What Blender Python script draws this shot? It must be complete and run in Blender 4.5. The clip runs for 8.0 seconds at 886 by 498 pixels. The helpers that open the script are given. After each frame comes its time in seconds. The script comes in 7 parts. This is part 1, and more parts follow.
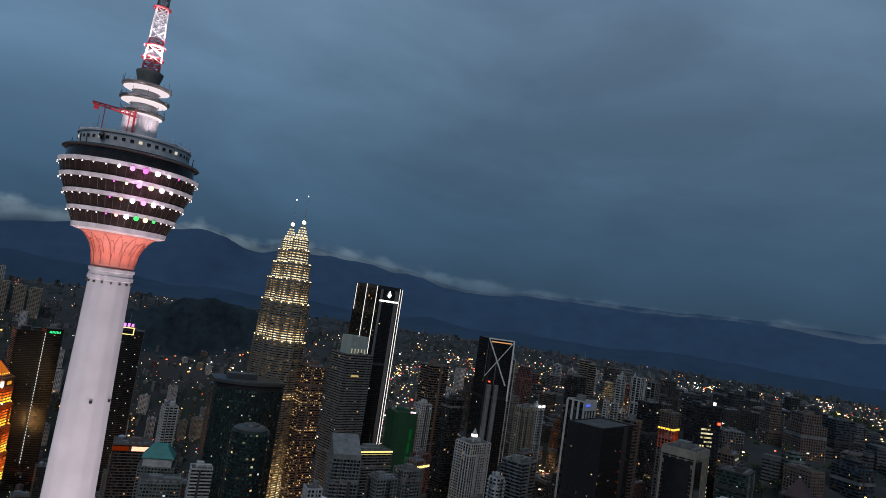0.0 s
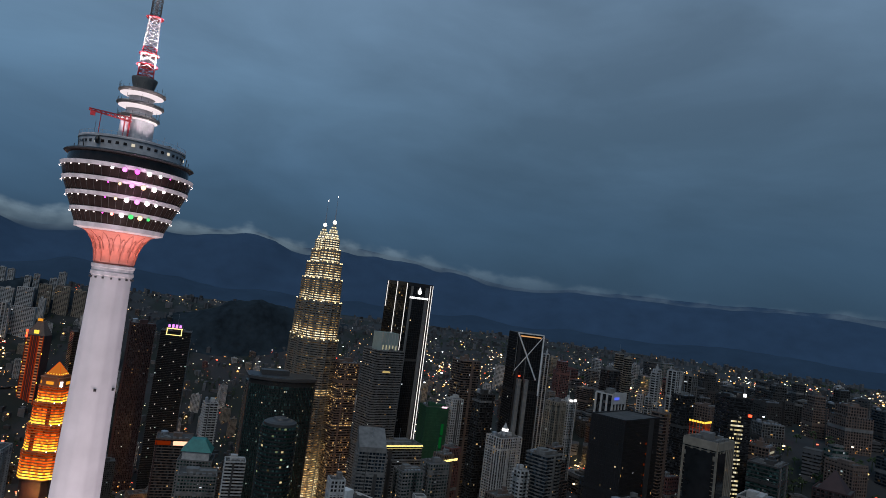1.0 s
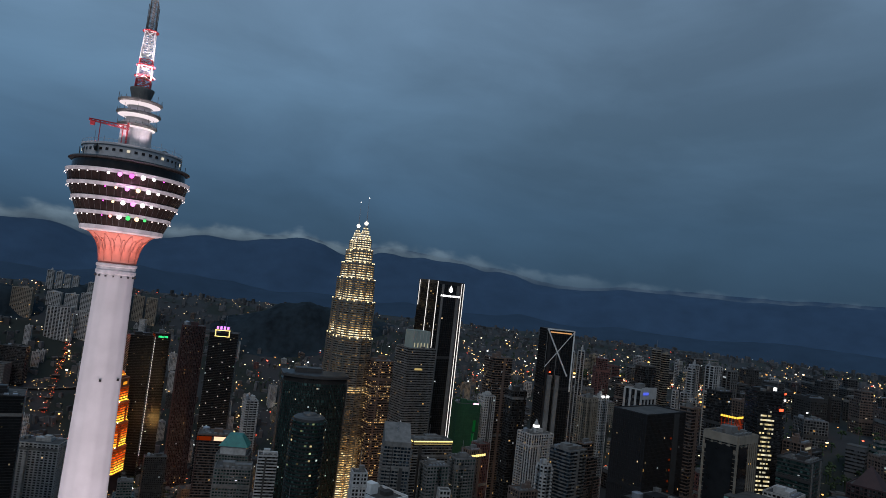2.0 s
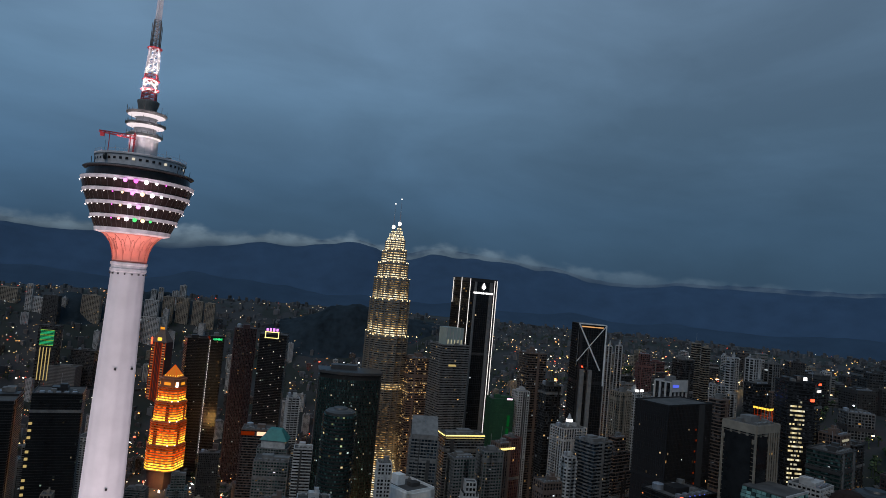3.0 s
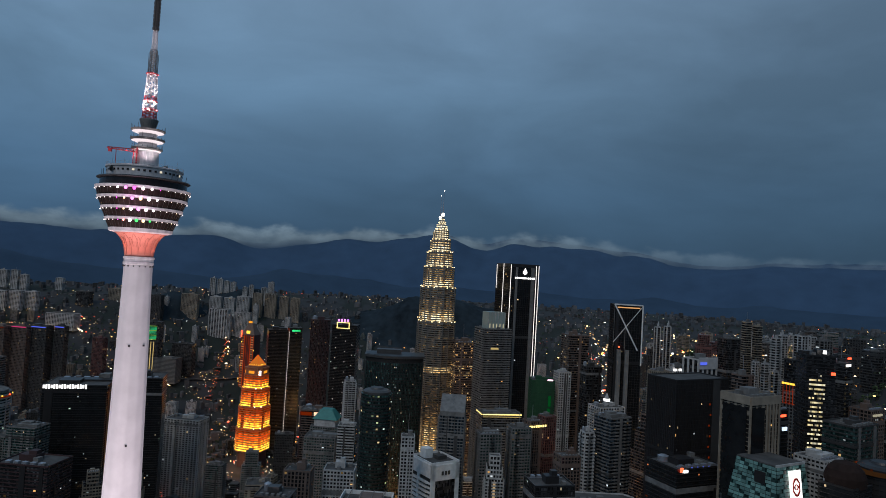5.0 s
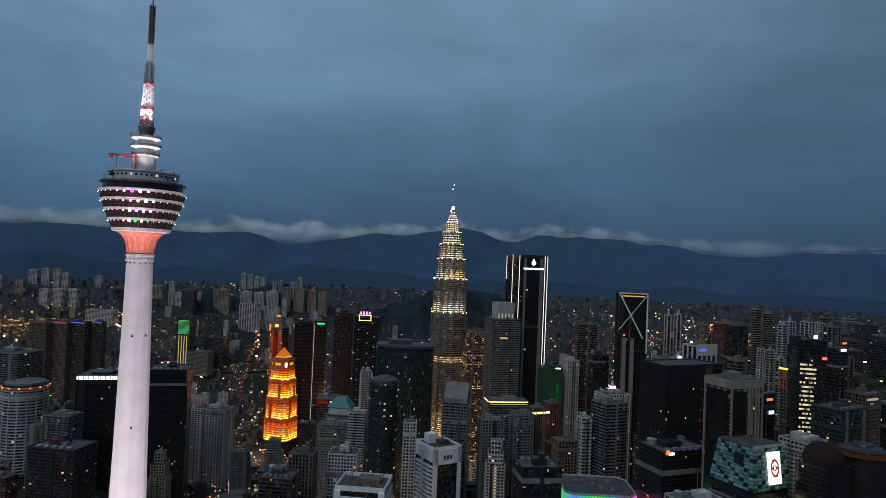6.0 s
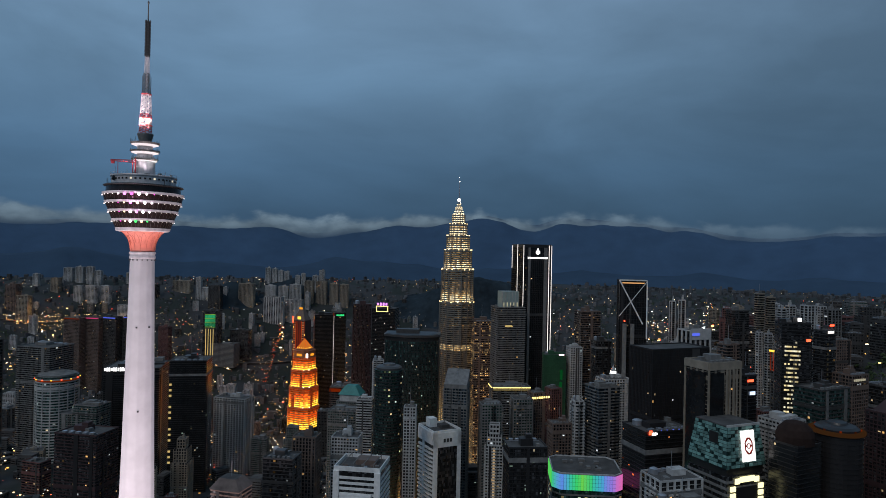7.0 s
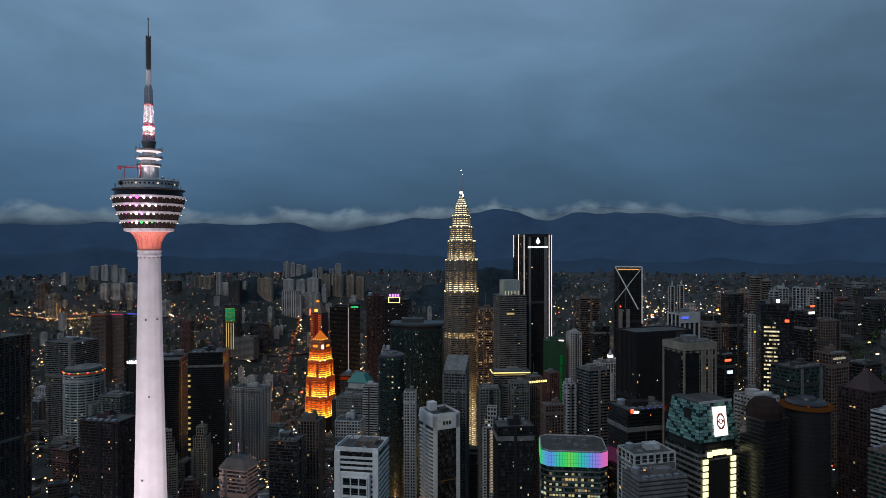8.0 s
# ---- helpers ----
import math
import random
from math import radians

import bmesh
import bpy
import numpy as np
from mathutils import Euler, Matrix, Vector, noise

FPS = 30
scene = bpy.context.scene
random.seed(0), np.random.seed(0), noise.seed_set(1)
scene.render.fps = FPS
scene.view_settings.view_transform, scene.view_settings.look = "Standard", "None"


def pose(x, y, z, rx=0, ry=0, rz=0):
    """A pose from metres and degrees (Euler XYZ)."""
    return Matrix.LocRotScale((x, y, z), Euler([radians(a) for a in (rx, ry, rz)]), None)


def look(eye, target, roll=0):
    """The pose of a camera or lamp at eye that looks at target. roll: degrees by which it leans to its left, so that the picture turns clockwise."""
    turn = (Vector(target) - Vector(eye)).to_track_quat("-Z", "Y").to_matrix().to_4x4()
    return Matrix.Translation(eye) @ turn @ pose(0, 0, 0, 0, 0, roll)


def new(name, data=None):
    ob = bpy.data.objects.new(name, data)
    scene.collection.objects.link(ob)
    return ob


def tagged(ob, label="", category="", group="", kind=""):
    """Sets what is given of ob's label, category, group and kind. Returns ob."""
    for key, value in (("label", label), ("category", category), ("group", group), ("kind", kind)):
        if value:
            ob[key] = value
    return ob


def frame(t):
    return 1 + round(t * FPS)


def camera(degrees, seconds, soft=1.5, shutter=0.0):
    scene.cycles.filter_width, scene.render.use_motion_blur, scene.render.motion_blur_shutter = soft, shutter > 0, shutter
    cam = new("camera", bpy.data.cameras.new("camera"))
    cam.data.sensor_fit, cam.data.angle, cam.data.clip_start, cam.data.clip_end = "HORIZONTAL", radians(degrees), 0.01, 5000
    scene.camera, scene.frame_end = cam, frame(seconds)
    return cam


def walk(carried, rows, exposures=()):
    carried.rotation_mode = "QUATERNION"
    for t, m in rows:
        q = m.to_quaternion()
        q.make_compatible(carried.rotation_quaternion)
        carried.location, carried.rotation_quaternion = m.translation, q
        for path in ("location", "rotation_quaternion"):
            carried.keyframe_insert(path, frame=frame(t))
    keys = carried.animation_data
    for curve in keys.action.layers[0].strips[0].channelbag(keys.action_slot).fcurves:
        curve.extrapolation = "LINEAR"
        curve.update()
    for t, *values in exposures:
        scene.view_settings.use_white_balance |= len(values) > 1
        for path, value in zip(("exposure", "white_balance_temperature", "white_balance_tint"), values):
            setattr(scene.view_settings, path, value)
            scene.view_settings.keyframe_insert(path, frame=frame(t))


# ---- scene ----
cam = camera(68.57, 8.0, soft=0.6)
PATH = [
    (0, look((-17.43, -257.07, 325.77), (233.75, 173.12, 368.71), 8.57)),
    (0.5, look((-7.60, -264.94, 325.27), (227.08, 174.74, 365.35), 7.99)),
    (1, look((2.86, -273.45, 325.19), (220.25, 175.29, 362.34), 7.48)),
    (1.5, look((14.67, -281.95, 325.37), (213.36, 175.57, 360.00), 7.03)),
    (2, look((26.91, -291.04, 324.90), (205.92, 174.66, 357.82), 6.50)),
    (2.5, look((39.61, -300.98, 323.89), (197.95, 172.23, 355.46), 5.88)),
    (3, look((53.17, -311.83, 322.78), (189.66, 168.25, 352.70), 5.24)),
    (3.5, look((67.76, -323.32, 321.81), (182.46, 162.56, 349.46), 4.58)),
    (4, look((82.80, -334.25, 320.97), (179.96, 155.57, 346.14), 3.97)),
    (4.5, look((98.16, -344.74, 321.43), (177.85, 148.39, 343.17), 3.63)),
    (5, look((113.32, -355.54, 321.99), (176.91, 140.06, 340.26), 3.27)),
    (5.5, look((128.27, -366.63, 322.39), (177.57, 130.71, 337.27), 2.83)),
    (6, look((143.18, -377.77, 322.84), (179.66, 120.77, 334.16), 2.33)),
    (6.5, look((158.01, -388.98, 323.49), (182.66, 110.36, 330.91), 1.78)),
    (7, look((172.11, -401.11, 324.09), (185.88, 98.69, 327.60), 1.20)),
    (7.5, look((185.27, -414.26, 324.32), (190.50, 85.71, 324.27), 0.55)),
    (8, look((197.16, -428.55, 324.84), (193.73, 71.42, 321.25), -0.12)),
]
walk(cam, PATH, [(0, 0.0), (4, 0.05), (8, 0.15)])

# about the camera's mid position; hills and filler are laid out around it
VIEW_SPOT = (80.0, -320.0)


def lamp_sun():
    data = bpy.data.lights.new("sun", "SUN")
    data.energy, data.angle, data.color = 0.6, radians(25), (1.0, 0.94, 0.88)
    ob = new("sun", data)
    ob.matrix_world = look((0, 0, 900), (300, 500, 300))
    return ob


def make_world():
    world = bpy.data.worlds.new("dusk")
    scene.world = world
    world.use_nodes = True
    nt = world.node_tree
    nt.nodes.clear()
    out = nt.nodes.new("ShaderNodeOutputWorld")
    bg = nt.nodes.new("ShaderNodeBackground")
    sky = nt.nodes.new("ShaderNodeTexSky")
    sky.sky_type, sky.sun_disc = "NISHITA", False
    sky.sun_elevation, sky.sun_rotation = radians(4), radians(215)
    sky.air_density, sky.dust_density, sky.ozone_density = 1.0, 1.0, 3.0
    coord = nt.nodes.new("ShaderNodeTexCoord")
    sep = nt.nodes.new("ShaderNodeSeparateXYZ")
    nt.links.new(coord.outputs["Generated"], sep.inputs[0])
    # cloud deck: long soft streaks, darker low down
    scale = nt.nodes.new("ShaderNodeMapping")
    scale.inputs["Scale"].default_value = (1.0, 1.0, 2.8)
    scale.inputs["Rotation"].default_value = (0.0, 0.12, 0.0)
    nt.links.new(coord.outputs["Generated"], scale.inputs[0])
    puff = nt.nodes.new("ShaderNodeTexNoise")
    puff.inputs["Scale"].default_value, puff.inputs["Detail"].default_value = 2.3, 6
    puff.inputs["Roughness"].default_value = 0.52
    puff.inputs["Distortion"].default_value = 0.35
    nt.links.new(scale.outputs[0], puff.inputs["Vector"])
    low = nt.nodes.new("ShaderNodeValToRGB")
    ramp = low.color_ramp
    ramp.elements[0].position, ramp.elements[0].color = 0.0, (0.032, 0.072, 0.128, 1)
    ramp.elements[1].position, ramp.elements[1].color = 0.42, (0.138, 0.224, 0.332, 1)
    for pos, col in ((0.05, (0.034, 0.076, 0.136)), (0.13, (0.052, 0.107, 0.182)), (0.25, (0.091, 0.165, 0.256))):
        e = ramp.elements.new(pos)
        e.color = (*col, 1)
    nt.links.new(sep.outputs["Z"], low.inputs[0])
    amount = nt.nodes.new("ShaderNodeMapRange")
    amount.inputs["From Min"].default_value, amount.inputs["From Max"].default_value = 0.32, 0.68
    amount.inputs["To Min"].default_value, amount.inputs["To Max"].default_value = 0.80, 1.24
    nt.links.new(puff.outputs[0], amount.inputs["Value"])
    # the western sky holds more of the afterglow
    west = nt.nodes.new("ShaderNodeMapRange")
    west.inputs["From Min"].default_value, west.inputs["From Max"].default_value = -0.6, 0.8
    west.inputs["To Min"].default_value, west.inputs["To Max"].default_value = 1.28, 0.78
    nt.links.new(sep.outputs["X"], west.inputs["Value"])
    mul = nt.nodes.new("ShaderNodeMath")
    mul.operation = "MULTIPLY"
    nt.links.new(amount.outputs[0], mul.inputs[0])
    nt.links.new(west.outputs[0], mul.inputs[1])
    cloud = nt.nodes.new("ShaderNodeVectorMath")
    cloud.operation = "SCALE"
    nt.links.new(low.outputs[0], cloud.inputs[0])
    nt.links.new(mul.outputs[0], cloud.inputs["Scale"])
    clear = nt.nodes.new("ShaderNodeVectorMath")
    clear.operation = "SCALE"
    clear.inputs["Scale"].default_value = 0.004
    nt.links.new(sky.outputs[0], clear.inputs[0])
    both = nt.nodes.new("ShaderNodeVectorMath")
    nt.links.new(cloud.outputs[0], both.inputs[0])
    nt.links.new(clear.outputs[0], both.inputs[1])
    nt.links.new(both.outputs[0], bg.inputs["Color"])
    bg.inputs["Strength"].default_value = 1.0
    nt.links.new(bg.outputs[0], out.inputs[0])


lamp_sun()
make_world()

# ---- materials ----
def material(name, color, rough=0.6, metal=0.0, grain=0.25, scale=0.4, dirt=0.0, bump=0.0, island=0.0, spec=0.5, panes=0.0):
    m = bpy.data.materials.new(name)
    m.use_nodes = True
    nt = m.node_tree
    b = nt.nodes["Principled BSDF"]
    b.inputs["Roughness"].default_value, b.inputs["Metallic"].default_value = rough, metal
    b.inputs["Specular IOR Level"].default_value = spec
    coord = nt.nodes.new("ShaderNodeTexCoord")
    fine = nt.nodes.new("ShaderNodeTexNoise")
    fine.inputs["Scale"].default_value, fine.inputs["Detail"].default_value = scale, 5
    nt.links.new(coord.outputs["Object"], fine.inputs["Vector"])
    stretch = nt.nodes.new("ShaderNodeMapping")
    stretch.inputs["Scale"].default_value = (1, 1, 0.12)
    nt.links.new(coord.outputs["Object"], stretch.inputs[0])
    broad = nt.nodes.new("ShaderNodeTexNoise")
    broad.inputs["Scale"].default_value, broad.inputs["Detail"].default_value = scale * 0.35, 4
    nt.links.new(stretch.outputs[0], broad.inputs["Vector"])
    add = nt.nodes.new("ShaderNodeMath")
    add.operation = "ADD"
    nt.links.new(fine.outputs[0], add.inputs[0])
    nt.links.new(broad.outputs[0], add.inputs[1])
    span = nt.nodes.new("ShaderNodeMapRange")
    span.inputs["From Min"].default_value, span.inputs["From Max"].default_value = 0.65, 1.35
    span.inputs["To Min"].default_value, span.inputs["To Max"].default_value = 1 - grain - dirt, 1 + grain
    nt.links.new(add.outputs[0], span.inputs["Value"])
    level = span.outputs[0]
    if island:
        geo = nt.nodes.new("ShaderNodeNewGeometry")
        vary = nt.nodes.new("ShaderNodeMapRange")
        vary.inputs["To Min"].default_value, vary.inputs["To Max"].default_value = 1 - island, 1 + island
        nt.links.new(geo.outputs["Random Per Island"], vary.inputs["Value"])
        mul = nt.nodes.new("ShaderNodeMath")
        mul.operation = "MULTIPLY"
        nt.links.new(level, mul.inputs[0])
        nt.links.new(vary.outputs[0], mul.inputs[1])
        level = mul.outputs[0]
    if panes:
        # every pane has its own blind, curtain or dark room behind it
        shift = nt.nodes.new("ShaderNodeVectorMath")
        shift.inputs[1].default_value = (0.37, 0.61, 0.2)
        nt.links.new(coord.outputs["Object"], shift.inputs[0])
        grid = nt.nodes.new("ShaderNodeVectorMath")
        grid.operation = "SNAP"
        grid.inputs[1].default_value = (panes * 0.6, panes * 0.6, panes * 1.05)
        nt.links.new(shift.outputs[0], grid.inputs[0])
        cell = nt.nodes.new("ShaderNodeTexWhiteNoise")
        nt.links.new(grid.outputs[0], cell.inputs["Vector"])
        blind = nt.nodes.new("ShaderNodeValToRGB")
        for k, (pos, val) in enumerate(((0.0, 0.45), (0.7, 1.0), (0.86, 1.5), (1.0, 4.2))):
            e = blind.color_ramp.elements[k] if k < 2 else blind.color_ramp.elements.new(pos)
            e.position, e.color = pos, (val / 6, val / 6, val / 6, 1)
        nt.links.new(cell.outputs["Value"], blind.inputs[0])
        full = nt.nodes.new("ShaderNodeMath")
        full.operation = "MULTIPLY"
        full.inputs[1].default_value = 6.0
        nt.links.new(blind.outputs[0], full.inputs[0])
        mix = nt.nodes.new("ShaderNodeMath")
        mix.operation = "MULTIPLY"
        nt.links.new(level, mix.inputs[0])
        nt.links.new(full.outputs[0], mix.inputs[1])
        level = mix.outputs[0]
        gloss = nt.nodes.new("ShaderNodeMapRange")
        gloss.inputs["To Min"].default_value, gloss.inputs["To Max"].default_value = rough * 0.6, rough * 3.2
        nt.links.new(cell.outputs["Value"], gloss.inputs["Value"])
        nt.links.new(gloss.outputs[0], b.inputs["Roughness"])
    tint = nt.nodes.new("ShaderNodeVectorMath")
    tint.operation = "SCALE"
    tint.inputs[0].default_value = color
    nt.links.new(level, tint.inputs["Scale"])
    nt.links.new(tint.outputs[0], b.inputs["Base Color"])
    if bump:
        bp = nt.nodes.new("ShaderNodeBump")
        bp.inputs["Strength"].default_value = bump
        nt.links.new(fine.outputs[0], bp.inputs["Height"])
        nt.links.new(bp.outputs[0], b.inputs["Normal"])
    return m


def glow(name, colors, strength, spread=0.6):
    """Lit glass and lamps: each piece takes its own tint and brightness."""
    m = bpy.data.materials.new(name)
    m.use_nodes = True
    nt = m.node_tree
    nt.nodes.clear()
    out = nt.nodes.new("ShaderNodeOutputMaterial")
    em = nt.nodes.new("ShaderNodeEmission")
    geo = nt.nodes.new("ShaderNodeNewGeometry")
    ramp = nt.nodes.new("ShaderNodeValToRGB")
    ramp.color_ramp.interpolation = "CONSTANT"
    n = len(colors)
    while len(ramp.color_ramp.elements) < n:
        ramp.color_ramp.elements.new(0.5)
    for k, c in enumerate(colors):
        ramp.color_ramp.elements[k].position = k / n
        ramp.color_ramp.elements[k].color = (*c, 1)
    nt.links.new(geo.outputs["Random Per Island"], ramp.inputs[0])
    wn = nt.nodes.new("ShaderNodeTexWhiteNoise")
    wn.noise_dimensions = "1D"
    nt.links.new(geo.outputs["Random Per Island"], wn.inputs["W"])
    vary = nt.nodes.new("ShaderNodeMapRange")
    vary.inputs["To Min"].default_value, vary.inputs["To Max"].default_value = strength * (1 - spread), strength * (1 + spread)
    bright = wn.outputs["Value"]
    if spread > 0.9:
        # most rooms are dim, a few are bright
        cube = nt.nodes.new("ShaderNodeMath")
        cube.operation = "POWER"
        cube.inputs[1].default_value = 2.6
        nt.links.new(bright, cube.inputs[0])
        bright = cube.outputs[0]
        vary.inputs["To Max"].default_value = strength * 4.5
    nt.links.new(bright, vary.inputs["Value"])
    nt.links.new(ramp.outputs[0], em.inputs["Color"])
    nt.links.new(vary.outputs[0], em.inputs["Strength"])
    nt.links.new(em.outputs[0], out.inputs[0])
    return m


WHITE = material("white_paint", (0.48, 0.47, 0.455), 0.55, grain=0.2, dirt=0.3, scale=0.32)
GREY = material("grey_render", (0.17, 0.164, 0.156), 0.7, grain=0.25, dirt=0.25, scale=0.32)
DARK = material("dark_cladding", (0.05, 0.047, 0.045), 0.45, grain=0.2, scale=0.25)
BLACK = material("black_cladding", (0.02, 0.018, 0.018), 0.4, grain=0.25, scale=0.25)
BROWN = material("brown_stone", (0.145, 0.10, 0.08), 0.7, grain=0.18, dirt=0.1, scale=0.25)
RED = material("maroon_brick", (0.13, 0.055, 0.05), 0.7, grain=0.2, scale=0.25)
DARKRED = material("dark_maroon", (0.045, 0.02, 0.02), 0.7, grain=0.25, scale=0.25)
CLEANWHITE = material("clean_white_panels", (0.74, 0.73, 0.71), 0.5, grain=0.12, dirt=0.15, scale=0.3)
BEIGE = material("beige_concrete", (0.28, 0.235, 0.18), 0.75, grain=0.2, dirt=0.2, scale=0.2)
GLASS = material("dark_glass", (0.021, 0.021, 0.022), 0.12, grain=0.5, scale=0.15, spec=0.38, panes=2.6)
BLACKGLASS = material("black_glass", (0.014, 0.015, 0.016), 0.16, grain=0.45, dirt=0.1, scale=0.2, spec=0.4)
TEALGLASS = material("green_glass", (0.018, 0.042, 0.038), 0.15, grain=0.4, scale=0.15, spec=0.42, panes=2.4)
BLUEGLASS = material("blue_glass", (0.018, 0.027, 0.036), 0.12, grain=0.4, scale=0.15, spec=0.42, panes=2.8)
STEEL = material("steel", (0.42, 0.43, 0.46), 0.4, 0.7, grain=0.15, scale=0.5)
ROOF = material("roof_bitumen", (0.075, 0.07, 0.066), 0.9, grain=0.3, dirt=0.2, scale=0.2)
TEALROOF = material("teal_roof_tiles", (0.03, 0.20, 0.18), 0.6, grain=0.2, scale=0.4)
PALE = material("pale_flats", (0.46, 0.445, 0.43), 0.7, grain=0.15, dirt=0.1, scale=0.3)
CONCRETE = material("pale_concrete", (0.56, 0.55, 0.56), 0.75, grain=0.09, dirt=0.07, scale=0.12, bump=0.1)
WARM = glow("warm_windows", ((1.0, 0.62, 0.25), (1.0, 0.75, 0.42), (1.0, 0.55, 0.18), (0.85, 0.95, 1.0)), 0.24, 0.95)
COOL = glow("cool_windows", ((0.75, 0.95, 0.95), (1.0, 0.85, 0.55), (0.7, 1.0, 0.8)), 0.2, 0.95)
EMBER = glow("ember_windows", ((1.0, 0.30, 0.10), (1.0, 0.20, 0.06), (1.0, 0.62, 0.30)), 0.26, 0.95)
AMBERROW = glow("amber_office_rows", ((1.0, 0.62, 0.24), (1.0, 0.72, 0.34), (1.0, 0.54, 0.18)), 0.65, 0.85)
YELLOW = glow("yellow_office_light", ((1.0, 0.80, 0.34), (1.0, 0.74, 0.28), (1.0, 0.88, 0.5)), 0.8, 0.7)
LAMPS = glow("street_lamps", ((1.0, 0.42, 0.09), (1.0, 0.60, 0.22), (1.0, 0.78, 0.48), (0.9, 0.95, 1.0), (1.0, 0.48, 0.12), (1.0, 0.68, 0.34), (1.0, 0.10, 0.05), (1.0, 0.86, 0.66)), 3.6, 0.85)
WHITELIGHT = glow("white_light", ((1.0, 0.96, 0.92),), 5.0, 0.1)
REDLIGHT = glow("red_light", ((1.0, 0.08, 0.03),), 4.0, 0.3)

# ---- building blocks of meshes ----
class Geo:
    def __init__(self):
        self.v, self.f = [], []

    def box(self, cx, cy, cz, sx, sy, sz, turn=0.0):
        c, s, n = math.cos(turn), math.sin(turn), len(self.v)
        for dz in (-0.5, 0.5):
            for dx, dy in ((-0.5, -0.5), (0.5, -0.5), (0.5, 0.5), (-0.5, 0.5)):
                px, py = dx * sx, dy * sy
                self.v.append((cx + px * c - py * s, cy + px * s + py * c, cz + dz * sz))
        self.f += [(n + 3, n + 2, n + 1, n), (n + 4, n + 5, n + 6, n + 7)]
        self.f += [(n + k, n + (k + 1) % 4, n + 4 + (k + 1) % 4, n + 4 + k) for k in range(4)]
        return self

    def ring(self, profile, sides=32, turn=0.0, cap=True, squash=1.0):
        """Turned shape: profile of (radius, height) from the bottom up."""
        n = len(self.v)
        for r, z in profile:
            for k in range(sides):
                a = turn + 2 * math.pi * k / sides
                self.v.append((r * math.cos(a), r * squash * math.sin(a), z))
        for j in range(len(profile) - 1):
            for k in range(sides):
                q = (k + 1) % sides
                self.f.append((n + j * sides + k, n + j * sides + q, n + (j + 1) * sides + q, n + (j + 1) * sides + k))
        if cap:
            self.f.append(tuple(n + k for k in reversed(range(sides))))
            self.f.append(tuple(n + (len(profile) - 1) * sides + k for k in range(sides)))
        return self

    def prism(self, outline, z0, z1, shrink=1.0):
        """Upright prism over an outline, its top scaled by shrink."""
        n, m = len(self.v), len(outline)
        self.v += [(x, y, z0) for x, y in outline] + [(x * shrink, y * shrink, z1) for x, y in outline]
        self.f.append(tuple(n + k for k in reversed(range(m))))
        self.f.append(tuple(n + m + k for k in range(m)))
        self.f += [(n + k, n + (k + 1) % m, n + m + (k + 1) % m, n + m + k) for k in range(m)]
        return self

    def bar(self, a, b, r, sides=4):
        a, b = Vector(a), Vector(b)
        q = (b - a).to_track_quat("Z", "Y")
        n = len(self.v)
        for p in (a, b):
            for k in range(sides):
                t = 2 * math.pi * (k + 0.5) / sides
                self.v.append(tuple(p + q @ Vector((r * math.cos(t), r * math.sin(t), 0))))
        self.f += [(n + k, n + (k + 1) % sides, n + sides + (k + 1) % sides, n + sides + k) for k in range(sides)]
        self.f += [tuple(n + k for k in reversed(range(sides))), tuple(n + sides + k for k in range(sides))]
        return self

    def mesh(self, name, mat):
        me = bpy.data.meshes.new(name)
        me.from_pydata(self.v, [], self.f)
        me.materials.append(mat)
        return me


def part(name, geo, mat, parent, label="", kind="", smooth=False):
    me = geo if isinstance(geo, bpy.types.Mesh) else geo.mesh(name, mat)
    if smooth:
        me.shade_smooth()
    ob = new(name, me)
    ob.parent = parent
    return tagged(ob, label, kind=kind)


def thing(name, x, y, z, rot, label, category, group="", kind=""):
    ob = new(name)
    ob.matrix_world = pose(x, y, z, 0, 0, rot)
    return tagged(ob, label, category, group, kind)


def ease(a, b, v):
    v = min(max((v - a) / (b - a), 0.0), 1.0)
    return v * v * (3 - 2 * v)


def ground_height(x, y):
    """Terrain under the city: a bowl climbing towards the hills, shaped to fit the camera's view."""
    cx, cy = min(max(x, -260.0), 640.0), min(max(y, -500.0), 1050.0)
    z = -2.5 - 0.0088 * cx + 0.11 * cy + 0.00055 * cx * cx - 0.0002 * cy * cy
    if y < 0:
        z = z * ease(-400, 0, y)
    r = math.hypot(x - VIEW_SPOT[0], y - VIEW_SPOT[1])
    far = ease(1150, 1850, r)
    return z + (238 - z) * far + (330 - 238) * ease(1850, 6000, r)

# ---- ground, hills, cloud bank ----
def city_ground_material():
    m = material("city_ground", (0.045, 0.05, 0.052), 0.9, grain=0.5, scale=0.02)
    nt = m.node_tree
    b = nt.nodes["Principled BSDF"]
    coord = nt.nodes.new("ShaderNodeTexCoord")
    patch = nt.nodes.new("ShaderNodeTexNoise")
    patch.inputs["Scale"].default_value, patch.inputs["Detail"].default_value = 0.012, 6
    nt.links.new(coord.outputs["Object"], patch.inputs["Vector"])
    ramp = nt.nodes.new("ShaderNodeValToRGB")
    ramp.color_ramp.elements[0].position, ramp.color_ramp.elements[0].color = 0.45, (0.030, 0.031, 0.033, 1)
    ramp.color_ramp.elements[1].position, ramp.color_ramp.elements[1].color = 0.55, (0.013, 0.018, 0.014, 1)
    nt.links.new(patch.outputs[0], ramp.inputs[0])
    nt.links.new(ramp.outputs[0], b.inputs["Base Color"])
    return m


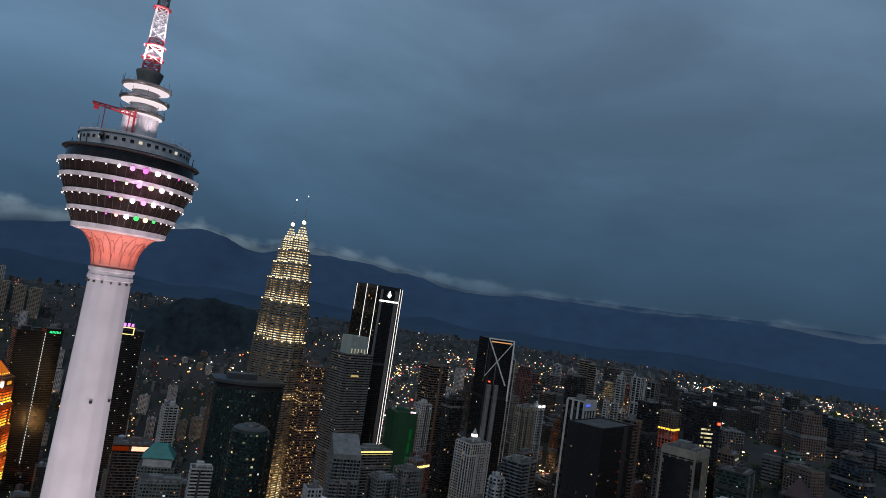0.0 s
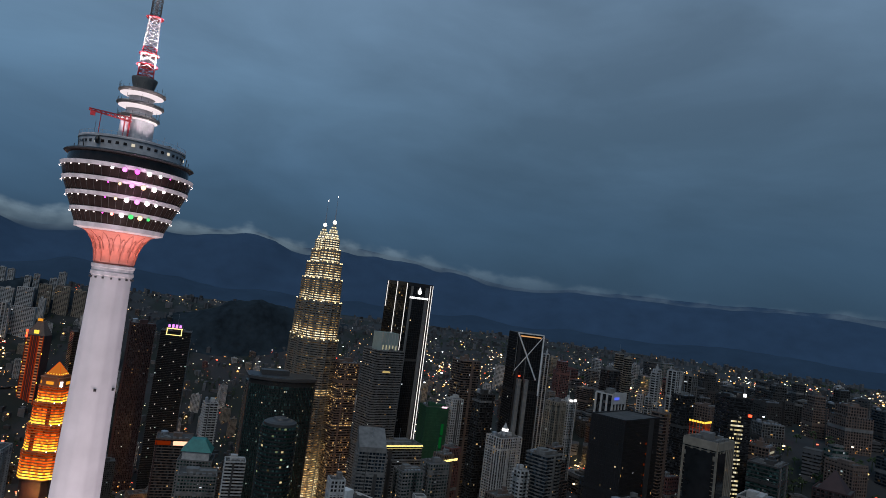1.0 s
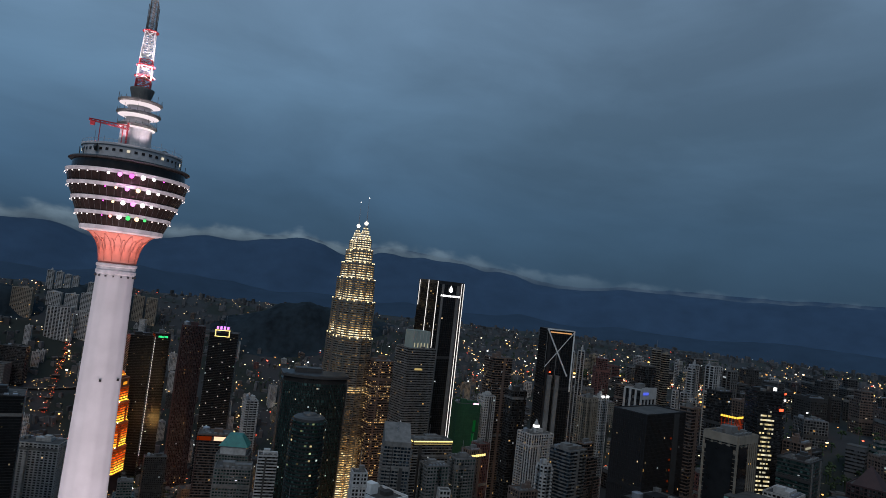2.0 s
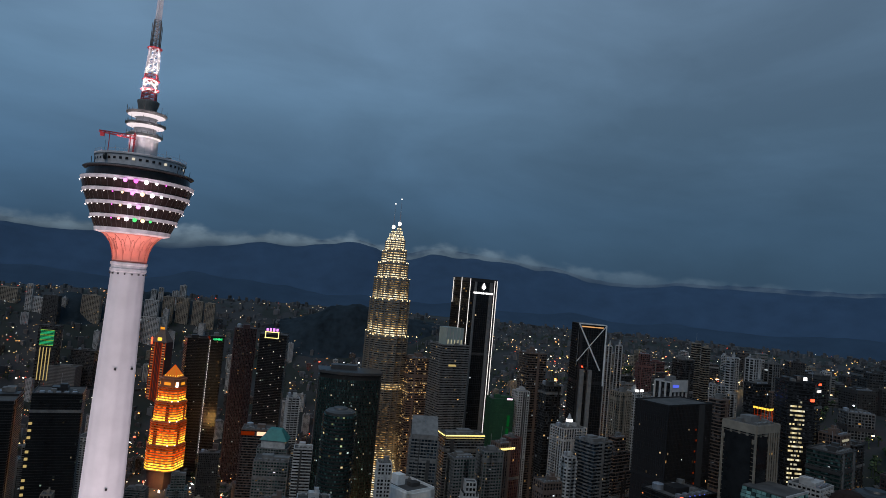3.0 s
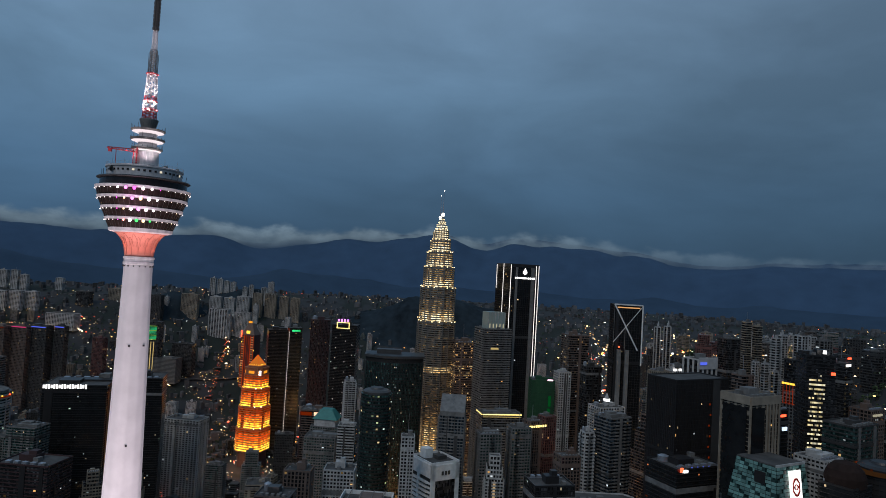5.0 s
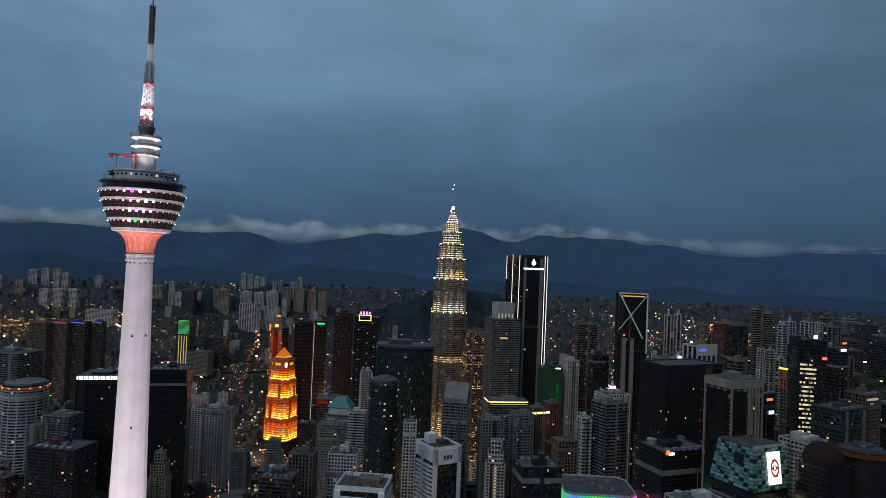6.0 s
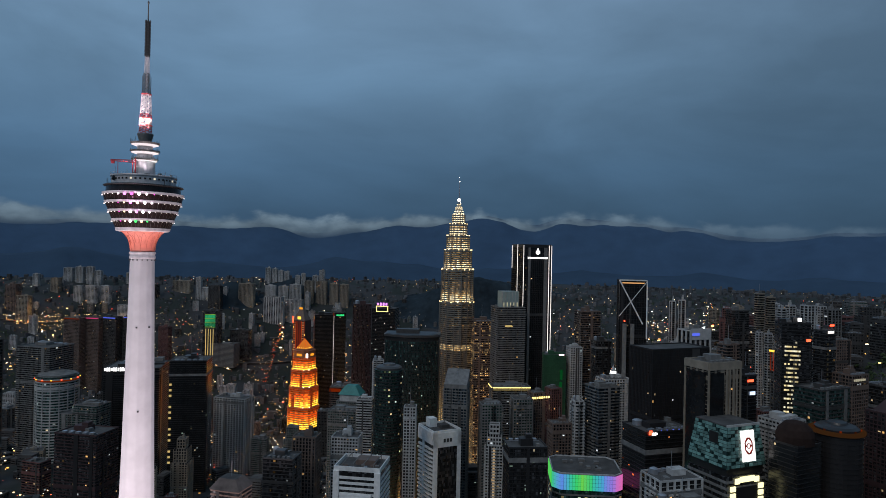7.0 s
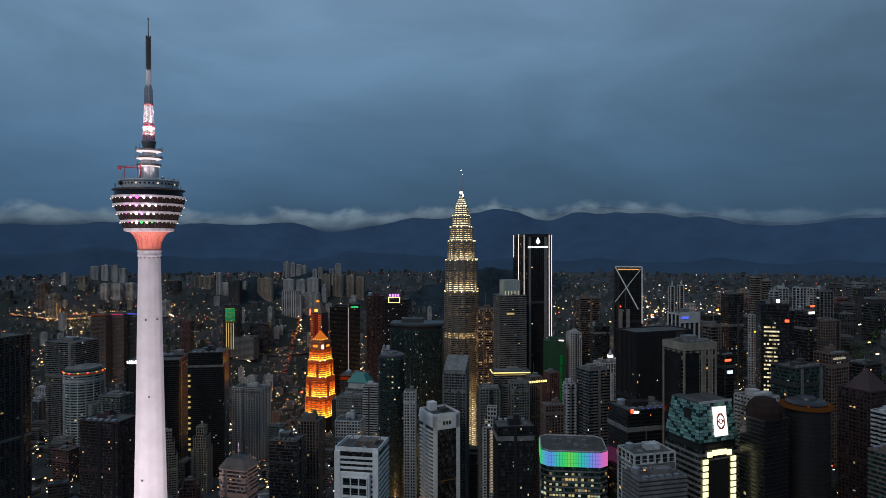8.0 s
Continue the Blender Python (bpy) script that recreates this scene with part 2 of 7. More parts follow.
def make_ground():
    v, f = [], []
    rings = [0, 40, 80] + [80 + 30 * k for k in range(1, 66)] + [2300, 2700, 3300, 4200, 5600, 8000]
    sides = 120
    for r in rings:
        for k in range(sides):
            a = 2 * math.pi * k / sides
            x, y = VIEW_SPOT[0] + r * math.cos(a), VIEW_SPOT[1] + r * math.sin(a)
            v.append((x, y, ground_height(x, y)))
    for j in range(len(rings) - 1):
        for k in range(sides):
            q = (k + 1) % sides
            f.append((j * sides + k, j * sides + q, (j + 1) * sides + q, (j + 1) * sides + k))
    me = bpy.data.meshes.new("ground")
    me.from_pydata(v, [], f)
    me.materials.append(city_ground_material())
    me.shade_smooth()
    tagged(new("ground", me), "dark city ground of streets, lots and tree cover", "ground", kind="structure")


def crest_line(table, a):
    for (a0, h0), (a1, h1) in zip(table, table[1:]):
        if a0 <= a <= a1:
            return h0 + (h1 - h0) * ease(a0, a1, a)
    return table[0][1] if a < table[0][0] else table[-1][1]


def make_range(name, label, radius, depth, table, amp, color, a0=-75, a1=95, step=0.35):
    """A mountain range as an arc of rising, ridged ground, fitted to the camera's view. Angles in degrees to the right
    of straight ahead from its mid position.
    """
    mat = material(name + "_hazy_forest", color, 0.95, grain=0.14, scale=0.02, spec=0.1)
    v, f = [], []
    cols = int((a1 - a0) / step) + 1
    rows = 16
    for j in range(rows):
        u = j / (rows - 1)
        r = radius + depth * (u - 0.72)
        for k in range(cols):
            a = a0 + k * step
            top = 330 + (crest_line(table, a) - 330) * radius / 2250
            x, y = VIEW_SPOT[0] + r * math.sin(radians(a)), VIEW_SPOT[1] + r * math.cos(radians(a))
            base = 215.0
            rise = math.sin(min(u / 0.72, 1) * math.pi / 2) ** 1.6 if u <= 0.72 else 1 - 0.8 * ease(0.72, 1, u)
            n = noise.fractal(Vector((x * 0.006, y * 0.006, 3.7)), 1.0, 2.1, 6)
            spur = noise.fractal(Vector((a * 0.16, u * 0.9, 1.3)), 1.0, 2.0, 5)
            z = base + (top - base) * rise * (1 + 0.16 * spur * (1 - u if u < 0.72 else 0)) + amp * n * (0.35 + 0.65 * u if u <= 0.72 else 1)
            v.append((x, y, z))
    for j in range(rows - 1):
        for k in range(cols - 1):
            n0 = j * cols + k
            f.append((n0, n0 + 1, n0 + cols + 1, n0 + cols))
    me = bpy.data.meshes.new(name)
    me.from_pydata(v, [], f)
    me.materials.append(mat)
    me.shade_smooth()
    tagged(new(name, me), label, "mountain", kind="structure")


CREST = [(-60, 393), (-26, 412), (-21, 408), (-15, 404), (-12, 412), (-8, 384), (-4, 412), (0, 438), (4, 444), (8, 458), (12, 430),
         (15, 456), (20, 445), (24, 422), (31, 392), (36, 412), (42, 418), (60, 424), (95, 420)]
HILLS = [(-60, 300), (-30, 298), (-27, 318), (-22.5, 290), (-18, 278), (-11, 266), (-8, 275), (-5.4, 302), (-1.7, 287), (1.5, 275), (5, 262), (9, 274), (13, 257), (17, 275), (22, 258), (27, 281), (31, 262), (36, 276), (41, 264), (47, 280), (60, 274), (95, 270)]


def make_cloud_bank():
    m = bpy.data.materials.new("cloud_vapour")
    m.use_nodes = True
    nt = m.node_tree
    nt.nodes.clear()

    def node(kind, **sockets):
        n = nt.nodes.new(kind)
        for key, val in sockets.items():
            n.inputs[key.replace("_", " ")].default_value = val
        return n

    def math_node(op, a, b, c=None):
        n = nt.nodes.new("ShaderNodeMath")
        n.operation = op
        for k, v in enumerate((a, b, c)):
            if isinstance(v, (int, float)):
                n.inputs[k].default_value = v
            elif v is not None:
                nt.links.new(v, n.inputs[k])
        return n.outputs[0]

    def span(value, a, b, c=0.0, d=1.0, smooth=True):
        n = nt.nodes.new("ShaderNodeMapRange")
        n.interpolation_type = "SMOOTHSTEP" if smooth else "LINEAR"
        for key, v in (("From Min", a), ("From Max", b), ("To Min", c), ("To Max", d)):
            n.inputs[key].default_value = v
        nt.links.new(value, n.inputs["Value"])
        return n.outputs[0]

    uv = nt.nodes.new("ShaderNodeUVMap")
    sep = nt.nodes.new("ShaderNodeSeparateXYZ")
    nt.links.new(uv.outputs[0], sep.inputs[0])
    u, v = sep.outputs["X"], sep.outputs["Y"]

    def puffs(sx, sy, detail, rough, shift):
        st = node("ShaderNodeMapping")
        st.inputs["Scale"].default_value, st.inputs["Location"].default_value = (sx, sy, 1.0), (shift, 0.0, 0.0)
        nt.links.new(uv.outputs[0], st.inputs[0])
        n = node("ShaderNodeTexNoise", Scale=1.0, Detail=detail, Roughness=rough)
        nt.links.new(st.outputs[0], n.inputs["Vector"])
        return n.outputs[0]

    heap = puffs(26.0, 0.5, 3, 0.5, 1.7)
    curl = puffs(64.0, 2.2, 5, 0.47, 4.1)
    # rounded heaps along the top, melting into the slope below
    top = math_node("MULTIPLY_ADD", heap, 0.8, 0.30)
    top = math_node("ADD", top, math_node("MULTIPLY_ADD", curl, 0.8, -0.40))
    cover = span(math_node("SUBTRACT", top, v), -0.02, 0.30)
    foot = span(v, 0.02, 0.36)
    wisp = span(curl, 0.28, 0.6, 0.7, 1.0)
    # thinner and more broken towards the east
    thin = span(u, 0.49, 0.66, 1.0, 0.32)
    dens = math_node("MULTIPLY", math_node("MULTIPLY", cover, foot), math_node("MULTIPLY", wisp, thin))
    # light tops and shaded foot are put into the cloud's glow level
    level = math_node("MULTIPLY", span(curl, 0.3, 0.7, 0.72, 1.18, False), span(v, 0.1, 0.75, 0.72, 1.1))
    body = nt.nodes.new("ShaderNodeEmission")
    body.inputs["Color"].default_value = (0.118, 0.172, 0.224, 1)
    nt.links.new(level, body.inputs["Strength"])
    clear = nt.nodes.new("ShaderNodeBsdfTransparent")
    mix = nt.nodes.new("ShaderNodeMixShader")
    out = nt.nodes.new("ShaderNodeOutputMaterial")
    nt.links.new(dens, mix.inputs[0])
    nt.links.new(clear.outputs[0], mix.inputs[1])
    nt.links.new(body.outputs[0], mix.inputs[2])
    nt.links.new(mix.outputs[0], out.inputs[0])
    v, f, uvs = [], [], []
    cols = 220
    for k in range(cols):
        a = -72 + 160 * k / (cols - 1)
        r = 2385
        x, y = VIEW_SPOT[0] + r * math.sin(radians(a)), VIEW_SPOT[1] + r * math.cos(radians(a))
        top = 330 + (crest_line(CREST, a) - 330) * 1.10
        line = 0.58 * top + 0.42 * (438 - 58 * ease(10, 40, a))
        v += [(x, y, line - 52), (x, y, line + 72)]
        uvs += [(k / cols, 0), (k / cols, 1)]
    for k in range(cols - 1):
        f.append((2 * k, 2 * k + 2, 2 * k + 3, 2 * k + 1))
    me = bpy.data.meshes.new("cloud_bank")
    me.from_pydata(v, [], f)
    layer = me.uv_layers.new(name="UVMap")
    for loop in me.loops:
        layer.data[loop.index].uv = uvs[loop.vertex_index]
    me.materials.append(m)
    ob = tagged(new("backdrop", me), "low grey cloud bank lying along the mountain crest", "cloud", kind="structure")
    ob.visible_shadow = False


def make_hill(x, y, rx, ry, top, seed):
    """A wooded knoll rising out of the city edge."""
    v, f = [], []
    n = 48
    for j in range(n + 1):
        for k in range(n + 1):
            p, q = 2 * k / n - 1, 2 * j / n - 1
            px, py = x + rx * p, y + ry * q
            g = ground_height(px, py)
            rise = ease(0, 1, 1 - min(math.hypot(p, q), 1))
            bumps = noise.fractal(Vector((px * 0.03, py * 0.03, seed)), 1.0, 2.0, 5)
            v.append((px, py, g - 1.5 + (top - g) * rise * (1 + 0.10 * bumps) + 2.2 * bumps * (rise > 0.02)))
    for j in range(n):
        for k in range(n):
            o = j * (n + 1) + k
            f.append((o, o + 1, o + n + 2, o + n + 1))
    me = bpy.data.meshes.new("wooded_hill")
    me.from_pydata(v, [], f)
    me.materials.append(HILLWOOD)
    me.shade_smooth()
    tagged(new("wooded_hill", me), "dark wooded hill rising behind the city blocks", "hill", kind="structure")


HILLWOOD = material("hill_wood", (0.02, 0.03, 0.038), 0.95, grain=0.5, scale=0.06, spec=0.1)
make_ground()
# blue of the distance haze is mixed into both forest colours
make_range("mountain_range", "dark forested mountain range at dusk, haze blue in its colour", 2480, 640, CREST, 9, (0.047, 0.087, 0.148))
make_range("foothills", "low dark wooded hills behind the city, coloured blue for haze", 2080, 300, HILLS, 9, (0.036, 0.066, 0.108))
make_cloud_bank()
make_hill(320, 1345, 250, 110, 262, 2.0)
make_hill(-165, 1420, 120, 80, 254, 5.0)
make_hill(-330, 1330, 90, 70, 240, 7.0)

# ---- telecommunication tower ----
SALMON = material("salmon_panels", (0.60, 0.21, 0.155), 0.5, grain=0.14, scale=0.5)
RIBRED = material("rib_red", (0.44, 0.135, 0.095), 0.5, grain=0.1, scale=0.5)
PODGLASS = material("pod_glass", (0.028, 0.019, 0.017), 0.14, grain=0.5, scale=0.4, spec=0.32)
PODWHITE = material("pod_white_band", (0.58, 0.56, 0.57), 0.5, grain=0.18, dirt=0.2, scale=0.4)
REDPAINT = material("red_mast_paint", (0.5, 0.04, 0.05), 0.5, grain=0.15, scale=0.5)
MASTWHITE = material("white_mast_paint", (0.7, 0.68, 0.7), 0.5, grain=0.15, scale=0.5)
PLATGLOW = glow("platform_glow", ((1.0, 0.86, 0.9),), 0.9, 0.0)
PODLAMPS = {
    "white": glow("pod_lamp_white", ((1.0, 0.86, 0.93),), 6.0, 0.2),
    "soft": glow("pod_lamp_soft", ((1.0, 0.88, 0.86),), 2.8, 0.5),
    "hot_pink": glow("pod_lamp_pink", ((1.0, 0.26, 0.86),), 2.6, 0.1),
    "red": glow("pod_lamp_red", ((1.0, 0.3, 0.25),), 5.0, 0.1),
    "magenta": glow("pod_lamp_magenta", ((1.0, 0.09, 0.72),), 3.4, 0.1),
    "green": glow("pod_lamp_green", ((0.10, 1.0, 0.22),), 1.3, 0.1),
    "amber": glow("pod_lamp_amber", ((1.0, 0.72, 0.42),), 2.2, 0.1),
}


DRUMLIGHT = glow("drum_window_light", ((1.0, 0.75, 0.4), (1.0, 0.9, 0.7)), 1.1, 0.6)


def make_tower():
    z0 = ground_height(0, 0)
    t = thing("telecom_tower", 0, 0, 0, 0, "pale floodlit concrete telecom tower with flared pod and lattice mast", "tower")
    # shaft: twelve-sided fluted concrete, flaring downwards
    g = Geo()
    levels = [(15.6, z0 - 5), (13.3, 60), (11.6, 110), (10.1, 160), (8.9, 210), (8.0, 258), (7.15, 300), (6.9, 317)]
    sides = 48
    n0 = 0
    for r, z in levels:
        for k in range(sides):
            a = 2 * math.pi * k / sides
            rr = r * (1.0 if k % 4 else 0.972)
            g.v.append((rr * math.cos(a), rr * math.sin(a), z))
    for j in range(len(levels) - 1):
        for k in range(sides):
            q = (k + 1) % sides
            g.f.append((j * sides + k, j * sides + q, (j + 1) * sides + q, (j + 1) * sides + k))
    shaft = part("shaft", g, CONCRETE, t, "pale pinkish concrete shaft", smooth=True)
    for z, a in ((276, -84), (226, -70), (172, -96), (276, -30)):
        r = crest_line([(100, 11.9), (160, 10.1), (210, 8.9), (258, 8.0), (300, 7.15), (330, 6.9)], z) - 0.1
        part("port", Geo().box(r * math.cos(radians(a)), r * math.sin(radians(a)), z, 0.9, 0.9, 0.9, radians(a)), BLACK, shaft, "small dark opening")
    part("collar", Geo().ring([(6.9, 317), (7.4, 317.4), (7.4, 318.6), (7.1, 318.8), (7.1, 320), (7.5, 320.3), (7.5, 321.2), (7.0, 321.4)], 48), PODWHITE, t, "pale ring collar with small lamps")
    for k in range(16):
        a = 2 * math.pi * k / 16
        part("collar_lamp", Geo().box(7.3 * math.cos(a), 7.3 * math.sin(a), 316.4, 0.6, 0.5, 0.7, a), DARK, t, "small dark collar lamp")
    # funnel with petal ribs
    prof = [(6.9, 321), (7.0, 323), (7.4, 326), (8.2, 328.8), (9.5, 331), (11.3, 332.8), (13.0, 333.6)]
    funnel = part("funnel", Geo().ring(prof, 64), SALMON, t, "salmon-lit flared funnel with petal ribs", smooth=True)
    petals = 14
    for k in range(petals):
        a = 2 * math.pi * (k + 0.5) / petals
        g = Geo()
        # two ribs rise from the stems, bow outwards and meet in a pointed arch
        for side in (-1, 1):
            last = None
            for j in range(11):
                u = j / 10
                ang = a + side * math.pi / petals * math.cos(u * math.pi / 2) ** 0.7
                z = 322.2 + 10.6 * u
                r = crest_line([(p[1], p[0]) for p in prof], z) + 0.1
                p = (r * math.cos(ang), r * math.sin(ang), z)
                if last:
                    g.bar(last, p, 0.12)
                last = p
        # inner arch of the next row of petals
        last = None
        for j in range(9):
            u = j / 8 * 2 - 1
            z = 331.0 - 4.6 * u * u
            ang = a + math.pi / petals + u * math.pi / petals * 0.55
            r = crest_line([(p[1], p[0]) for p in prof], z) + 0.1
            p = (r * math.cos(ang), r * math.sin(ang), z)
            if last:
                g.bar(last, p, 0.11)
            last = p
        part("petal_rib", g, RIBRED, funnel, "dark red petal rib")
    # pod: four glazed tiers between white bands
    part("pod_floor", Geo().ring([(13, 333.4), (15.2, 334.0), (15.4, 335.6), (14.9, 335.8)], 64), PODWHITE, t)
    tiers = [(15.2, 335.6, 16.9, 339.6), (17.3, 341.0, 19.0, 345.0), (19.3, 346.4, 21.0, 350.2), (21.3, 351.6, 22.2, 355.2)]
    for i, (ra, za, rb, zb) in enumerate(tiers):
        part("glazing", Geo().ring([(ra, za), (rb, zb)], 64), PODGLASS, t, "dark sloping glazing")
        g = Geo()
        for k in range(48):
            a = 2 * math.pi * k / 48
            c, s = math.cos(a), math.sin(a)
            g.bar((ra * c * 1.004, ra * s * 1.004, za), (rb * c * 1.004, rb * s * 1.004, zb), 0.09)
        part("mullion", g, DARK, t, kind="stuff")
        part("band", Geo().ring([(rb - 0.4, zb), (rb + 0.5, zb + 0.05), (rb + 0.8, zb + 1.3), (rb + 0.2, zb + 1.5), (rb - 1, zb + 1.5)], 64), PODWHITE, t, "white rounded ring band")
        # lamps under each band, brighter, coloured and enlarged for glare facing the camera
        for k in range(36):
            a = 2 * math.pi * k / 36 + 0.04 * i
            off = math.degrees((a + math.pi / 2 + math.pi) % (2 * math.pi) - math.pi)
            slot = round((off - 10) / 10)
            size = {0: 0.85, 1: 0.82, -1: 0.8, 2: 0.55, -2: 0.5}.get(slot, 0.25 if abs(off) < 60 else 0.18)
            row = (("red", "white", "green", "amber", "green"), ("amber", "white", "hot_pink", "white", "white"),
                   ("amber", "hot_pink", "amber", "white", "white"), ("white", "hot_pink", "magenta", "white", "white"))[i]
            hue = row[slot + 2] if abs(slot) <= 2 else "magenta" if k % 5 == 0 and abs(off) < 60 else "soft"
            g = Geo().ring([(size * 0.3, -size * 0.95), (size * 0.8, -size * 0.6), (size, 0), (size * 0.8, size * 0.6), (size * 0.3, size * 0.95)], 10)
            dx, dy, dz = (rb + 0.7) * math.cos(a), (rb + 0.7) * math.sin(a), zb - 0.4
            g.v = [(x + dx, y + dy, z + dz) for x, y, z in g.v]
            part("pod_lamp", g, PODLAMPS[hue], t)
    part("lounge_glazing", Geo().ring([(21.0, 356.6), (20.8, 360.4)], 64), PODGLASS, t, "dark glazed lounge storey")
    part("brim", Geo().ring([(18.6, 360.2), (22.0, 360.4), (22.5, 360.8), (22.0, 361.3), (17.6, 361.8)], 64), BLACK, t, "dark projecting brim")
    drum = part("drum", Geo().ring([(18.0, 361.6), (18.2, 366.0), (18.7, 366.2), (18.7, 367.0), (17.9, 367.2), (17.8, 366.4), (5.6, 366.4)], 64), PODWHITE, t, "white drum with small square windows")
    for k in range(44):
        a = 2 * math.pi * k / 44
        part("drum_window", Geo().box(18.15 * math.cos(a), 18.15 * math.sin(a), 364.4, 0.25, 1.1, 1.0, a), DRUMLIGHT if k % 5 == 3 else PODGLASS, drum)
    g = Geo()
    for k in range(60):
        a = 2 * math.pi * k / 60
        g.bar((18.5 * math.cos(a), 18.5 * math.sin(a), 367), (18.5 * math.cos(a), 18.5 * math.sin(a), 368.3), 0.06)
        b = 2 * math.pi * (k + 1) / 60
        g.bar((18.5 * math.cos(a), 18.5 * math.sin(a), 368.3), (18.5 * math.cos(b), 18.5 * math.sin(b), 368.3), 0.06)
    part("guard_rail", g, STEEL, t, kind="stuff")
    # roof clutter: aerials and plant
    rnd = random.Random(5)
    for k in range(40):
        a, r = rnd.uniform(0, 6.28), rnd.uniform(8.5, 17.5)
        h = rnd.choice((0.9, 1.4, 2.0, 5.5))
        wdt = 0.14 if h > 5 else rnd.uniform(0.8, 1.8)
        part("aerial" if h > 5 else "roof_unit", Geo().box(r * math.cos(a), r * math.sin(a), 366.6 + h / 2, wdt, wdt, h, a), STEEL if h > 5 else GREY, t)
    for a in (-2.6, -2.45, -0.6, -0.4, 0.1, 2.9):
        part("brim_aerial", Geo().bar((20.2 * math.cos(a), 20.2 * math.sin(a), 361), (20.4 * math.cos(a), 20.4 * math.sin(a), 364.5), 0.16), DARK, t)
    dish = Geo().ring([(0.2, -0.9), (1.3, -0.4), (1.5, 0.2), (1.2, 0.5)], 12)
    dish.v = [(c * 1.0 - 11.5, -a - 15.0, b + 364.6) for a, b, c in dish.v]
    part("dish", dish, BLACK, t, "dark round dish aerial")
    # unseen lamp added before the pod stands in for pink lamp spill
    data = bpy.data.lights.new("added_pod_fill", "POINT")
    data.energy, data.color, data.shadow_soft_size = 3000, (1.0, 0.45, 0.85), 0.05
    wash = new("added_pod_fill", data)
    wash.location = (4, -27, 349)
    tagged(wash, "added unseen lamp for the pink spill on the pod", "floodlight", kind="structure")
    # neck with ring platforms
    part("neck", Geo().ring([(6.2, 366.4), (6.0, 372), (5.9, 379), (4.6, 379.4), (4.3, 386.4), (3.8, 387)], 40), PODWHITE, t, "white cylindrical neck", smooth=False)
    for z, r, lit in ((377.4, 7.6, True), (382.4, 8.4, True), (387.2, 8.4, True)):
        plat = part("platform", Geo().ring([(4.4, z - 0.5), (r - 1.2, z - 0.6), (r, z), (r, z + 0.5), (r - 1, z + 0.7), (4.4, z + 0.7)], 48), GREY, t, "grey dished ring platform")
        g = Geo()
        for k in range(20):
            a = 2 * math.pi * k / 20
            g.bar(((r - 0.2) * math.cos(a), (r - 0.2) * math.sin(a), z + 0.5), ((r - 0.2) * math.cos(a), (r - 0.2) * math.sin(a), z + rnd.choice((1.3, 1.5, 3.0))), 0.09)
        part("aerial_post", g, DARK, plat, kind="stuff")
        # underside light is given as a glowing surface below the platform
        if lit:
            part("glow_underside", Geo().ring([(4.9, z - 1.7), (r - 0.7, z - 0.75), (r - 0.7, z - 0.66), (4.9, z - 1.6)], 48, cap=False), PLATGLOW, plat, "platform underside glowing in place of floodlight")
    crane = part("crane_jib", Geo().bar((-2, -6.6, 374.6), (-16, -9.6, 375.4), 0.28).bar((-2, -6.6, 376.2), (-16, -9.6, 376.0), 0.28).bar((-2, -7.8, 374.6), (-16, -10.2, 375.4), 0.22), REDPAINT, t, "red lattice maintenance crane jib")
    lace = Geo()
    for k in range(9):
        u, w = k / 9, (k + 1) / 9
        lace.bar((-2 - 14 * u, -6.6 - 3 * u, 374.6 + 0.8 * u), (-2 - 14 * w, -6.6 - 3 * w, 376.2 - 0.2 * w), 0.14)
        lace.bar((-2 - 14 * u, -6.6 - 3 * u, 376.2 - 0.2 * u), (-2 - 14 * w, -7.8 - 2.4 * w, 374.6 + 0.8 * w), 0.14)
    part("jib_lacing", lace, REDPAINT, crane, "thin red lacing bars", kind="stuff")
    part("crane_leg", Geo().bar((-12, -8.6, 366.6), (-12, -8.8, 375), 0.2), REDPAINT, t, "red crane leg")
    part("crane_tower", Geo().bar((-2.6, -6.8, 366.4), (-2.6, -6.8, 377.4), 0.45).bar((-4.2, -6.9, 366.4), (-4.2, -6.9, 376.4), 0.25), REDPAINT, t, "red crane tower")
    part("crane_hook_block", Geo().box(-14.6, -9.6, 374.4, 1.6, 1.2, 1.4), REDPAINT, t, "red counterweight block")
    part("mast_foot", Geo().ring([(3.4, 388.3), (4.6, 392.6), (4.6, 393.2), (3.2, 393.4)], 24), GREY, t, "grey conical mast foot")
    # lattice mast
    def lattice(name, r0, r1, z0, z1, step, mat, thick, label):
        g = Geo()
        n = max(round((z1 - z0) / step), 1)
        for k in range(4):
            a = math.pi / 4 + k * math.pi / 2
            b = a + math.pi / 2
            for j in range(n):
                ua, ub = j / n, (j + 1) / n
                ra, rb = r0 + (r1 - r0) * ua, r0 + (r1 - r0) * ub
                za, zb = z0 + (z1 - z0) * ua, z0 + (z1 - z0) * ub
                p = (ra * math.cos(a), ra * math.sin(a), za)
                q = (rb * math.cos(a), rb * math.sin(a), zb)
                o = (ra * math.cos(b), ra * math.sin(b), za)
                w = (rb * math.cos(b), rb * math.sin(b), zb)
                g.bar(p, q, thick)
                g.bar(p, w, thick * 0.7)
                g.bar(o, q, thick * 0.7)
                g.bar(q, w, thick * 0.7)
        return part(name, g, mat, t, label, kind="stuff")

    lattice("mast_section", 3.9, 3.7, 393.2, 396.9, 2.0, REDPAINT, 0.24, "red lattice mast section")
    lattice("mast_section", 3.7, 3.45, 396.9, 402.5, 3.0, MASTWHITE, 0.3, "white floodlit lattice mast section")
    lattice("mast_section", 3.45, 3.3, 402.5, 405.3, 3.0, REDPAINT, 0.22, "red lattice mast section")
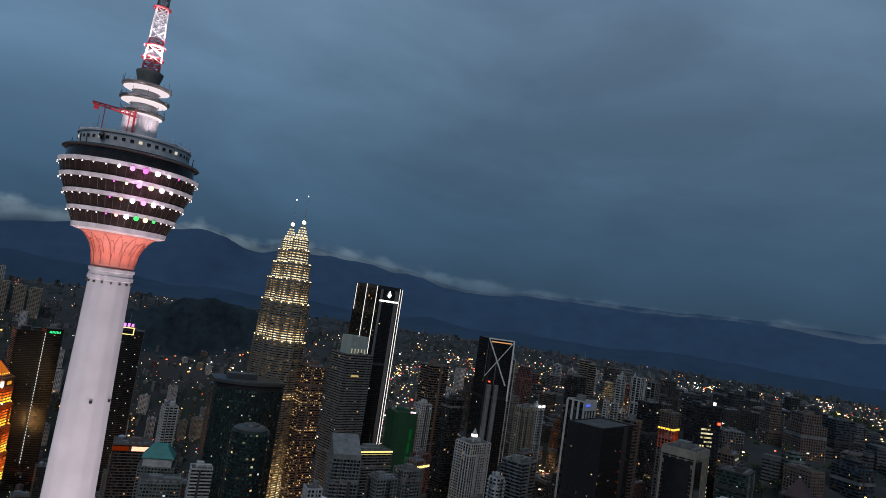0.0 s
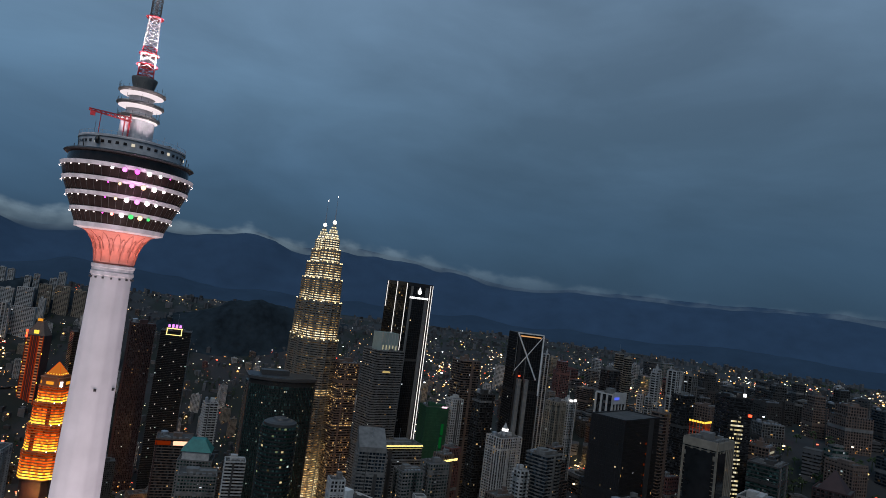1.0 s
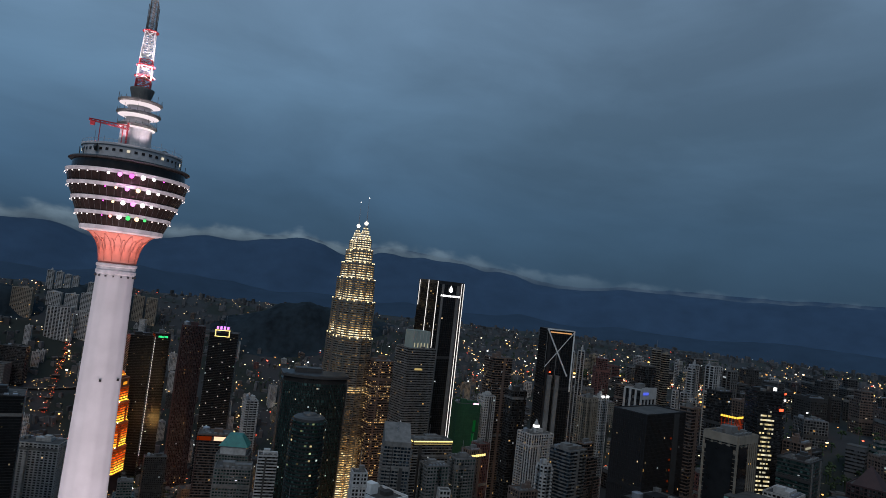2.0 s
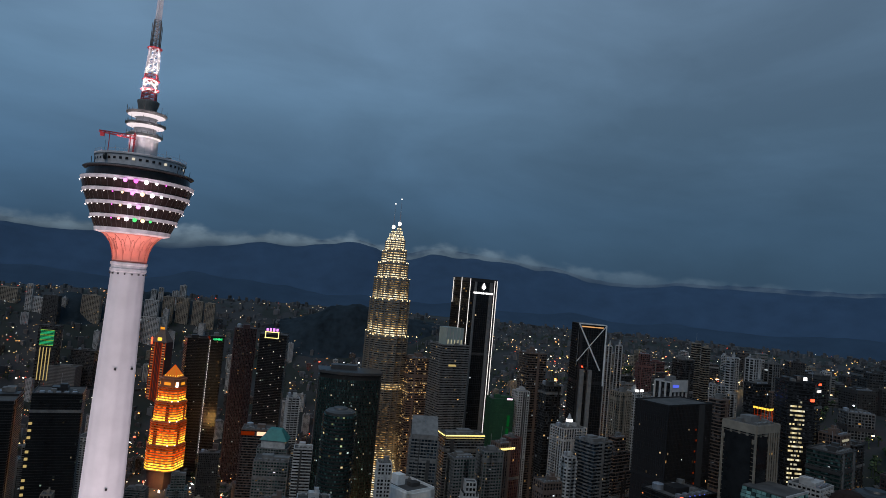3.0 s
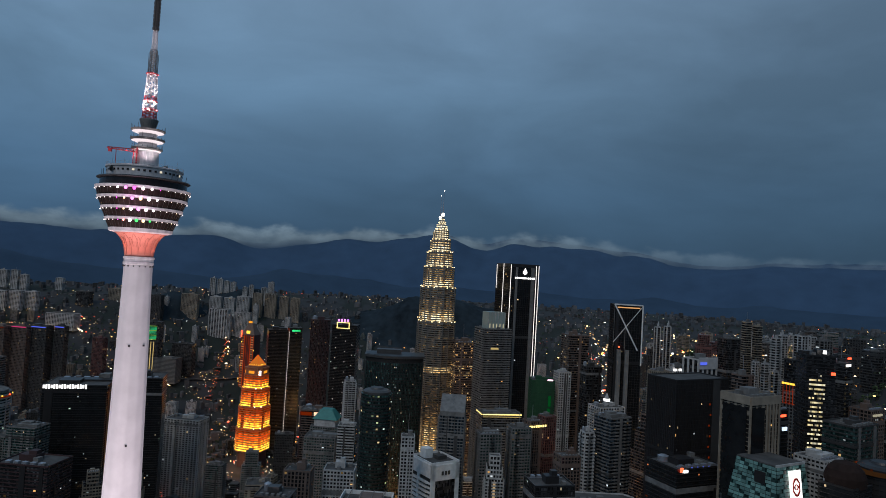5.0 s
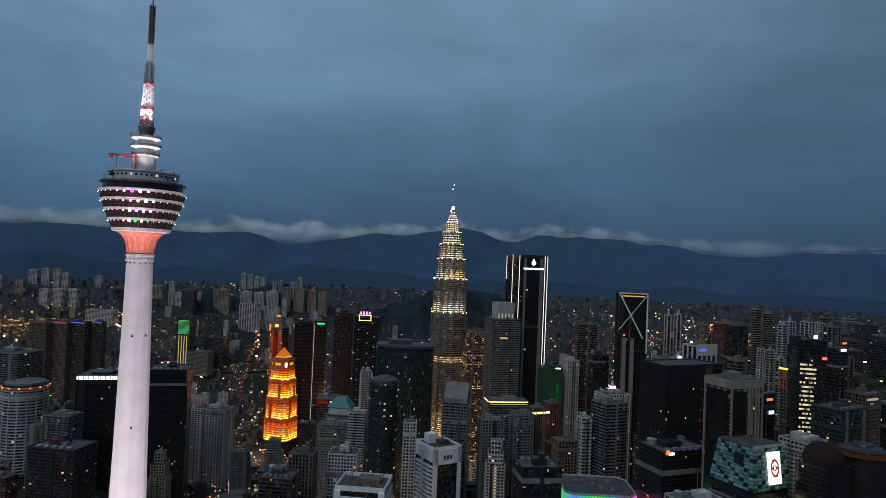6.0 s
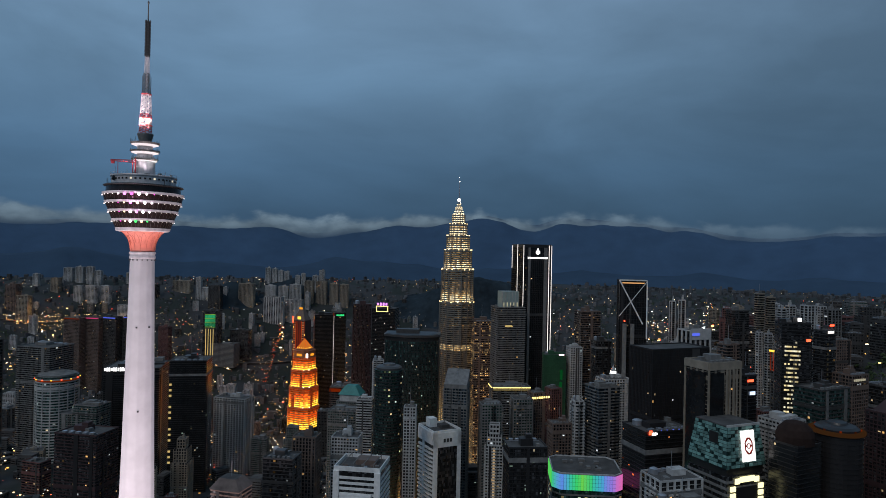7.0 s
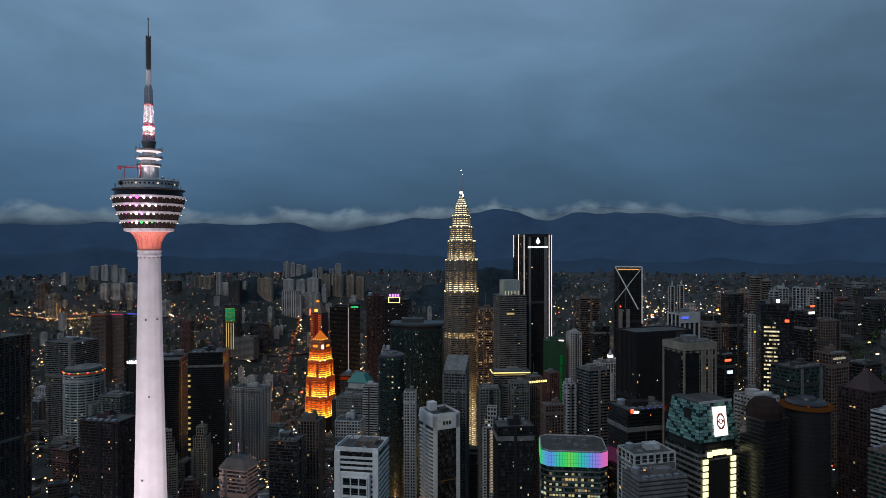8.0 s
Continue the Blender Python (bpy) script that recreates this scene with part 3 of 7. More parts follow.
    lattice("mast_section", 3.3, 2.6, 405.3, 417.2, 3.2, MASTWHITE, 0.3, "white floodlit lattice mast section")
    lattice("mast_section", 2.3, 1.9, 417.2, 430.2, 2.0, GREY, 0.17, "grey lattice mast section")
    lattice("mast_section", 1.5, 1.3, 430.2, 440.4, 2.2, MASTWHITE, 0.15, "white lattice mast section")
    for k in range(4):
        a = math.pi / 4 + k * math.pi / 2
        part("feeder_rod", Geo().bar((2.6 * math.cos(a), 2.6 * math.sin(a), 417.6), (2.6 * math.cos(a), 2.6 * math.sin(a), 428.4), 0.16), DARK, t, "dark feeder rod")
    part("mast_core", Geo().ring([(0.55, 393), (0.45, 417.2), (0.6, 417.4), (0.5, 440.4)], 8), MASTWHITE, t)
    for z, r in ((398.2, 3.95), (402.7, 3.7), (417.2, 3.2)):
        part("mast_platform", Geo().ring([(r - 0.1, z), (r, z + 0.2), (r - 0.1, z + 0.4)], 20), REDPAINT, t, "red ring platform")
    g = Geo().ring([(0.8, 440.1), (1.25, 440.4), (1.25, 461.8), (0.8, 462.4)], 12)
    for j in range(10):
        for k in range(6):
            a = math.pi * k / 3
            g.box(1.45 * math.cos(a), 1.45 * math.sin(a), 441.7 + 2.25 * j, 0.45, 0.8, 1.5, a)
    part("antenna_cylinder", g, DARK, t, "grey panelled antenna cylinder")
    part("rod", Geo().ring([(0.4, 462.2), (0.32, 473), (0.6, 473.2), (0.6, 474.1), (0.1, 474.9)], 8), GREY, t, "thin tip rod")
    # floodlights that wash the shaft, funnel, neck and mast
    def spot(x, y, z, target, power, color, size, soft=2.0):
        data = bpy.data.lights.new("floodlight", "SPOT")
        data.energy, data.color, data.spot_size, data.spot_blend, data.shadow_soft_size = power, color, radians(size), 0.7, soft
        ob = new("floodlight", data)
        ob.matrix_world = look((x, y, z), target)
        tagged(ob, "tower floodlight", "floodlight", kind="structure")
    for a in (-150, -90, -30):
        c, s = math.cos(radians(a)), math.sin(radians(a))
        spot(230 * c, 230 * s, 40, (0, 0, 305), 2.35e6, (1.0, 0.82, 0.88), 62)
    for a in (-150, -105, -60, -15, 30):
        c, s = math.cos(radians(a)), math.sin(radians(a))
        spot(13.5 * c, 13.5 * s, 318.5, (9.0 * c, 9.0 * s, 331.5), 2300, (1.0, 0.42, 0.34), 84, 0.5)
    for a in (-130, -60):
        c, s = math.cos(radians(a)), math.sin(radians(a))
        spot(16 * c, 16 * s, 368, (0, 0, 384), 9500, (1.0, 0.80, 0.9), 60, 0.5)
    for a in (-150, -90, -30):
        c, s = math.cos(radians(a)), math.sin(radians(a))
        spot(6.6 * c, 6.6 * s, 394.0, (0, 0, 411), 60000, (1.0, 0.86, 0.92), 55, 0.3)


make_tower()

# ---- twin skyscrapers ----
TWINSTEEL = material("brushed_steel_bands", (0.33, 0.295, 0.25), 0.35, 0.6, grain=0.15, scale=0.4)
# glow levels that imitate floodlight on the facade
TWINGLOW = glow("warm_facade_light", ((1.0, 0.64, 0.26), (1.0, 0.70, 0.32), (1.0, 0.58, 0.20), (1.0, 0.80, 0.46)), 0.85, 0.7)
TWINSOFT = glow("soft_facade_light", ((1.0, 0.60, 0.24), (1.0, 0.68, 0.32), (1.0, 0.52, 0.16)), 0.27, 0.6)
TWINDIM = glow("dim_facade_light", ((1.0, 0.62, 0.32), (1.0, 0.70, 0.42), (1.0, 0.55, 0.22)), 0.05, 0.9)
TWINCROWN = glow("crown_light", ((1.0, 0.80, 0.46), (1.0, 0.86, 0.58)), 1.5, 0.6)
TWINLAMP = glow("setback_lamps", ((1.0, 0.78, 0.40),), 4.0, 0.5)


def star_outline(r, turn=0.0):
    """Eight points with rounded lobes between them."""
    pts = []
    for k in range(32):
        a = turn + 2 * math.pi * k / 32
        rr = r * (1.0, 0.925, 0.965, 0.925)[k % 4]
        pts.append((rr * math.cos(a), rr * math.sin(a)))
    return pts


def make_twin(x, y, label, seed):
    zb = ground_height(x, y) - 8
    t = thing("twin_skyscraper", x, y, 0, 11, label, "skyscraper", "twin skyscrapers")
    stages = [(23.4, zb, 260.5), (21.6, 260.5, 303), (18.6, 303, 329), (15.4, 329, 348), (11.6, 348, 363.5), (8.4, 363.5, 376.5)]
    rnd = random.Random(seed)
    for i, (r, za, zt) in enumerate(stages):
        part("wall", Geo().prism(star_outline(r), za, zt), GLASS, t, "dark glazed star-plan shaft")
        bands, ribs = Geo(), Geo()
        levels = [Geo(), Geo(), Geo(), Geo()]
        n = int((zt - za) / 2.6)
        fh = (zt - za) / n
        cells = 64
        for j in range(n):
            z = za + j * fh
            bands.prism(star_outline(r + 0.55), z, z + fh * 0.55)
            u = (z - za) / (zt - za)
            # floodlight wash is put into the window glow, strongest just above each ledge
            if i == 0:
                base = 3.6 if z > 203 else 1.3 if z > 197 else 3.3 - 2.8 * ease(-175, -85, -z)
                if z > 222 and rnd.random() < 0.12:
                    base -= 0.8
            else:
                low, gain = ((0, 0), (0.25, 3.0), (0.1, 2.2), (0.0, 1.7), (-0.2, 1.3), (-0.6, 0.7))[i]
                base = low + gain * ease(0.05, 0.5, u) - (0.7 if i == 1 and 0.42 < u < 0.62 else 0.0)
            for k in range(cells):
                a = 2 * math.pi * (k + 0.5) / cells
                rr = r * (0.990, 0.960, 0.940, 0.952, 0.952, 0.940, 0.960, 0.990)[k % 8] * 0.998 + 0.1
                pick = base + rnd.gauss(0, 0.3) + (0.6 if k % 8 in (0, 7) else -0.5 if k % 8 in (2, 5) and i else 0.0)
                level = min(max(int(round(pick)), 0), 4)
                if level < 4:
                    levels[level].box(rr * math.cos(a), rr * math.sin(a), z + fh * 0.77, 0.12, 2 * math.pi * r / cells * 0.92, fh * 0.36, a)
        for k in range(16):
            a = 2 * math.pi * k / 16
            rr = (r + 0.55) * (1.0 if k % 2 == 0 else 0.965)
            ribs.bar((rr * math.cos(a), rr * math.sin(a), za), (rr * math.cos(a), rr * math.sin(a), zt), 0.4, 4)
        part("floor_band", bands, TWINSTEEL, t, "brushed steel floor bands", kind="stuff")
        part("rib", ribs, TWINSTEEL, t, "steel corner ribs", kind="stuff")
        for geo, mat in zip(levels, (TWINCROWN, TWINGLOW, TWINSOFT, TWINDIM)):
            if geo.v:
                part("lit_window", geo, mat, t, "window glowing warm in place of floodlight" if mat is not TWINDIM else "dim window", kind="stuff")
        if i < 5:
            for k in range(16):
                a = 2 * math.pi * (k + 0.5) / 16
                rr = r * 0.99
                part("setback_lamp", Geo().box(rr * math.cos(a), rr * math.sin(a), zt + 0.5, 0.9, 1.1, 1.1, a), TWINLAMP if (k + i) % 3 else TWINGLOW, t)
            part("setback_ledge", Geo().prism(star_outline(r + 1.0), zt - 1.2, zt - 0.1), TWINSTEEL, t)
    part("pinnacle", Geo().ring([(6.6, 376.5), (5.8, 379.5), (5.4, 381.5), (4.2, 383), (3.8, 386.5), (2.4, 388), (1.7, 393.5)], 16), TWINSTEEL, t, "stepped steel pinnacle")
    g = Geo()
    for z, r in ((377.1, 6.7), (379.9, 5.9), (383.3, 4.3), (385.5, 4.0), (388.9, 2.5)):
        for k in range(10):
            a = 2 * math.pi * k / 10 + z
            g.box(r * math.cos(a), r * math.sin(a), z + 0.6, 0.5, r * 0.36, 1.2, a)
    part("pinnacle_light", g, TWINCROWN, t, "bright crown lamps", kind="stuff")
    # the steel ball glows to imitate the light falling on it
    g = Geo().ring([(0.5, -2.3), (1.7, -1.7), (2.3, 0), (1.7, 1.7), (0.5, 2.3)], 14)
    g.v = [(a, b, c + 395.7) for a, b, c in g.v]
    part("ring_ball", g, BALLGLOW, t, "steel ring ball, its lit look given as glow")
    part("mast", Geo().ring([(0.7, 397.5), (0.5, 410.5), (0.3, 411.5), (0.2, 425.5)], 8), STEEL, t, "thin spire mast")
    part("beacon", Geo().ring([(0.4, 425.5), (0.6, 426), (0.4, 426.7)], 8), WHITELIGHT, t)


BALLGLOW = glow("ring_ball_glow", ((1.0, 0.93, 0.8),), 3.0, 0.0)
make_twin(216, 463, "tapering steel and glass skyscraper floodlit warm yellow", 3)
make_twin(219, 514, "second identical steel skyscraper standing behind its twin", 4)

# ---- high-rise builder ----
BOX = {}
PLACED = [(0.0, 0.0, 34.0), (219.0, 460.0, 27.0), (221.0, 511.0, 26.0)]


def block(name, label, x, y, w, d, top, rot=0.0, wall=GREY, glass=GLASS, floor=2.7, bay=2.5, band=0.35, fin=0.0, lit=0.06,
          lights=WARM, proud=0.3, plant=0.4, parapet=1.2, base=None, steps=(), seed=1, category="building", group="", roofmat=None, faces=(0, 1, 2, 3)):
    """Tower block: glazed core, floor bands, fins, lit windows, parapet and roof plant. steps: (share of height, share of width) of setbacks."""
    rnd = random.Random(seed * 7919 + int(abs(x) * 3) + int(abs(y)))
    zb = ground_height(x, y) - 6 if base is None else base
    t = thing(name, x, y, zb, rot, label, category, group)
    h = top - zb
    PLACED.append((x, y, 0.6 * math.hypot(w, d)))
    stages = [(0.0, 1.0), *steps, (1.0, 0.0)]
    bands, fins, lamps = Geo(), Geo(), Geo()
    for (u0, k0), (u1, _) in zip(stages, stages[1:]):
        sw, sd, za, zt = w * k0, d * k0, h * u0, h * u1
        part("wall", Geo().box(0, 0, (za + zt) / 2, sw, sd, zt - za), glass, t)
        n = max(int((zt - za) / floor), 1)
        fh = (zt - za) / n
        if band:
            for j in range(n):
                bands.box(0, 0, za + j * fh + fh * band / 2, sw + 2 * proud, sd + 2 * proud, fh * band)
        nx, ny = max(int(sw / bay), 1), max(int(sd / bay), 1)
        if fin:
            for k in range(nx + 1):
                px = -sw / 2 + sw * k / nx
                for sgn in (-1, 1):
                    fins.box(px, sgn * (sd / 2 + proud / 2), (za + zt) / 2, fin, proud * 1.5, zt - za)
            for k in range(ny + 1):
                py = -sd / 2 + sd * k / ny
                for sgn in (-1, 1):
                    fins.box(sgn * (sw / 2 + proud / 2), py, (za + zt) / 2, proud * 1.5, fin, zt - za)
        if lit:
            for j in range(n):
                z = za + (j + band + (1 - band) / 2) * fh
                row = rnd.random() < 0.12
                for side in faces:
                    m, half = (nx, sd / 2) if side in (0, 2) else (ny, sw / 2)
                    span = sw if side in (0, 2) else sd
                    for k in range(m):
                        if rnd.random() < (lit * 4 if row else lit * 0.8):
                            p = -span / 2 + span * (k + 0.5) / m
                            ww = span / m * rnd.uniform(0.3, 0.8)
                            hh = fh * (1 - band) * rnd.uniform(0.35, 0.8)
                            o = half + 0.06
                            if side in (0, 2):
                                lamps.box(p, -o if side == 0 else o, z, ww, 0.1, hh)
                            else:
                                lamps.box(o if side == 1 else -o, p, z, 0.1, ww, hh)
    near = math.hypot(x - VIEW_SPOT[0], y - VIEW_SPOT[1]) < 1150
    if lit and near:
        # stair cores, dark strips painted for recess shade and balconies break up the facade
        cores = Geo()
        zt = h * stages[1][0]
        for side in faces[:2] if len(faces) > 2 else faces:
            span, half = (w, d / 2) if side in (0, 2) else (d, w / 2)
            for _ in range(rnd.choice((0, 1, 1, 2))):
                p, cw = rnd.uniform(-0.4, 0.4) * span, span * rnd.uniform(0.05, 0.14)
                zc = zt * rnd.choice((1.0, 1.0, 0.9))
                if side in (0, 2):
                    cores.box(p, (-1 if side == 0 else 1) * (half + proud * 0.9), zc / 2, cw, proud * 2.4, zc)
                else:
                    cores.box((1 if side == 1 else -1) * (half + proud * 0.9), p, zc / 2, proud * 2.4, cw, zc)
        belts = Geo()
        for share in rnd.choice(((0.52,), (0.9,), (0.7,), (0.95,))):
            belts.box(0, 0, zt * share, w + 2 * proud + 0.5, d + 2 * proud + 0.5, floor * rnd.uniform(0.7, 1.3))
        part("belt_storey", belts, rnd.choice((wall, DARK, GREY, wall)), t, "plain service storey belt")
        if cores.v:
            part("core_recess_strip", cores, wall if rnd.random() < 0.5 else rnd.choice((GREY, BLACK, DARK)), t, "plain vertical strip for stair cores and for dark recess shade")
        if wall in (WHITE, GREY, BEIGE, PALE) and rnd.random() < 0.7:
            balc = Geo()
            fl = zt / max(int(zt / floor), 1)
            cols = [rnd.uniform(-0.42, 0.42) for _ in range(3)]
            bwid = rnd.uniform(2.6, 4.2)
            for j in range(1, int(zt / fl)):
                for u in cols:
                    balc.box(u * w, -d / 2 - proud - 0.5, j * fl + 0.5, bwid, 1.4, 1.0)
                    balc.box(w / 2 + proud + 0.5, u * d, j * fl + 0.5, 1.4, bwid, 1.0)
                    balc.box(-w / 2 - proud - 0.5, u * d, j * fl + 0.5, 1.4, bwid, 1.0)
            part("balcony", balc, wall, t, "stacked balconies", kind="stuff")
    if bands.v:
        part("floor_band", bands, wall, t, kind="stuff")
    if fins.v:
        part("pier", fins, wall, t, kind="stuff")
    if lamps.v:
        part("lit_window", lamps, lights, t, "lit window", kind="stuff")
    k = stages[-2][1]
    tw, td = w * k + 2 * proud, d * k + 2 * proud
    part("roof", Geo().box(0, 0, h + 0.15, tw - 0.9, td - 0.9, 0.3), roofmat or ROOF, t)
    g = Geo()
    if parapet:
        for sgn in (-1, 1):
            g.box(0, sgn * (td / 2 - 0.25), h + parapet / 2, tw, 0.5, parapet)
            g.box(sgn * (tw / 2 - 0.25), 0, h + parapet / 2, 0.5, td - 1.0, parapet)
        part("parapet", g, wall, t)
    if plant:
        ph = rnd.uniform(1.6, 2.8) + 0.014 * h
        plant *= 0.82
        px, py, form = rnd.uniform(-0.15, 0.15) * tw, rnd.uniform(-0.12, 0.12) * td, rnd.randrange(4)
        g = Geo().box(px, py, h + ph / 2 + 0.3, tw * plant, td * plant, ph)
        if form == 1:
            g.box(px + tw * plant * 0.2, py, h + ph * 1.3 + 0.3, tw * plant * 0.45, td * plant * 0.6, ph * 0.6)
        elif form == 2:
            g.box(-px, -py, h + ph * 0.3 + 0.3, tw * 0.7, td * 0.28, ph * 0.6)
        part("plant_room", g, wall if form else GREY, t)
        if form == 3:
            tank = Geo().ring([(min(tw, td) * 0.13, h + 0.3), (min(tw, td) * 0.13, h + ph * 0.9), (min(tw, td) * 0.05, h + ph * 1.1)], 12)
            tank.v = [(a - tw * 0.3, b + td * 0.25, c) for a, b, c in tank.v]
            part("water_tank", tank, STEEL, t)
        if near:
            row, side = Geo(), rnd.choice((-1, 1))
            for q in range(5):
                row.box((-0.32 + 0.16 * q) * tw, side * 0.36 * td, h + 1.2, 0.09 * tw, 0.12 * td, 1.8)
            row.bar((-0.42 * tw, side * 0.29 * td, h + 0.7), (0.42 * tw, side * 0.29 * td, h + 0.7), 0.18)
            part("cooling_unit", row, STEEL if rnd.random() < 0.5 else GREY, t, "row of rooftop cooling units", kind="stuff")
        for q in range(3 if near else 1):
            s = rnd.uniform(0.05, 0.14) * min(tw, td) + 0.4
            part("roof_unit", Geo().box(rnd.uniform(-0.4, 0.4) * tw, rnd.uniform(-0.4, 0.4) * td, h + 0.3 + s * 0.4, s, s * 1.3, s * 0.8), GREY, t)
        if rnd.random() < 0.4:
            part("aerial", Geo().bar((0, 0, h + ph), (0, 0, h + ph + 0.08 * h), 0.15), STEEL, t)
    BOX[t.name] = (w, d, h)
    return t


def round_block(name, label, x, y, r, top, wall, glass, floor=3.0, band=0.4, lit=0.06, lights=COOL, seed=1, squash=1.0, sides=40, crown=True, rot=0, capmat=None):
    rnd = random.Random(seed)
    zb = ground_height(x, y) - 6
    h = top - zb
    t = thing(name, x, y, zb, rot, label, "building")
    PLACED.append((x, y, r * 1.1))
    BOX[t.name] = (2 * r, 2 * r, h)
    part("wall", Geo().ring([(r, 0), (r, h)], sides, squash=squash), glass, t)
    n = int(h / floor)
    fh = h / n
    g, lamps = Geo(), Geo()
    for j in range(n):
        g.ring([(r + 0.4, j * fh), (r + 0.4, j * fh + band * fh)], sides, squash=squash)
        for k in range(sides):
            if rnd.random() < lit:
                a = 2 * math.pi * (k + 0.5) / sides
                rr = r * math.cos(math.pi / sides) + 0.05
                lamps.box(rr * math.cos(a), rr * squash * math.sin(a), j * fh + fh * (band + (1 - band) / 2), 0.12, 2 * math.pi * r / sides * 0.75, fh * (1 - band) * 0.8, a)
    part("floor_band", g, wall, t, kind="stuff")
    if lamps.v:
        part("lit_window", lamps, lights, t, "lit window", kind="stuff")
    if crown:
        part("roof_drum", Geo().ring([(r * 0.9, h), (r * 0.9, h + 2), (r * 0.75, h + 3.4), (r * 0.45, h + 4.2), (r * 0.4, h + 5.4), (0.2, h + 5.8)], sides, squash=squash), capmat or GREY, t, "stepped round roof cap")
    return t


def on_face(t, side, u, drop, w, h, mat, name, label="", out=0.6, thick=0.4):
    """A flat piece on one face of a block: side 0 front, 1 right, 2 back, 3 left; u along it from -0.5 to 0.5; drop: metres below the roof."""
    bw, bd, bh = BOX[t.name]
    z = bh - drop
    if side in (0, 2):
        s = -1 if side == 0 else 1
        g = Geo().box(u * bw, s * (bd / 2 + out), z, w, thick, h)
    else:
        s = 1 if side == 1 else -1
        g = Geo().box(s * (bw / 2 + out), u * bd, z, thick, w, h)
    return part(name, g, mat, t, label)


def sign_bars(t, side, u, drop, w, h, mat, count, name="sign_letter", out=0.9):
    """Lettering that cannot be read, or a name: plain upright bars of its size."""
    bw, bd, _ = BOX[t.name]
    span = bw if side in (0, 2) else bd
    for k in range(count):
        off = (k + 0.5) / count - 0.5
        on_face(t, side, u + off * w / span, drop, w / count * 0.62, h * (1.0 if k % 3 else 0.8), mat, name, out=out)
# ---- named buildings of the city centre ----
sign_tower = block("office_tower", "black glass tower with one lit edge line of office windows", -205, 474, 67.4, 60.7, 168, 8, wall=BLACK, glass=BLACKGLASS, band=0.15, lit=0.012, lights=COOL, seed=1)
edge_tower = block("office_tower", "black glass slab tower beside the telecom tower", -127, 450, 44.9, 40.3, 181, 8, wall=BLACK, glass=BLACKGLASS, band=0.1, lit=0.01, lights=COOL, seed=2)
screen_tower = block("office_tower", "office tower with green light screen and yellow vertical strips", -311, 1103, 34.0, 26.0, 183, -6, wall=DARK, glass=GLASS, band=0.3, lit=0.03, seed=3)
block("hotel", "white hotel slab with a grid of small windows", -100, 551, 48.0, 27.0, 110, -14, wall=WHITE, glass=GLASS, band=0.42, fin=1.6, bay=4.2, lit=0.02, seed=4)
block("dark_tower", "dark brown office tower with a white light line down one edge", -35, 949, 36.8, 29.4, 193, 14, wall=BLACK, glass=BLACKGLASS, band=0.2, lit=0.02, seed=5)
line_tower = block("dark_tower", "dark office slab with green and red rooftop signs", -2, 949, 23.7, 28.4, 198, 14, wall=BLACK, glass=BLACKGLASS, band=0.2, lit=0.02, seed=6)
block("dark_tower", "dark brown ribbed residential tower", 48, 916, 36.0, 34.0, 219, 4, wall=DARKRED, glass=GLASS, band=0.15, fin=0.8, lit=0.015, seed=7)
dotted_tower = block("dark_tower", "black tower dotted with white lights under a rooftop sign", 98, 865, 45.2, 40.6, 216, -8, wall=BLACK, glass=BLACKGLASS, band=0.15, lit=0.012, lights=COOL, seed=8)
block("apartment_tower", "slender white gridded apartment tower", 112, 482, 13.0, 13.0, 178, 6, wall=WHITE, glass=GLASS, band=0.3, fin=0.9, bay=4, lit=0.02, seed=9)
block("office_tower", "office tower with rows of yellow lit floors", 248, 446, 23.8, 21.3, 237, 10, wall=BROWN, glass=GLASS, band=0.5, lit=0.34, bay=2.2, lights=AMBERROW, faces=(0, 1, 3), seed=10)
crown_tower = block("office_tower", "grey banded office tower with a lit glass crown", 277, 408, 34.5, 29.3, 259, 12, wall=GREY, glass=GLASS, band=0.5, lit=0.02, seed=11)
slope_tower = block("office_tower", "grey glass tower with a sloping top and white end wall", 206, 231, 22.2, 20.0, 195, -12, wall=GREY, glass=BLUEGLASS, band=0.3, fin=0.4, lit=0.04, lights=COOL, seed=12)
rim_block = block("podium_block", "low block with a bright yellow lit roof edge", 269, 318, 42.1, 21.1, 179, 4, wall=GREY, glass=GLASS, band=0.35, lit=0.03, seed=13)
block("apartment_block", "grey apartment block with balconies and orange stair lights", 238, 222, 19.2, 15.4, 181, 6, wall=GREY, glass=TEALGLASS, band=0.35, fin=0.8, lit=0.05, seed=14)
block("apartment_block", "grey apartment block with balconies and orange stair lights", 270, 238, 18.8, 15.1, 183, 6, wall=GREY, glass=TEALGLASS, band=0.35, fin=0.8, lit=0.06, seed=15)
strip_tower = block("brown_tower", "brown ribbed office tower with a small lit name strip", 288, 258, 12.7, 12.7, 185, 22, wall=BROWN, glass=GLASS, band=0.2, fin=0.9, lit=0.01, seed=16)
block("brown_tower", "dark brown ribbed slab behind its taller twin", 312, 289, 12.6, 12.6, 183, 22, wall=RED, glass=GLASS, band=0.2, fin=0.9, lit=0.01, seed=17)
block("apartment_tower", "white residential tower with stacked balconies", 352, 368, 14.4, 12.9, 216, 10, wall=WHITE, glass=GLASS, band=0.4, fin=1.0, lit=0.05, lights=COOL, seed=18)
block("office_tower", "dark slab tower with a pale vertical edge", 380, 353, 18.6, 14.9, 226, 8, wall=DARK, glass=GLASS, band=0.2, lit=0.02, seed=19)
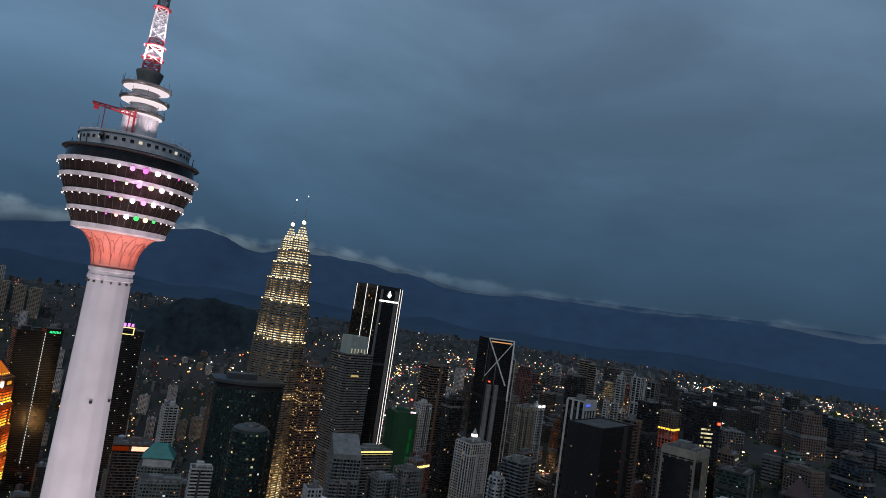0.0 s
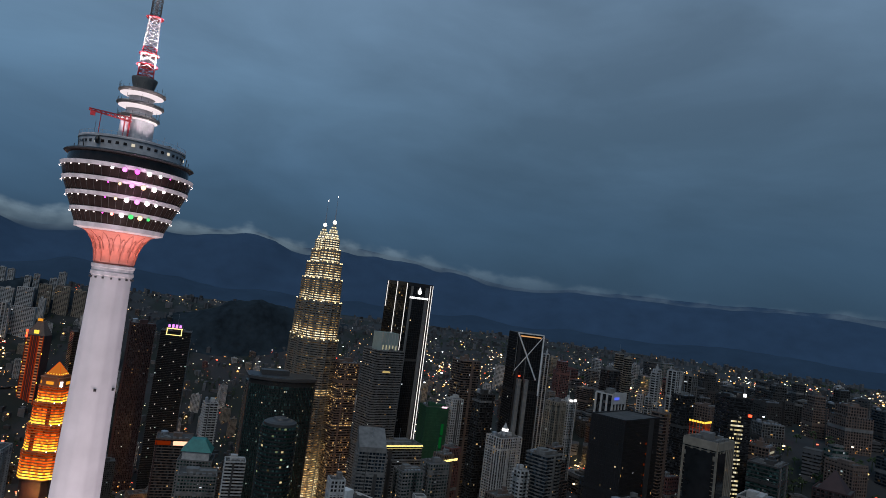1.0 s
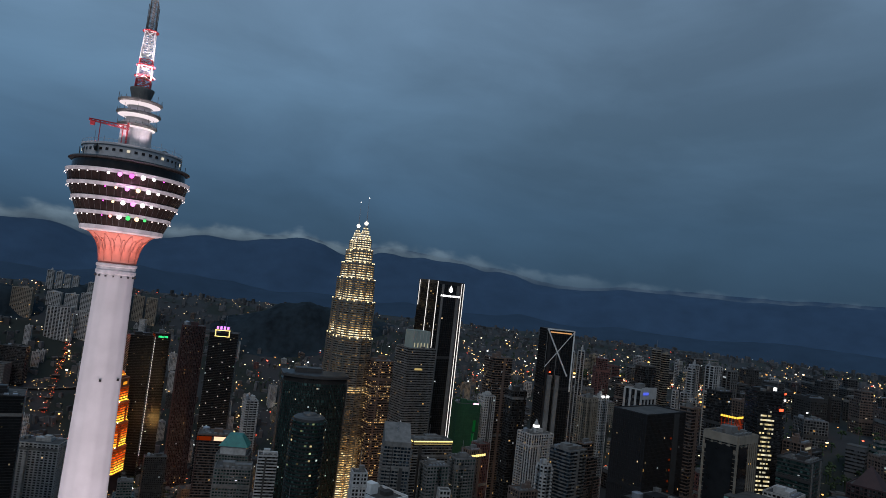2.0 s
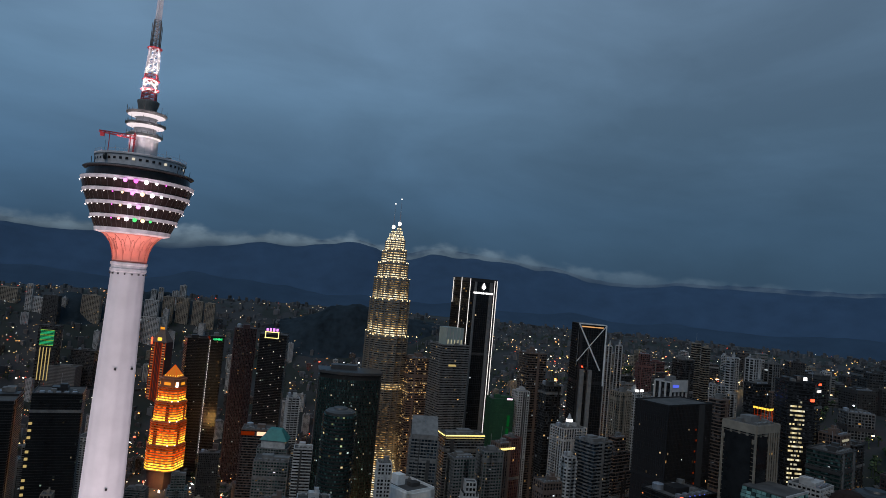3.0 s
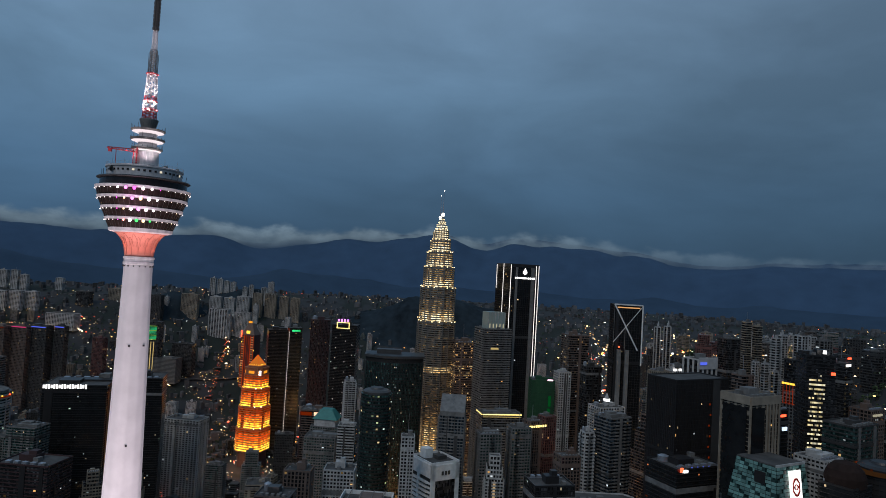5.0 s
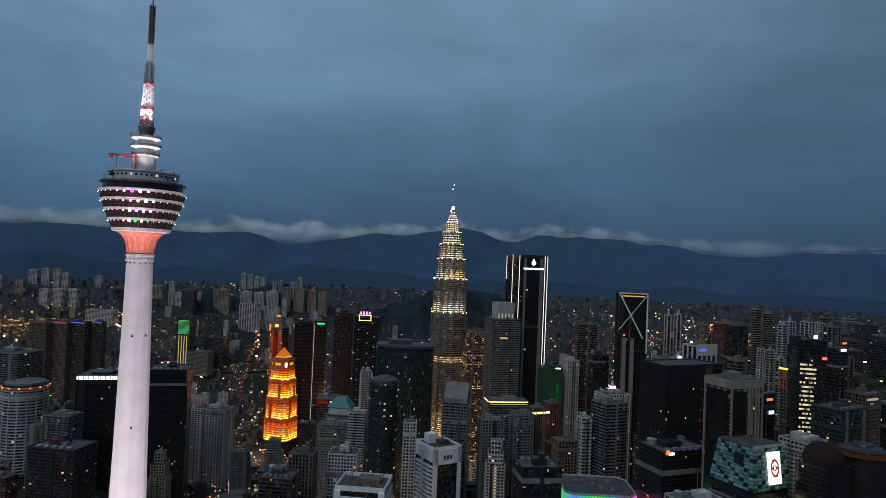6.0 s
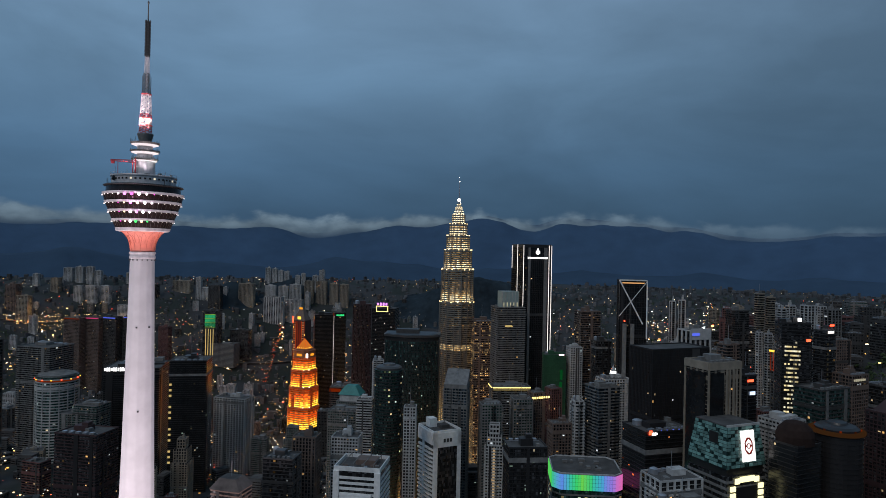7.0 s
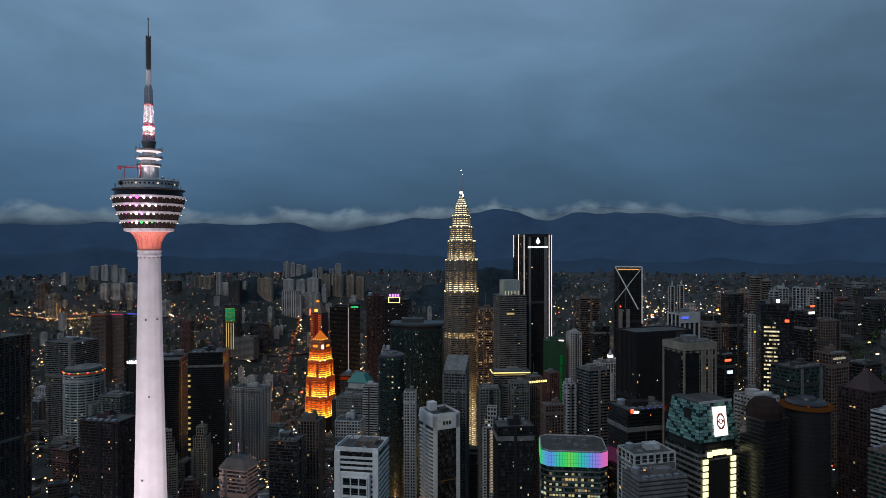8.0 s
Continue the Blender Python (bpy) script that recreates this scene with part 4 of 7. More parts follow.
lantern_block = block("hotel", "white ribbed mid-rise crowned by a lit rooftop lantern", 380, 303, 29.9, 21.0, 192, 14, wall=WHITE, glass=GLASS, band=0.12, fin=1.3, bay=3.2, lit=0.01, seed=20)
block("apartment_tower", "pale brown residential tower with vertical bays", 428, 287, 15.3, 13.8, 233, 16, wall=BEIGE, glass=GLASS, band=0.15, fin=1.4, lit=0.02, seed=21)
lamp_tower = block("apartment_tower", "white residential tower topped by bright lamps", 445, 288, 11.2, 10.1, 234, 16, wall=WHITE, glass=GLASS, band=0.2, fin=1.0, lit=0.02, seed=22)
slot_tower = block("office_tower", "white tower with tall dark vertical slots and a small blue sign", 426, 203, 22.0, 17.6, 257, 18, wall=PALE, glass=GLASS, band=0.0, fin=2.0, bay=4.5, lit=0.0, seed=23)
louvre_tower = block("office_tower", "black louvred office tower with faint red lights", 372, 122, 56.0, 28.0, 252, 20, wall=BLACK, glass=BLACK, band=0.1, fin=0.6, bay=1.7, lit=0.012, plant=0, seed=24)
block("apartment_tower", "grey apartment tower with stacked white balconies", 330, 165, 22.0, 19.9, 211, 22, wall=GREY, glass=BLUEGLASS, band=0.3, lit=0.03, seed=25)
red_sign_block = block("office_tower", "dark glass office block with a red rooftop sign", 348, 78, 41.8, 29.2, 199, 16, wall=BLACK, glass=BLACKGLASS, band=0.25, lit=0.03, lights=EMBER, seed=26)
rough_tower = block("concrete_tower", "beige concrete tower with pilasters and dark glass strips", 372, 42, 27.5, 22.0, 254, 20, wall=BEIGE, glass=GLASS, band=0.12, fin=1.5, bay=5.0, lit=0.012, seed=27)
lit_tower = block("office_tower", "dark office tower with stacked yellow lit floors", 458, 95, 20.3, 18.2, 276, -14, wall=BLACK, glass=GLASS, band=0.3, lit=0.0, seed=28)
roof_sign_tower = block("office_tower", "dark slab tower with a white rooftop sign", 497, 117, 11.2, 11.2, 268, 24, wall=DARK, glass=GLASS, band=0.2, lit=0.03, seed=29)
scaffold_block = block("apartment_block", "grey apartment block wrapped in scaffolding glowing orange in place of lamp light at its top", 478, 144, 12.7, 11.5, 238, 20, wall=GREY, glass=GLASS, band=0.3, fin=0.8, lit=0.03, seed=30)
sign_hotel = block("hotel", "broad hotel block with a lit rooftop sign", 512, 107, 19.8, 15.9, 235, 24, wall=BROWN, glass=GLASS, band=0.3, fin=0.5, lit=0.03, seed=31)
block("office_block", "white banded office block", 418, 37, 21.6, 19.4, 216, 24, wall=WHITE, glass=GLASS, band=0.5, fin=0.8, lit=0.03, seed=32)
dome_tower = block("dark_tower", "black tower with a domed penthouse", 403, -5, 21.5, 19.3, 212, 24, wall=BLACK, glass=BLACKGLASS, band=0.15, lit=0.01, seed=33)
block("tower_block", "dark gridded tower with a flat slab crown", -238, 190, 51.4, 35.9, 238, -20, wall=DARK, glass=GLASS, band=0.2, fin=1.0, bay=5, lit=0.02, seed=34)
block("apartment_tower", "grey apartment tower with thin floor slabs", -333, 485, 51.3, 41.0, 190, -14, wall=GREY, glass=GLASS, band=0.35, lit=0.02, seed=35)
block("apartment_block", "dark maroon mid-rise block with blind walls", -121, 179, 40.5, 28.4, 162, -12, wall=DARKRED, glass=GLASS, band=0.3, lit=0.02, seed=36)
block("apartment_block", "grey mid-rise block with a rounded glazed corner", -223, 391, 30.7, 24.6, 135, -12, wall=GREY, glass=TEALGLASS, band=0.3, lit=0.05, seed=37)
block("office_block", "dark office block with a pale plant deck", 68, 93, 23.0, 18.5, 169, -10, wall=DARK, glass=GLASS, band=0.2, lit=0.03, seed=38)
block("office_block", "brown ribbed office block", 80, 127, 18.3, 14.7, 175, -8, wall=BROWN, glass=GLASS, band=0.2, fin=0.9, lit=0.02, seed=39)
hip_block = block("office_block", "brown hipped office block with lit ground floor", 45, 42, 20.6, 16.5, 163, -16, wall=BROWN, glass=GLASS, band=0.4, lit=0.06, seed=40)
block("apartment_block", "white terraced apartment block with balconies", 109, 157, 22.7, 18.1, 167, -6, wall=WHITE, glass=GLASS, band=0.4, fin=0.8, lit=0.03, seed=41)
block("apartment_block", "green-grey apartment block with curved balconies", 87, 321, 30.6, 24.5, 150, -8, wall=GREY, glass=TEALGLASS, band=0.4, fin=0.7, lit=0.06, seed=42)
block("apartment_tower", "white striped apartment tower", 112, 297, 16.1, 14.5, 167, -6, wall=WHITE, glass=GLASS, band=0.45, lit=0.02, seed=43)
block("apartment_tower", "pale grey gridded apartment tower", 162, 179, 10.2, 10.2, 187, -4, wall=WHITE, glass=GLASS, band=0.35, fin=0.8, lit=0.01, seed=44)
block("office_block", "black office block with yellow lit windows", 247, 66, 26.9, 21.5, 188, 4, wall=BLACK, glass=GLASS, band=0.2, fin=0.3, lit=0.05, lights=COOL, seed=45)
block("office_tower", "grey tower with paired white window columns", 308, 163, 8.0, 8.0, 198, 8, wall=WHITE, glass=GLASS, band=0.3, fin=1.2, bay=4, lit=0.01, seed=46)
block("office_block", "brown office block with a gabled roof", 293, 167, 16.5, 14.8, 178, 8, wall=BROWN, glass=GLASS, band=0.25, fin=0.8, lit=0.02, seed=47)
block("apartment_block", "white podium block with rooftop tanks", 327, -3, 29.0, 20.3, 190, 14, wall=WHITE, glass=GLASS, band=0.08, fin=1.5, bay=4.5, lit=0.05, seed=48)
block("shed_block", "low grey metal-roofed building", 327, -20, 32.8, 19.6, 180, 14, wall=GREY, glass=DARK, band=0.6, lit=0.0, seed=49)
block("apartment_tower", "white tower with green lit edge strip", 475, -16, 12.6, 11.4, 218, 26, wall=WHITE, glass=GLASS, band=0.4, lit=0.02, seed=50)
block("hotel", "dark domed hotel block", 453, -54, 18.2, 16.4, 205, 26, wall=BROWN, glass=TEALGLASS, band=0.3, lit=0.02, seed=51)
red_roof = block("apartment_block", "dark apartment slab with a red roof light line", -530, 931, 37.3, 18.6, 179, -16, wall=BROWN, glass=GLASS, band=0.3, fin=0.8, lit=0.02, seed=52)
pink_roof = block("apartment_block", "dark apartment slab with a magenta roof light line", -493, 936, 31.1, 15.5, 180, -16, wall=BROWN, glass=GLASS, band=0.3, fin=0.8, lit=0.03, seed=53)
blue_roof = block("apartment_block", "dark apartment slab with a blue roof light line", -463, 941, 37.4, 18.7, 181, -16, wall=DARK, glass=GLASS, band=0.3, fin=0.8, lit=0.04, seed=54)
blue_roof_b = block("apartment_block", "dark apartment slab with a blue roof light line", -427, 942, 19.7, 11.8, 182, -16, wall=DARK, glass=GLASS, band=0.3, fin=0.8, lit=0.04, seed=55)
block("apartment_block", "dark maroon apartment slab behind the tower", -405, 1071, 23.6, 14.2, 148, -16, wall=RED, glass=GLASS, band=0.3, fin=0.8, lit=0.02, seed=56)
block("office_block", "grey panelled hospital-like block", -282, 1100, 59.6, 29.9, 108, -10, wall=GREY, glass=DARK, band=0.5, lit=0.0, seed=57)
block("office_block", "dark slab with two lit square outlines", -252, 1129, 44.1, 22.0, 136, -10, wall=DARK, glass=GLASS, band=0.3, lit=0.01, seed=58)
block("condominium", "pale twin-ribbed condominium tower", -207, 1253, 43.0, 21.5, 205, -8, wall=WHITE, glass=GLASS, band=0.2, fin=2.0, bay=6, lit=0.02, seed=59)
block("brown_tower", "brown apartment tower with scattered lamps", 431, 144, 12.6, 11.3, 252, 20, wall=BROWN, glass=GLASS, band=0.3, lit=0.05, seed=60)
two_sign = block("dark_tower", "dark tower with a red sign above a white-blue sign", 405, 62, 10.8, 9.7, 241, 22, wall=BLACK, glass=BLACKGLASS, band=0.2, lit=0.01, seed=61)
block("office_block", "dark broad office block with a terraced roof", 461, 62, 30.8, 21.6, 233, 24, wall=DARK, glass=TEALGLASS, band=0.3, lit=0.03, seed=62)
block("office_tower", "dark tower with rows of red-brown lit floors", 372, 388, 25.0, 20.0, 257, 10, wall=BROWN, glass=GLASS, band=0.3, lit=0.06, seed=63)
block("condominium", "pale twin slab tower on the city edge", 567, 354, 8.3, 6.6, 284, 10, wall=BEIGE, glass=GLASS, band=0.3, lit=0.0, seed=64)
block("condominium", "pale twin slab tower on the city edge", 578, 350, 7.7, 6.2, 280, 10, wall=BEIGE, glass=GLASS, band=0.3, lit=0.0, seed=65)
block("condominium", "slim white tower with pale vertical edges", 488, 417, 5.0, 5.0, 269, 10, wall=WHITE, glass=GLASS, band=0.1, fin=1.4, bay=6, lit=0.0, seed=66)
block("condominium", "slim white tower with pale vertical edges", 497, 409, 5.5, 5.5, 271, 10, wall=WHITE, glass=GLASS, band=0.1, fin=1.4, bay=6, lit=0.0, seed=67)
block("condominium", "pale ribbed condominium with sloping crown", 549, 274, 5.8, 5.8, 273, 16, wall=WHITE, glass=GLASS, band=0.2, fin=1.2, bay=4, lit=0.01, seed=68)
block("condominium", "pale ribbed condominium with sloping crown", 577, 272, 12.2, 9.8, 277, 16, wall=WHITE, glass=GLASS, band=0.2, fin=1.2, bay=4, lit=0.01, seed=69)
block("condominium", "pale ribbed condominium with sloping crown", 603, 273, 12.4, 10.0, 273, 16, wall=GREY, glass=GLASS, band=0.2, fin=1.2, bay=4, lit=0.01, seed=70)
block("condominium", "pale condominium tower clustered on the city edge", -264, 1431, 13.5, 9.4, 273, -8, wall=WHITE, glass=GLASS, floor=2.6, band=0.35, fin=0.8, bay=3.4, lit=0.04, seed=71)
block("condominium", "pale condominium tower clustered on the city edge", -245, 1427, 13.5, 9.4, 271, -8, wall=WHITE, glass=GLASS, floor=2.6, band=0.35, fin=0.8, bay=3.4, lit=0.04, seed=72)
block("condominium", "pale condominium tower clustered on the city edge", -227, 1422, 12.3, 8.6, 267, -8, wall=WHITE, glass=GLASS, floor=2.6, band=0.35, fin=0.8, bay=3.4, lit=0.04, seed=73)
block("condominium", "pale condominium tower clustered on the city edge", -210, 1418, 12.3, 8.7, 265, -8, wall=WHITE, glass=GLASS, floor=2.6, band=0.35, fin=0.8, bay=3.4, lit=0.04, seed=74)
block("condominium", "pale condominium tower clustered on the city edge", -237, 1348, 28.0, 11.1, 229, -8, wall=PALE, glass=GLASS, floor=2.6, band=0.35, fin=0.8, bay=3.4, lit=0.04, seed=75)
block("condominium", "pale condominium tower clustered on the city edge", -202, 1340, 25.4, 10.2, 228, -8, wall=PALE, glass=GLASS, floor=2.6, band=0.35, fin=0.8, bay=3.4, lit=0.04, seed=76)
block("condominium", "pale condominium tower clustered on the city edge", -168, 1333, 29.2, 11.7, 233, -8, wall=PALE, glass=GLASS, floor=2.6, band=0.35, fin=0.8, bay=3.4, lit=0.04, seed=77)
block("condominium", "pale condominium tower clustered on the city edge", -174, 1390, 11.1, 7.8, 255, -8, wall=WHITE, glass=GLASS, floor=2.6, band=0.35, fin=0.8, bay=3.4, lit=0.04, seed=78)
block("condominium", "pale condominium tower clustered on the city edge", -158, 1386, 9.8, 6.9, 261, -8, wall=WHITE, glass=GLASS, floor=2.6, band=0.35, fin=0.8, bay=3.4, lit=0.04, seed=79)
block("condominium", "pale condominium tower clustered on the city edge", -124, 1378, 13.5, 9.5, 256, -8, wall=WHITE, glass=GLASS, floor=2.6, band=0.35, fin=0.8, bay=3.4, lit=0.04, seed=80)
block("condominium", "pale condominium tower clustered on the city edge", -111, 1407, 13.8, 9.7, 270, -8, wall=WHITE, glass=GLASS, floor=2.6, band=0.35, fin=0.8, bay=3.4, lit=0.04, seed=81)
block("condominium", "pale condominium tower clustered on the city edge", -134, 1342, 22.7, 11.2, 243, -8, wall=BEIGE, glass=GLASS, floor=2.6, band=0.35, fin=0.8, bay=3.4, lit=0.04, seed=82)
block("condominium", "pale condominium tower clustered on the city edge", -102, 1347, 26.6, 13.4, 243, -8, wall=BEIGE, glass=GLASS, floor=2.6, band=0.35, fin=0.8, bay=3.4, lit=0.04, seed=83)
block("condominium", "pale condominium tower clustered on the city edge", -68, 1345, 21.7, 10.9, 237, -8, wall=BEIGE, glass=GLASS, floor=2.6, band=0.35, fin=0.8, bay=3.4, lit=0.04, seed=84)
block("condominium", "pale condominium tower clustered on the city edge", -40, 1339, 21.8, 10.9, 235, -8, wall=BEIGE, glass=GLASS, floor=2.6, band=0.35, fin=0.8, bay=3.4, lit=0.04, seed=85)
block("condominium", "pale condominium tower clustered on the city edge", -194, 1249, 27.6, 11.0, 194, -8, wall=PALE, glass=GLASS, floor=2.6, band=0.35, fin=0.8, bay=3.4, lit=0.04, seed=86)
block("condominium", "pale condominium tower clustered on the city edge", -158, 1266, 41.2, 16.4, 198, -8, wall=PALE, glass=GLASS, floor=2.6, band=0.35, fin=0.8, bay=3.4, lit=0.04, seed=87)
block("condominium", "pale condominium tower clustered on the city edge", -598, 1324, 16.0, 11.2, 256, -8, wall=WHITE, glass=GLASS, floor=2.6, band=0.35, fin=0.8, bay=3.4, lit=0.04, seed=88)
block("condominium", "pale condominium tower clustered on the city edge", -458, 1317, 46.1, 18.4, 238, -8, wall=BEIGE, glass=GLASS, floor=2.6, band=0.35, fin=0.8, bay=3.4, lit=0.04, seed=89)
block("apartment_tower", "dark apartment tower among low houses", -518, 1267, 29.9, 20.8, 230, -8, wall=DARK, glass=GLASS, floor=2.6, band=0.2, lit=0.03, seed=90)
block("condominium", "pale condominium tower clustered on the city edge", -523, 1174, 62.1, 24.8, 185, -8, wall=PALE, glass=GLASS, floor=2.6, band=0.35, fin=0.8, bay=3.4, lit=0.04, seed=91)
block("condominium", "pale condominium tower clustered on the city edge", -395, 1296, 38.5, 15.4, 222, -8, wall=PALE, glass=GLASS, floor=2.6, band=0.35, fin=0.8, bay=3.4, lit=0.04, seed=92)
block("condominium", "pale condominium tower clustered on the city edge", -737, 1290, 21.2, 14.8, 267, -8, wall=WHITE, glass=GLASS, floor=2.6, band=0.35, fin=0.8, bay=3.4, lit=0.04, seed=93)
block("condominium", "pale condominium tower clustered on the city edge", -707, 1287, 18.9, 13.2, 270, -8, wall=WHITE, glass=GLASS, floor=2.6, band=0.35, fin=0.8, bay=3.4, lit=0.04, seed=94)
block("condominium", "pale condominium tower clustered on the city edge", -680, 1284, 15.3, 10.7, 271, -8, wall=WHITE, glass=GLASS, floor=2.6, band=0.35, fin=0.8, bay=3.4, lit=0.04, seed=95)
block("condominium", "pale condominium tower clustered on the city edge", -659, 1283, 15.3, 10.7, 261, -8, wall=WHITE, glass=GLASS, floor=2.6, band=0.35, fin=0.8, bay=3.4, lit=0.04, seed=96)
block("condominium", "pale condominium tower clustered on the city edge", -778, 1220, 13.6, 9.5, 253, -8, wall=WHITE, glass=GLASS, floor=2.6, band=0.35, fin=0.8, bay=3.4, lit=0.04, seed=97)
block("condominium", "pale condominium tower clustered on the city edge", -761, 1102, 25.1, 17.6, 234, -8, wall=BROWN, glass=GLASS, floor=2.6, band=0.35, fin=0.8, bay=3.4, lit=0.04, seed=98)
block("condominium", "pale condominium tower clustered on the city edge", -724, 1208, 19.0, 13.4, 244, -8, wall=BEIGE, glass=GLASS, floor=2.6, band=0.35, fin=0.8, bay=3.4, lit=0.04, seed=99)
block("condominium", "pale condominium tower clustered on the city edge", -721, 1077, 27.5, 13.8, 210, -8, wall=BEIGE, glass=GLASS, floor=2.6, band=0.35, fin=0.8, bay=3.4, lit=0.04, seed=100)
block("condominium", "pale condominium tower clustered on the city edge", -408, 1292, 12.2, 8.5, 249, -8, wall=WHITE, glass=GLASS, floor=2.6, band=0.35, fin=0.8, bay=3.4, lit=0.04, seed=101)
block("condominium", "pale condominium tower clustered on the city edge", -286, 1294, 37.9, 15.2, 235, -8, wall=BEIGE, glass=GLASS, floor=2.6, band=0.35, fin=0.8, bay=3.4, lit=0.04, seed=102)
block("condominium", "pale condominium tower clustered on the city edge", -356, 1262, 29.6, 17.8, 230, -8, wall=DARK, glass=GLASS, floor=2.6, band=0.35, fin=0.8, bay=3.4, lit=0.04, seed=103)
block("condominium", "pale condominium tower clustered on the city edge", 520, 263, 4.9, 4.0, 249, 14, wall=WHITE, glass=GLASS, floor=2.6, band=0.35, fin=0.8, bay=3.4, lit=0.04, seed=104)
block("condominium", "pale condominium tower clustered on the city edge", 527, 258, 5.5, 4.3, 248, 14, wall=WHITE, glass=GLASS, floor=2.6, band=0.35, fin=0.8, bay=3.4, lit=0.04, seed=105)
block("condominium", "pale condominium tower clustered on the city edge", 535, 254, 5.4, 4.3, 241, 14, wall=WHITE, glass=GLASS, floor=2.6, band=0.35, fin=0.8, bay=3.4, lit=0.04, seed=106)
block("office_tower", "dark glass office tower on the city edge", 523, 317, 18.4, 14.7, 267, 12, wall=DARK, glass=GLASS, floor=2.6, band=0.2, lit=0.03, seed=107)
block("condominium", "pale condominium tower clustered on the city edge", 567, 289, 8.2, 5.8, 275, 14, wall=WHITE, glass=GLASS, floor=2.6, band=0.35, fin=0.8, bay=3.4, lit=0.04, seed=108)
block("condominium", "pale condominium tower clustered on the city edge", 586, 287, 6.7, 4.7, 275, 14, wall=WHITE, glass=GLASS, floor=2.6, band=0.35, fin=0.8, bay=3.4, lit=0.04, seed=109)
block("condominium", "pale condominium tower clustered on the city edge", 600, 288, 7.8, 5.5, 275, 14, wall=WHITE, glass=GLASS, floor=2.6, band=0.35, fin=0.8, bay=3.4, lit=0.04, seed=110)
block("office_tower", "black office tower with a pale sloping roof edge", 533, 216, 19.1, 15.3, 258, 14, wall=BLACK, glass=GLASS, floor=2.6, band=0.25, lit=0.04, seed=111)
pyramid_hotel = block("hotel", "dark maroon hotel tower under a low pyramid roof", 492, 30, 26.0, 23.3, 223, 24, wall=DARKRED, glass=GLASS, band=0.3, fin=0.5, lit=0.015, plant=0, seed=112)
block("office_tower", "dark slab with thin pale edge beside the hotel", 555, 131, 20.2, 16.2, 222, 22, wall=DARK, glass=GLASS, band=0.2, lit=0.02, seed=113)
block("condominium", "pale low slab of flats on the city edge", -657, 1185, 19.9, 9.9, 227, -12, wall=PALE, glass=GLASS, floor=2.6, band=0.35, fin=0.8, bay=3.4, lit=0.05, seed=114)
block("condominium", "pale low slab of flats on the city edge", -631, 1193, 24.8, 12.5, 229, -12, wall=PALE, glass=GLASS, floor=2.6, band=0.35, fin=0.8, bay=3.4, lit=0.05, seed=115)
block("condominium", "pale low slab of flats on the city edge", -604, 1206, 25.1, 12.5, 227, -12, wall=PALE, glass=GLASS, floor=2.6, band=0.35, fin=0.8, bay=3.4, lit=0.05, seed=116)
block("apartment_block", "low grey block with curved white roof edge", -246, 406, 32.2, 25.7, 121, -10, wall=GREY, glass=TEALGLASS, band=0.3, fin=0.7, lit=0.04, seed=117)

# ---- signs, crowns and light lines on the named buildings ----
ORANGE = glow("orange_flood", ((1.0, 0.13, 0.010), (1.0, 0.09, 0.007), (1.0, 0.18, 0.014)), 0.95, 0.45)
GOLD = glow("yellow_flood", ((1.0, 0.46, 0.03), (1.0, 0.62, 0.07)), 1.9, 0.4)
DEEP = glow("deep_orange_flood", ((0.9, 0.07, 0.008), (1.0, 0.10, 0.012)), 0.22, 0.7)
GREENLIGHT = glow("green_light", ((0.05, 1.0, 0.30),), 1.3, 0.3)
BLUELIGHT = glow("blue_light", ((0.12, 0.18, 1.0),), 0.9, 0.2)
MAGENTALIGHT = glow("magenta_light", ((1.0, 0.08, 0.3),), 0.6, 0.3)
LINELIGHT = glow("line_light", ((1.0, 0.94, 0.90),), 1.3, 0.15)
YELLOWLINE = glow("yellow_line_light", ((1.0, 0.78, 0.25),), 2.2, 0.2)
SCREENGREEN = glow("screen_green", ((0.05, 0.9, 0.35),), 0.7, 0.3)
SCREENLIME = glow("screen_lime", ((0.5, 0.9, 0.15),), 0.7, 0.3)
GREENNET = material("green_debris_net", (0.014, 0.066, 0.028), 0.9, grain=0.3, scale=0.3)
SIGNWHITE = glow("sign_white", ((1.0, 0.98, 0.98),), 2.4, 0.05)

sign_bars(sign_tower, 0, -0.15, 0.5, 46, 4.6, SIGNWHITE, 17)
for k in range(26):
    on_face(edge_tower, 0, -0.46, 22 + 7.0 * k, 3.0, 2.6, YELLOW, "edge_lamp") if k % 4 else None
for k in range(13):
    on_face(screen_tower, 0, 0.0, 8 + 2.4 * k, BOX[screen_tower.name][0] * 0.72, 0.8, SCREENGREEN if k % 4 else SCREENLIME, "light_strip", "green light strip")
for k in range(4):
    on_face(screen_tower, 0, -0.28 + 0.17 * k, 72, 1.5, 62, YELLOW, "light_strip", "yellow vertical light strip")
for k in range(44):
    on_face(line_tower, 3, -0.46, 8 + 4.6 * k, 1.2, 2.9, LINELIGHT, "line_lamp")
sign_bars(line_tower, 0, 0.0, 4.5, 16, 3.6, GREENLIGHT, 8)
on_face(line_tower, 3, 0.0, 4, 14, 5, DEEP, "sign_panel", "dim red sign panel")
for k in range(26):
    on_face(dotted_tower, 0, (-0.32, 0.06, 0.34)[k % 3], 22 + 6.2 * k, 1.0, 1.2, LINELIGHT, "dot_lamp")
on_face(dotted_tower, 0, -0.06, -5.0, 24, 1.2, YELLOWLINE, "sign_frame")
on_face(dotted_tower, 0, -0.06, 5.0, 24, 1.0, YELLOWLINE, "sign_frame")
for u in (-0.30, 0.18):
    on_face(dotted_tower, 0, u, 0.0, 1.2, 10, YELLOWLINE, "sign_frame")
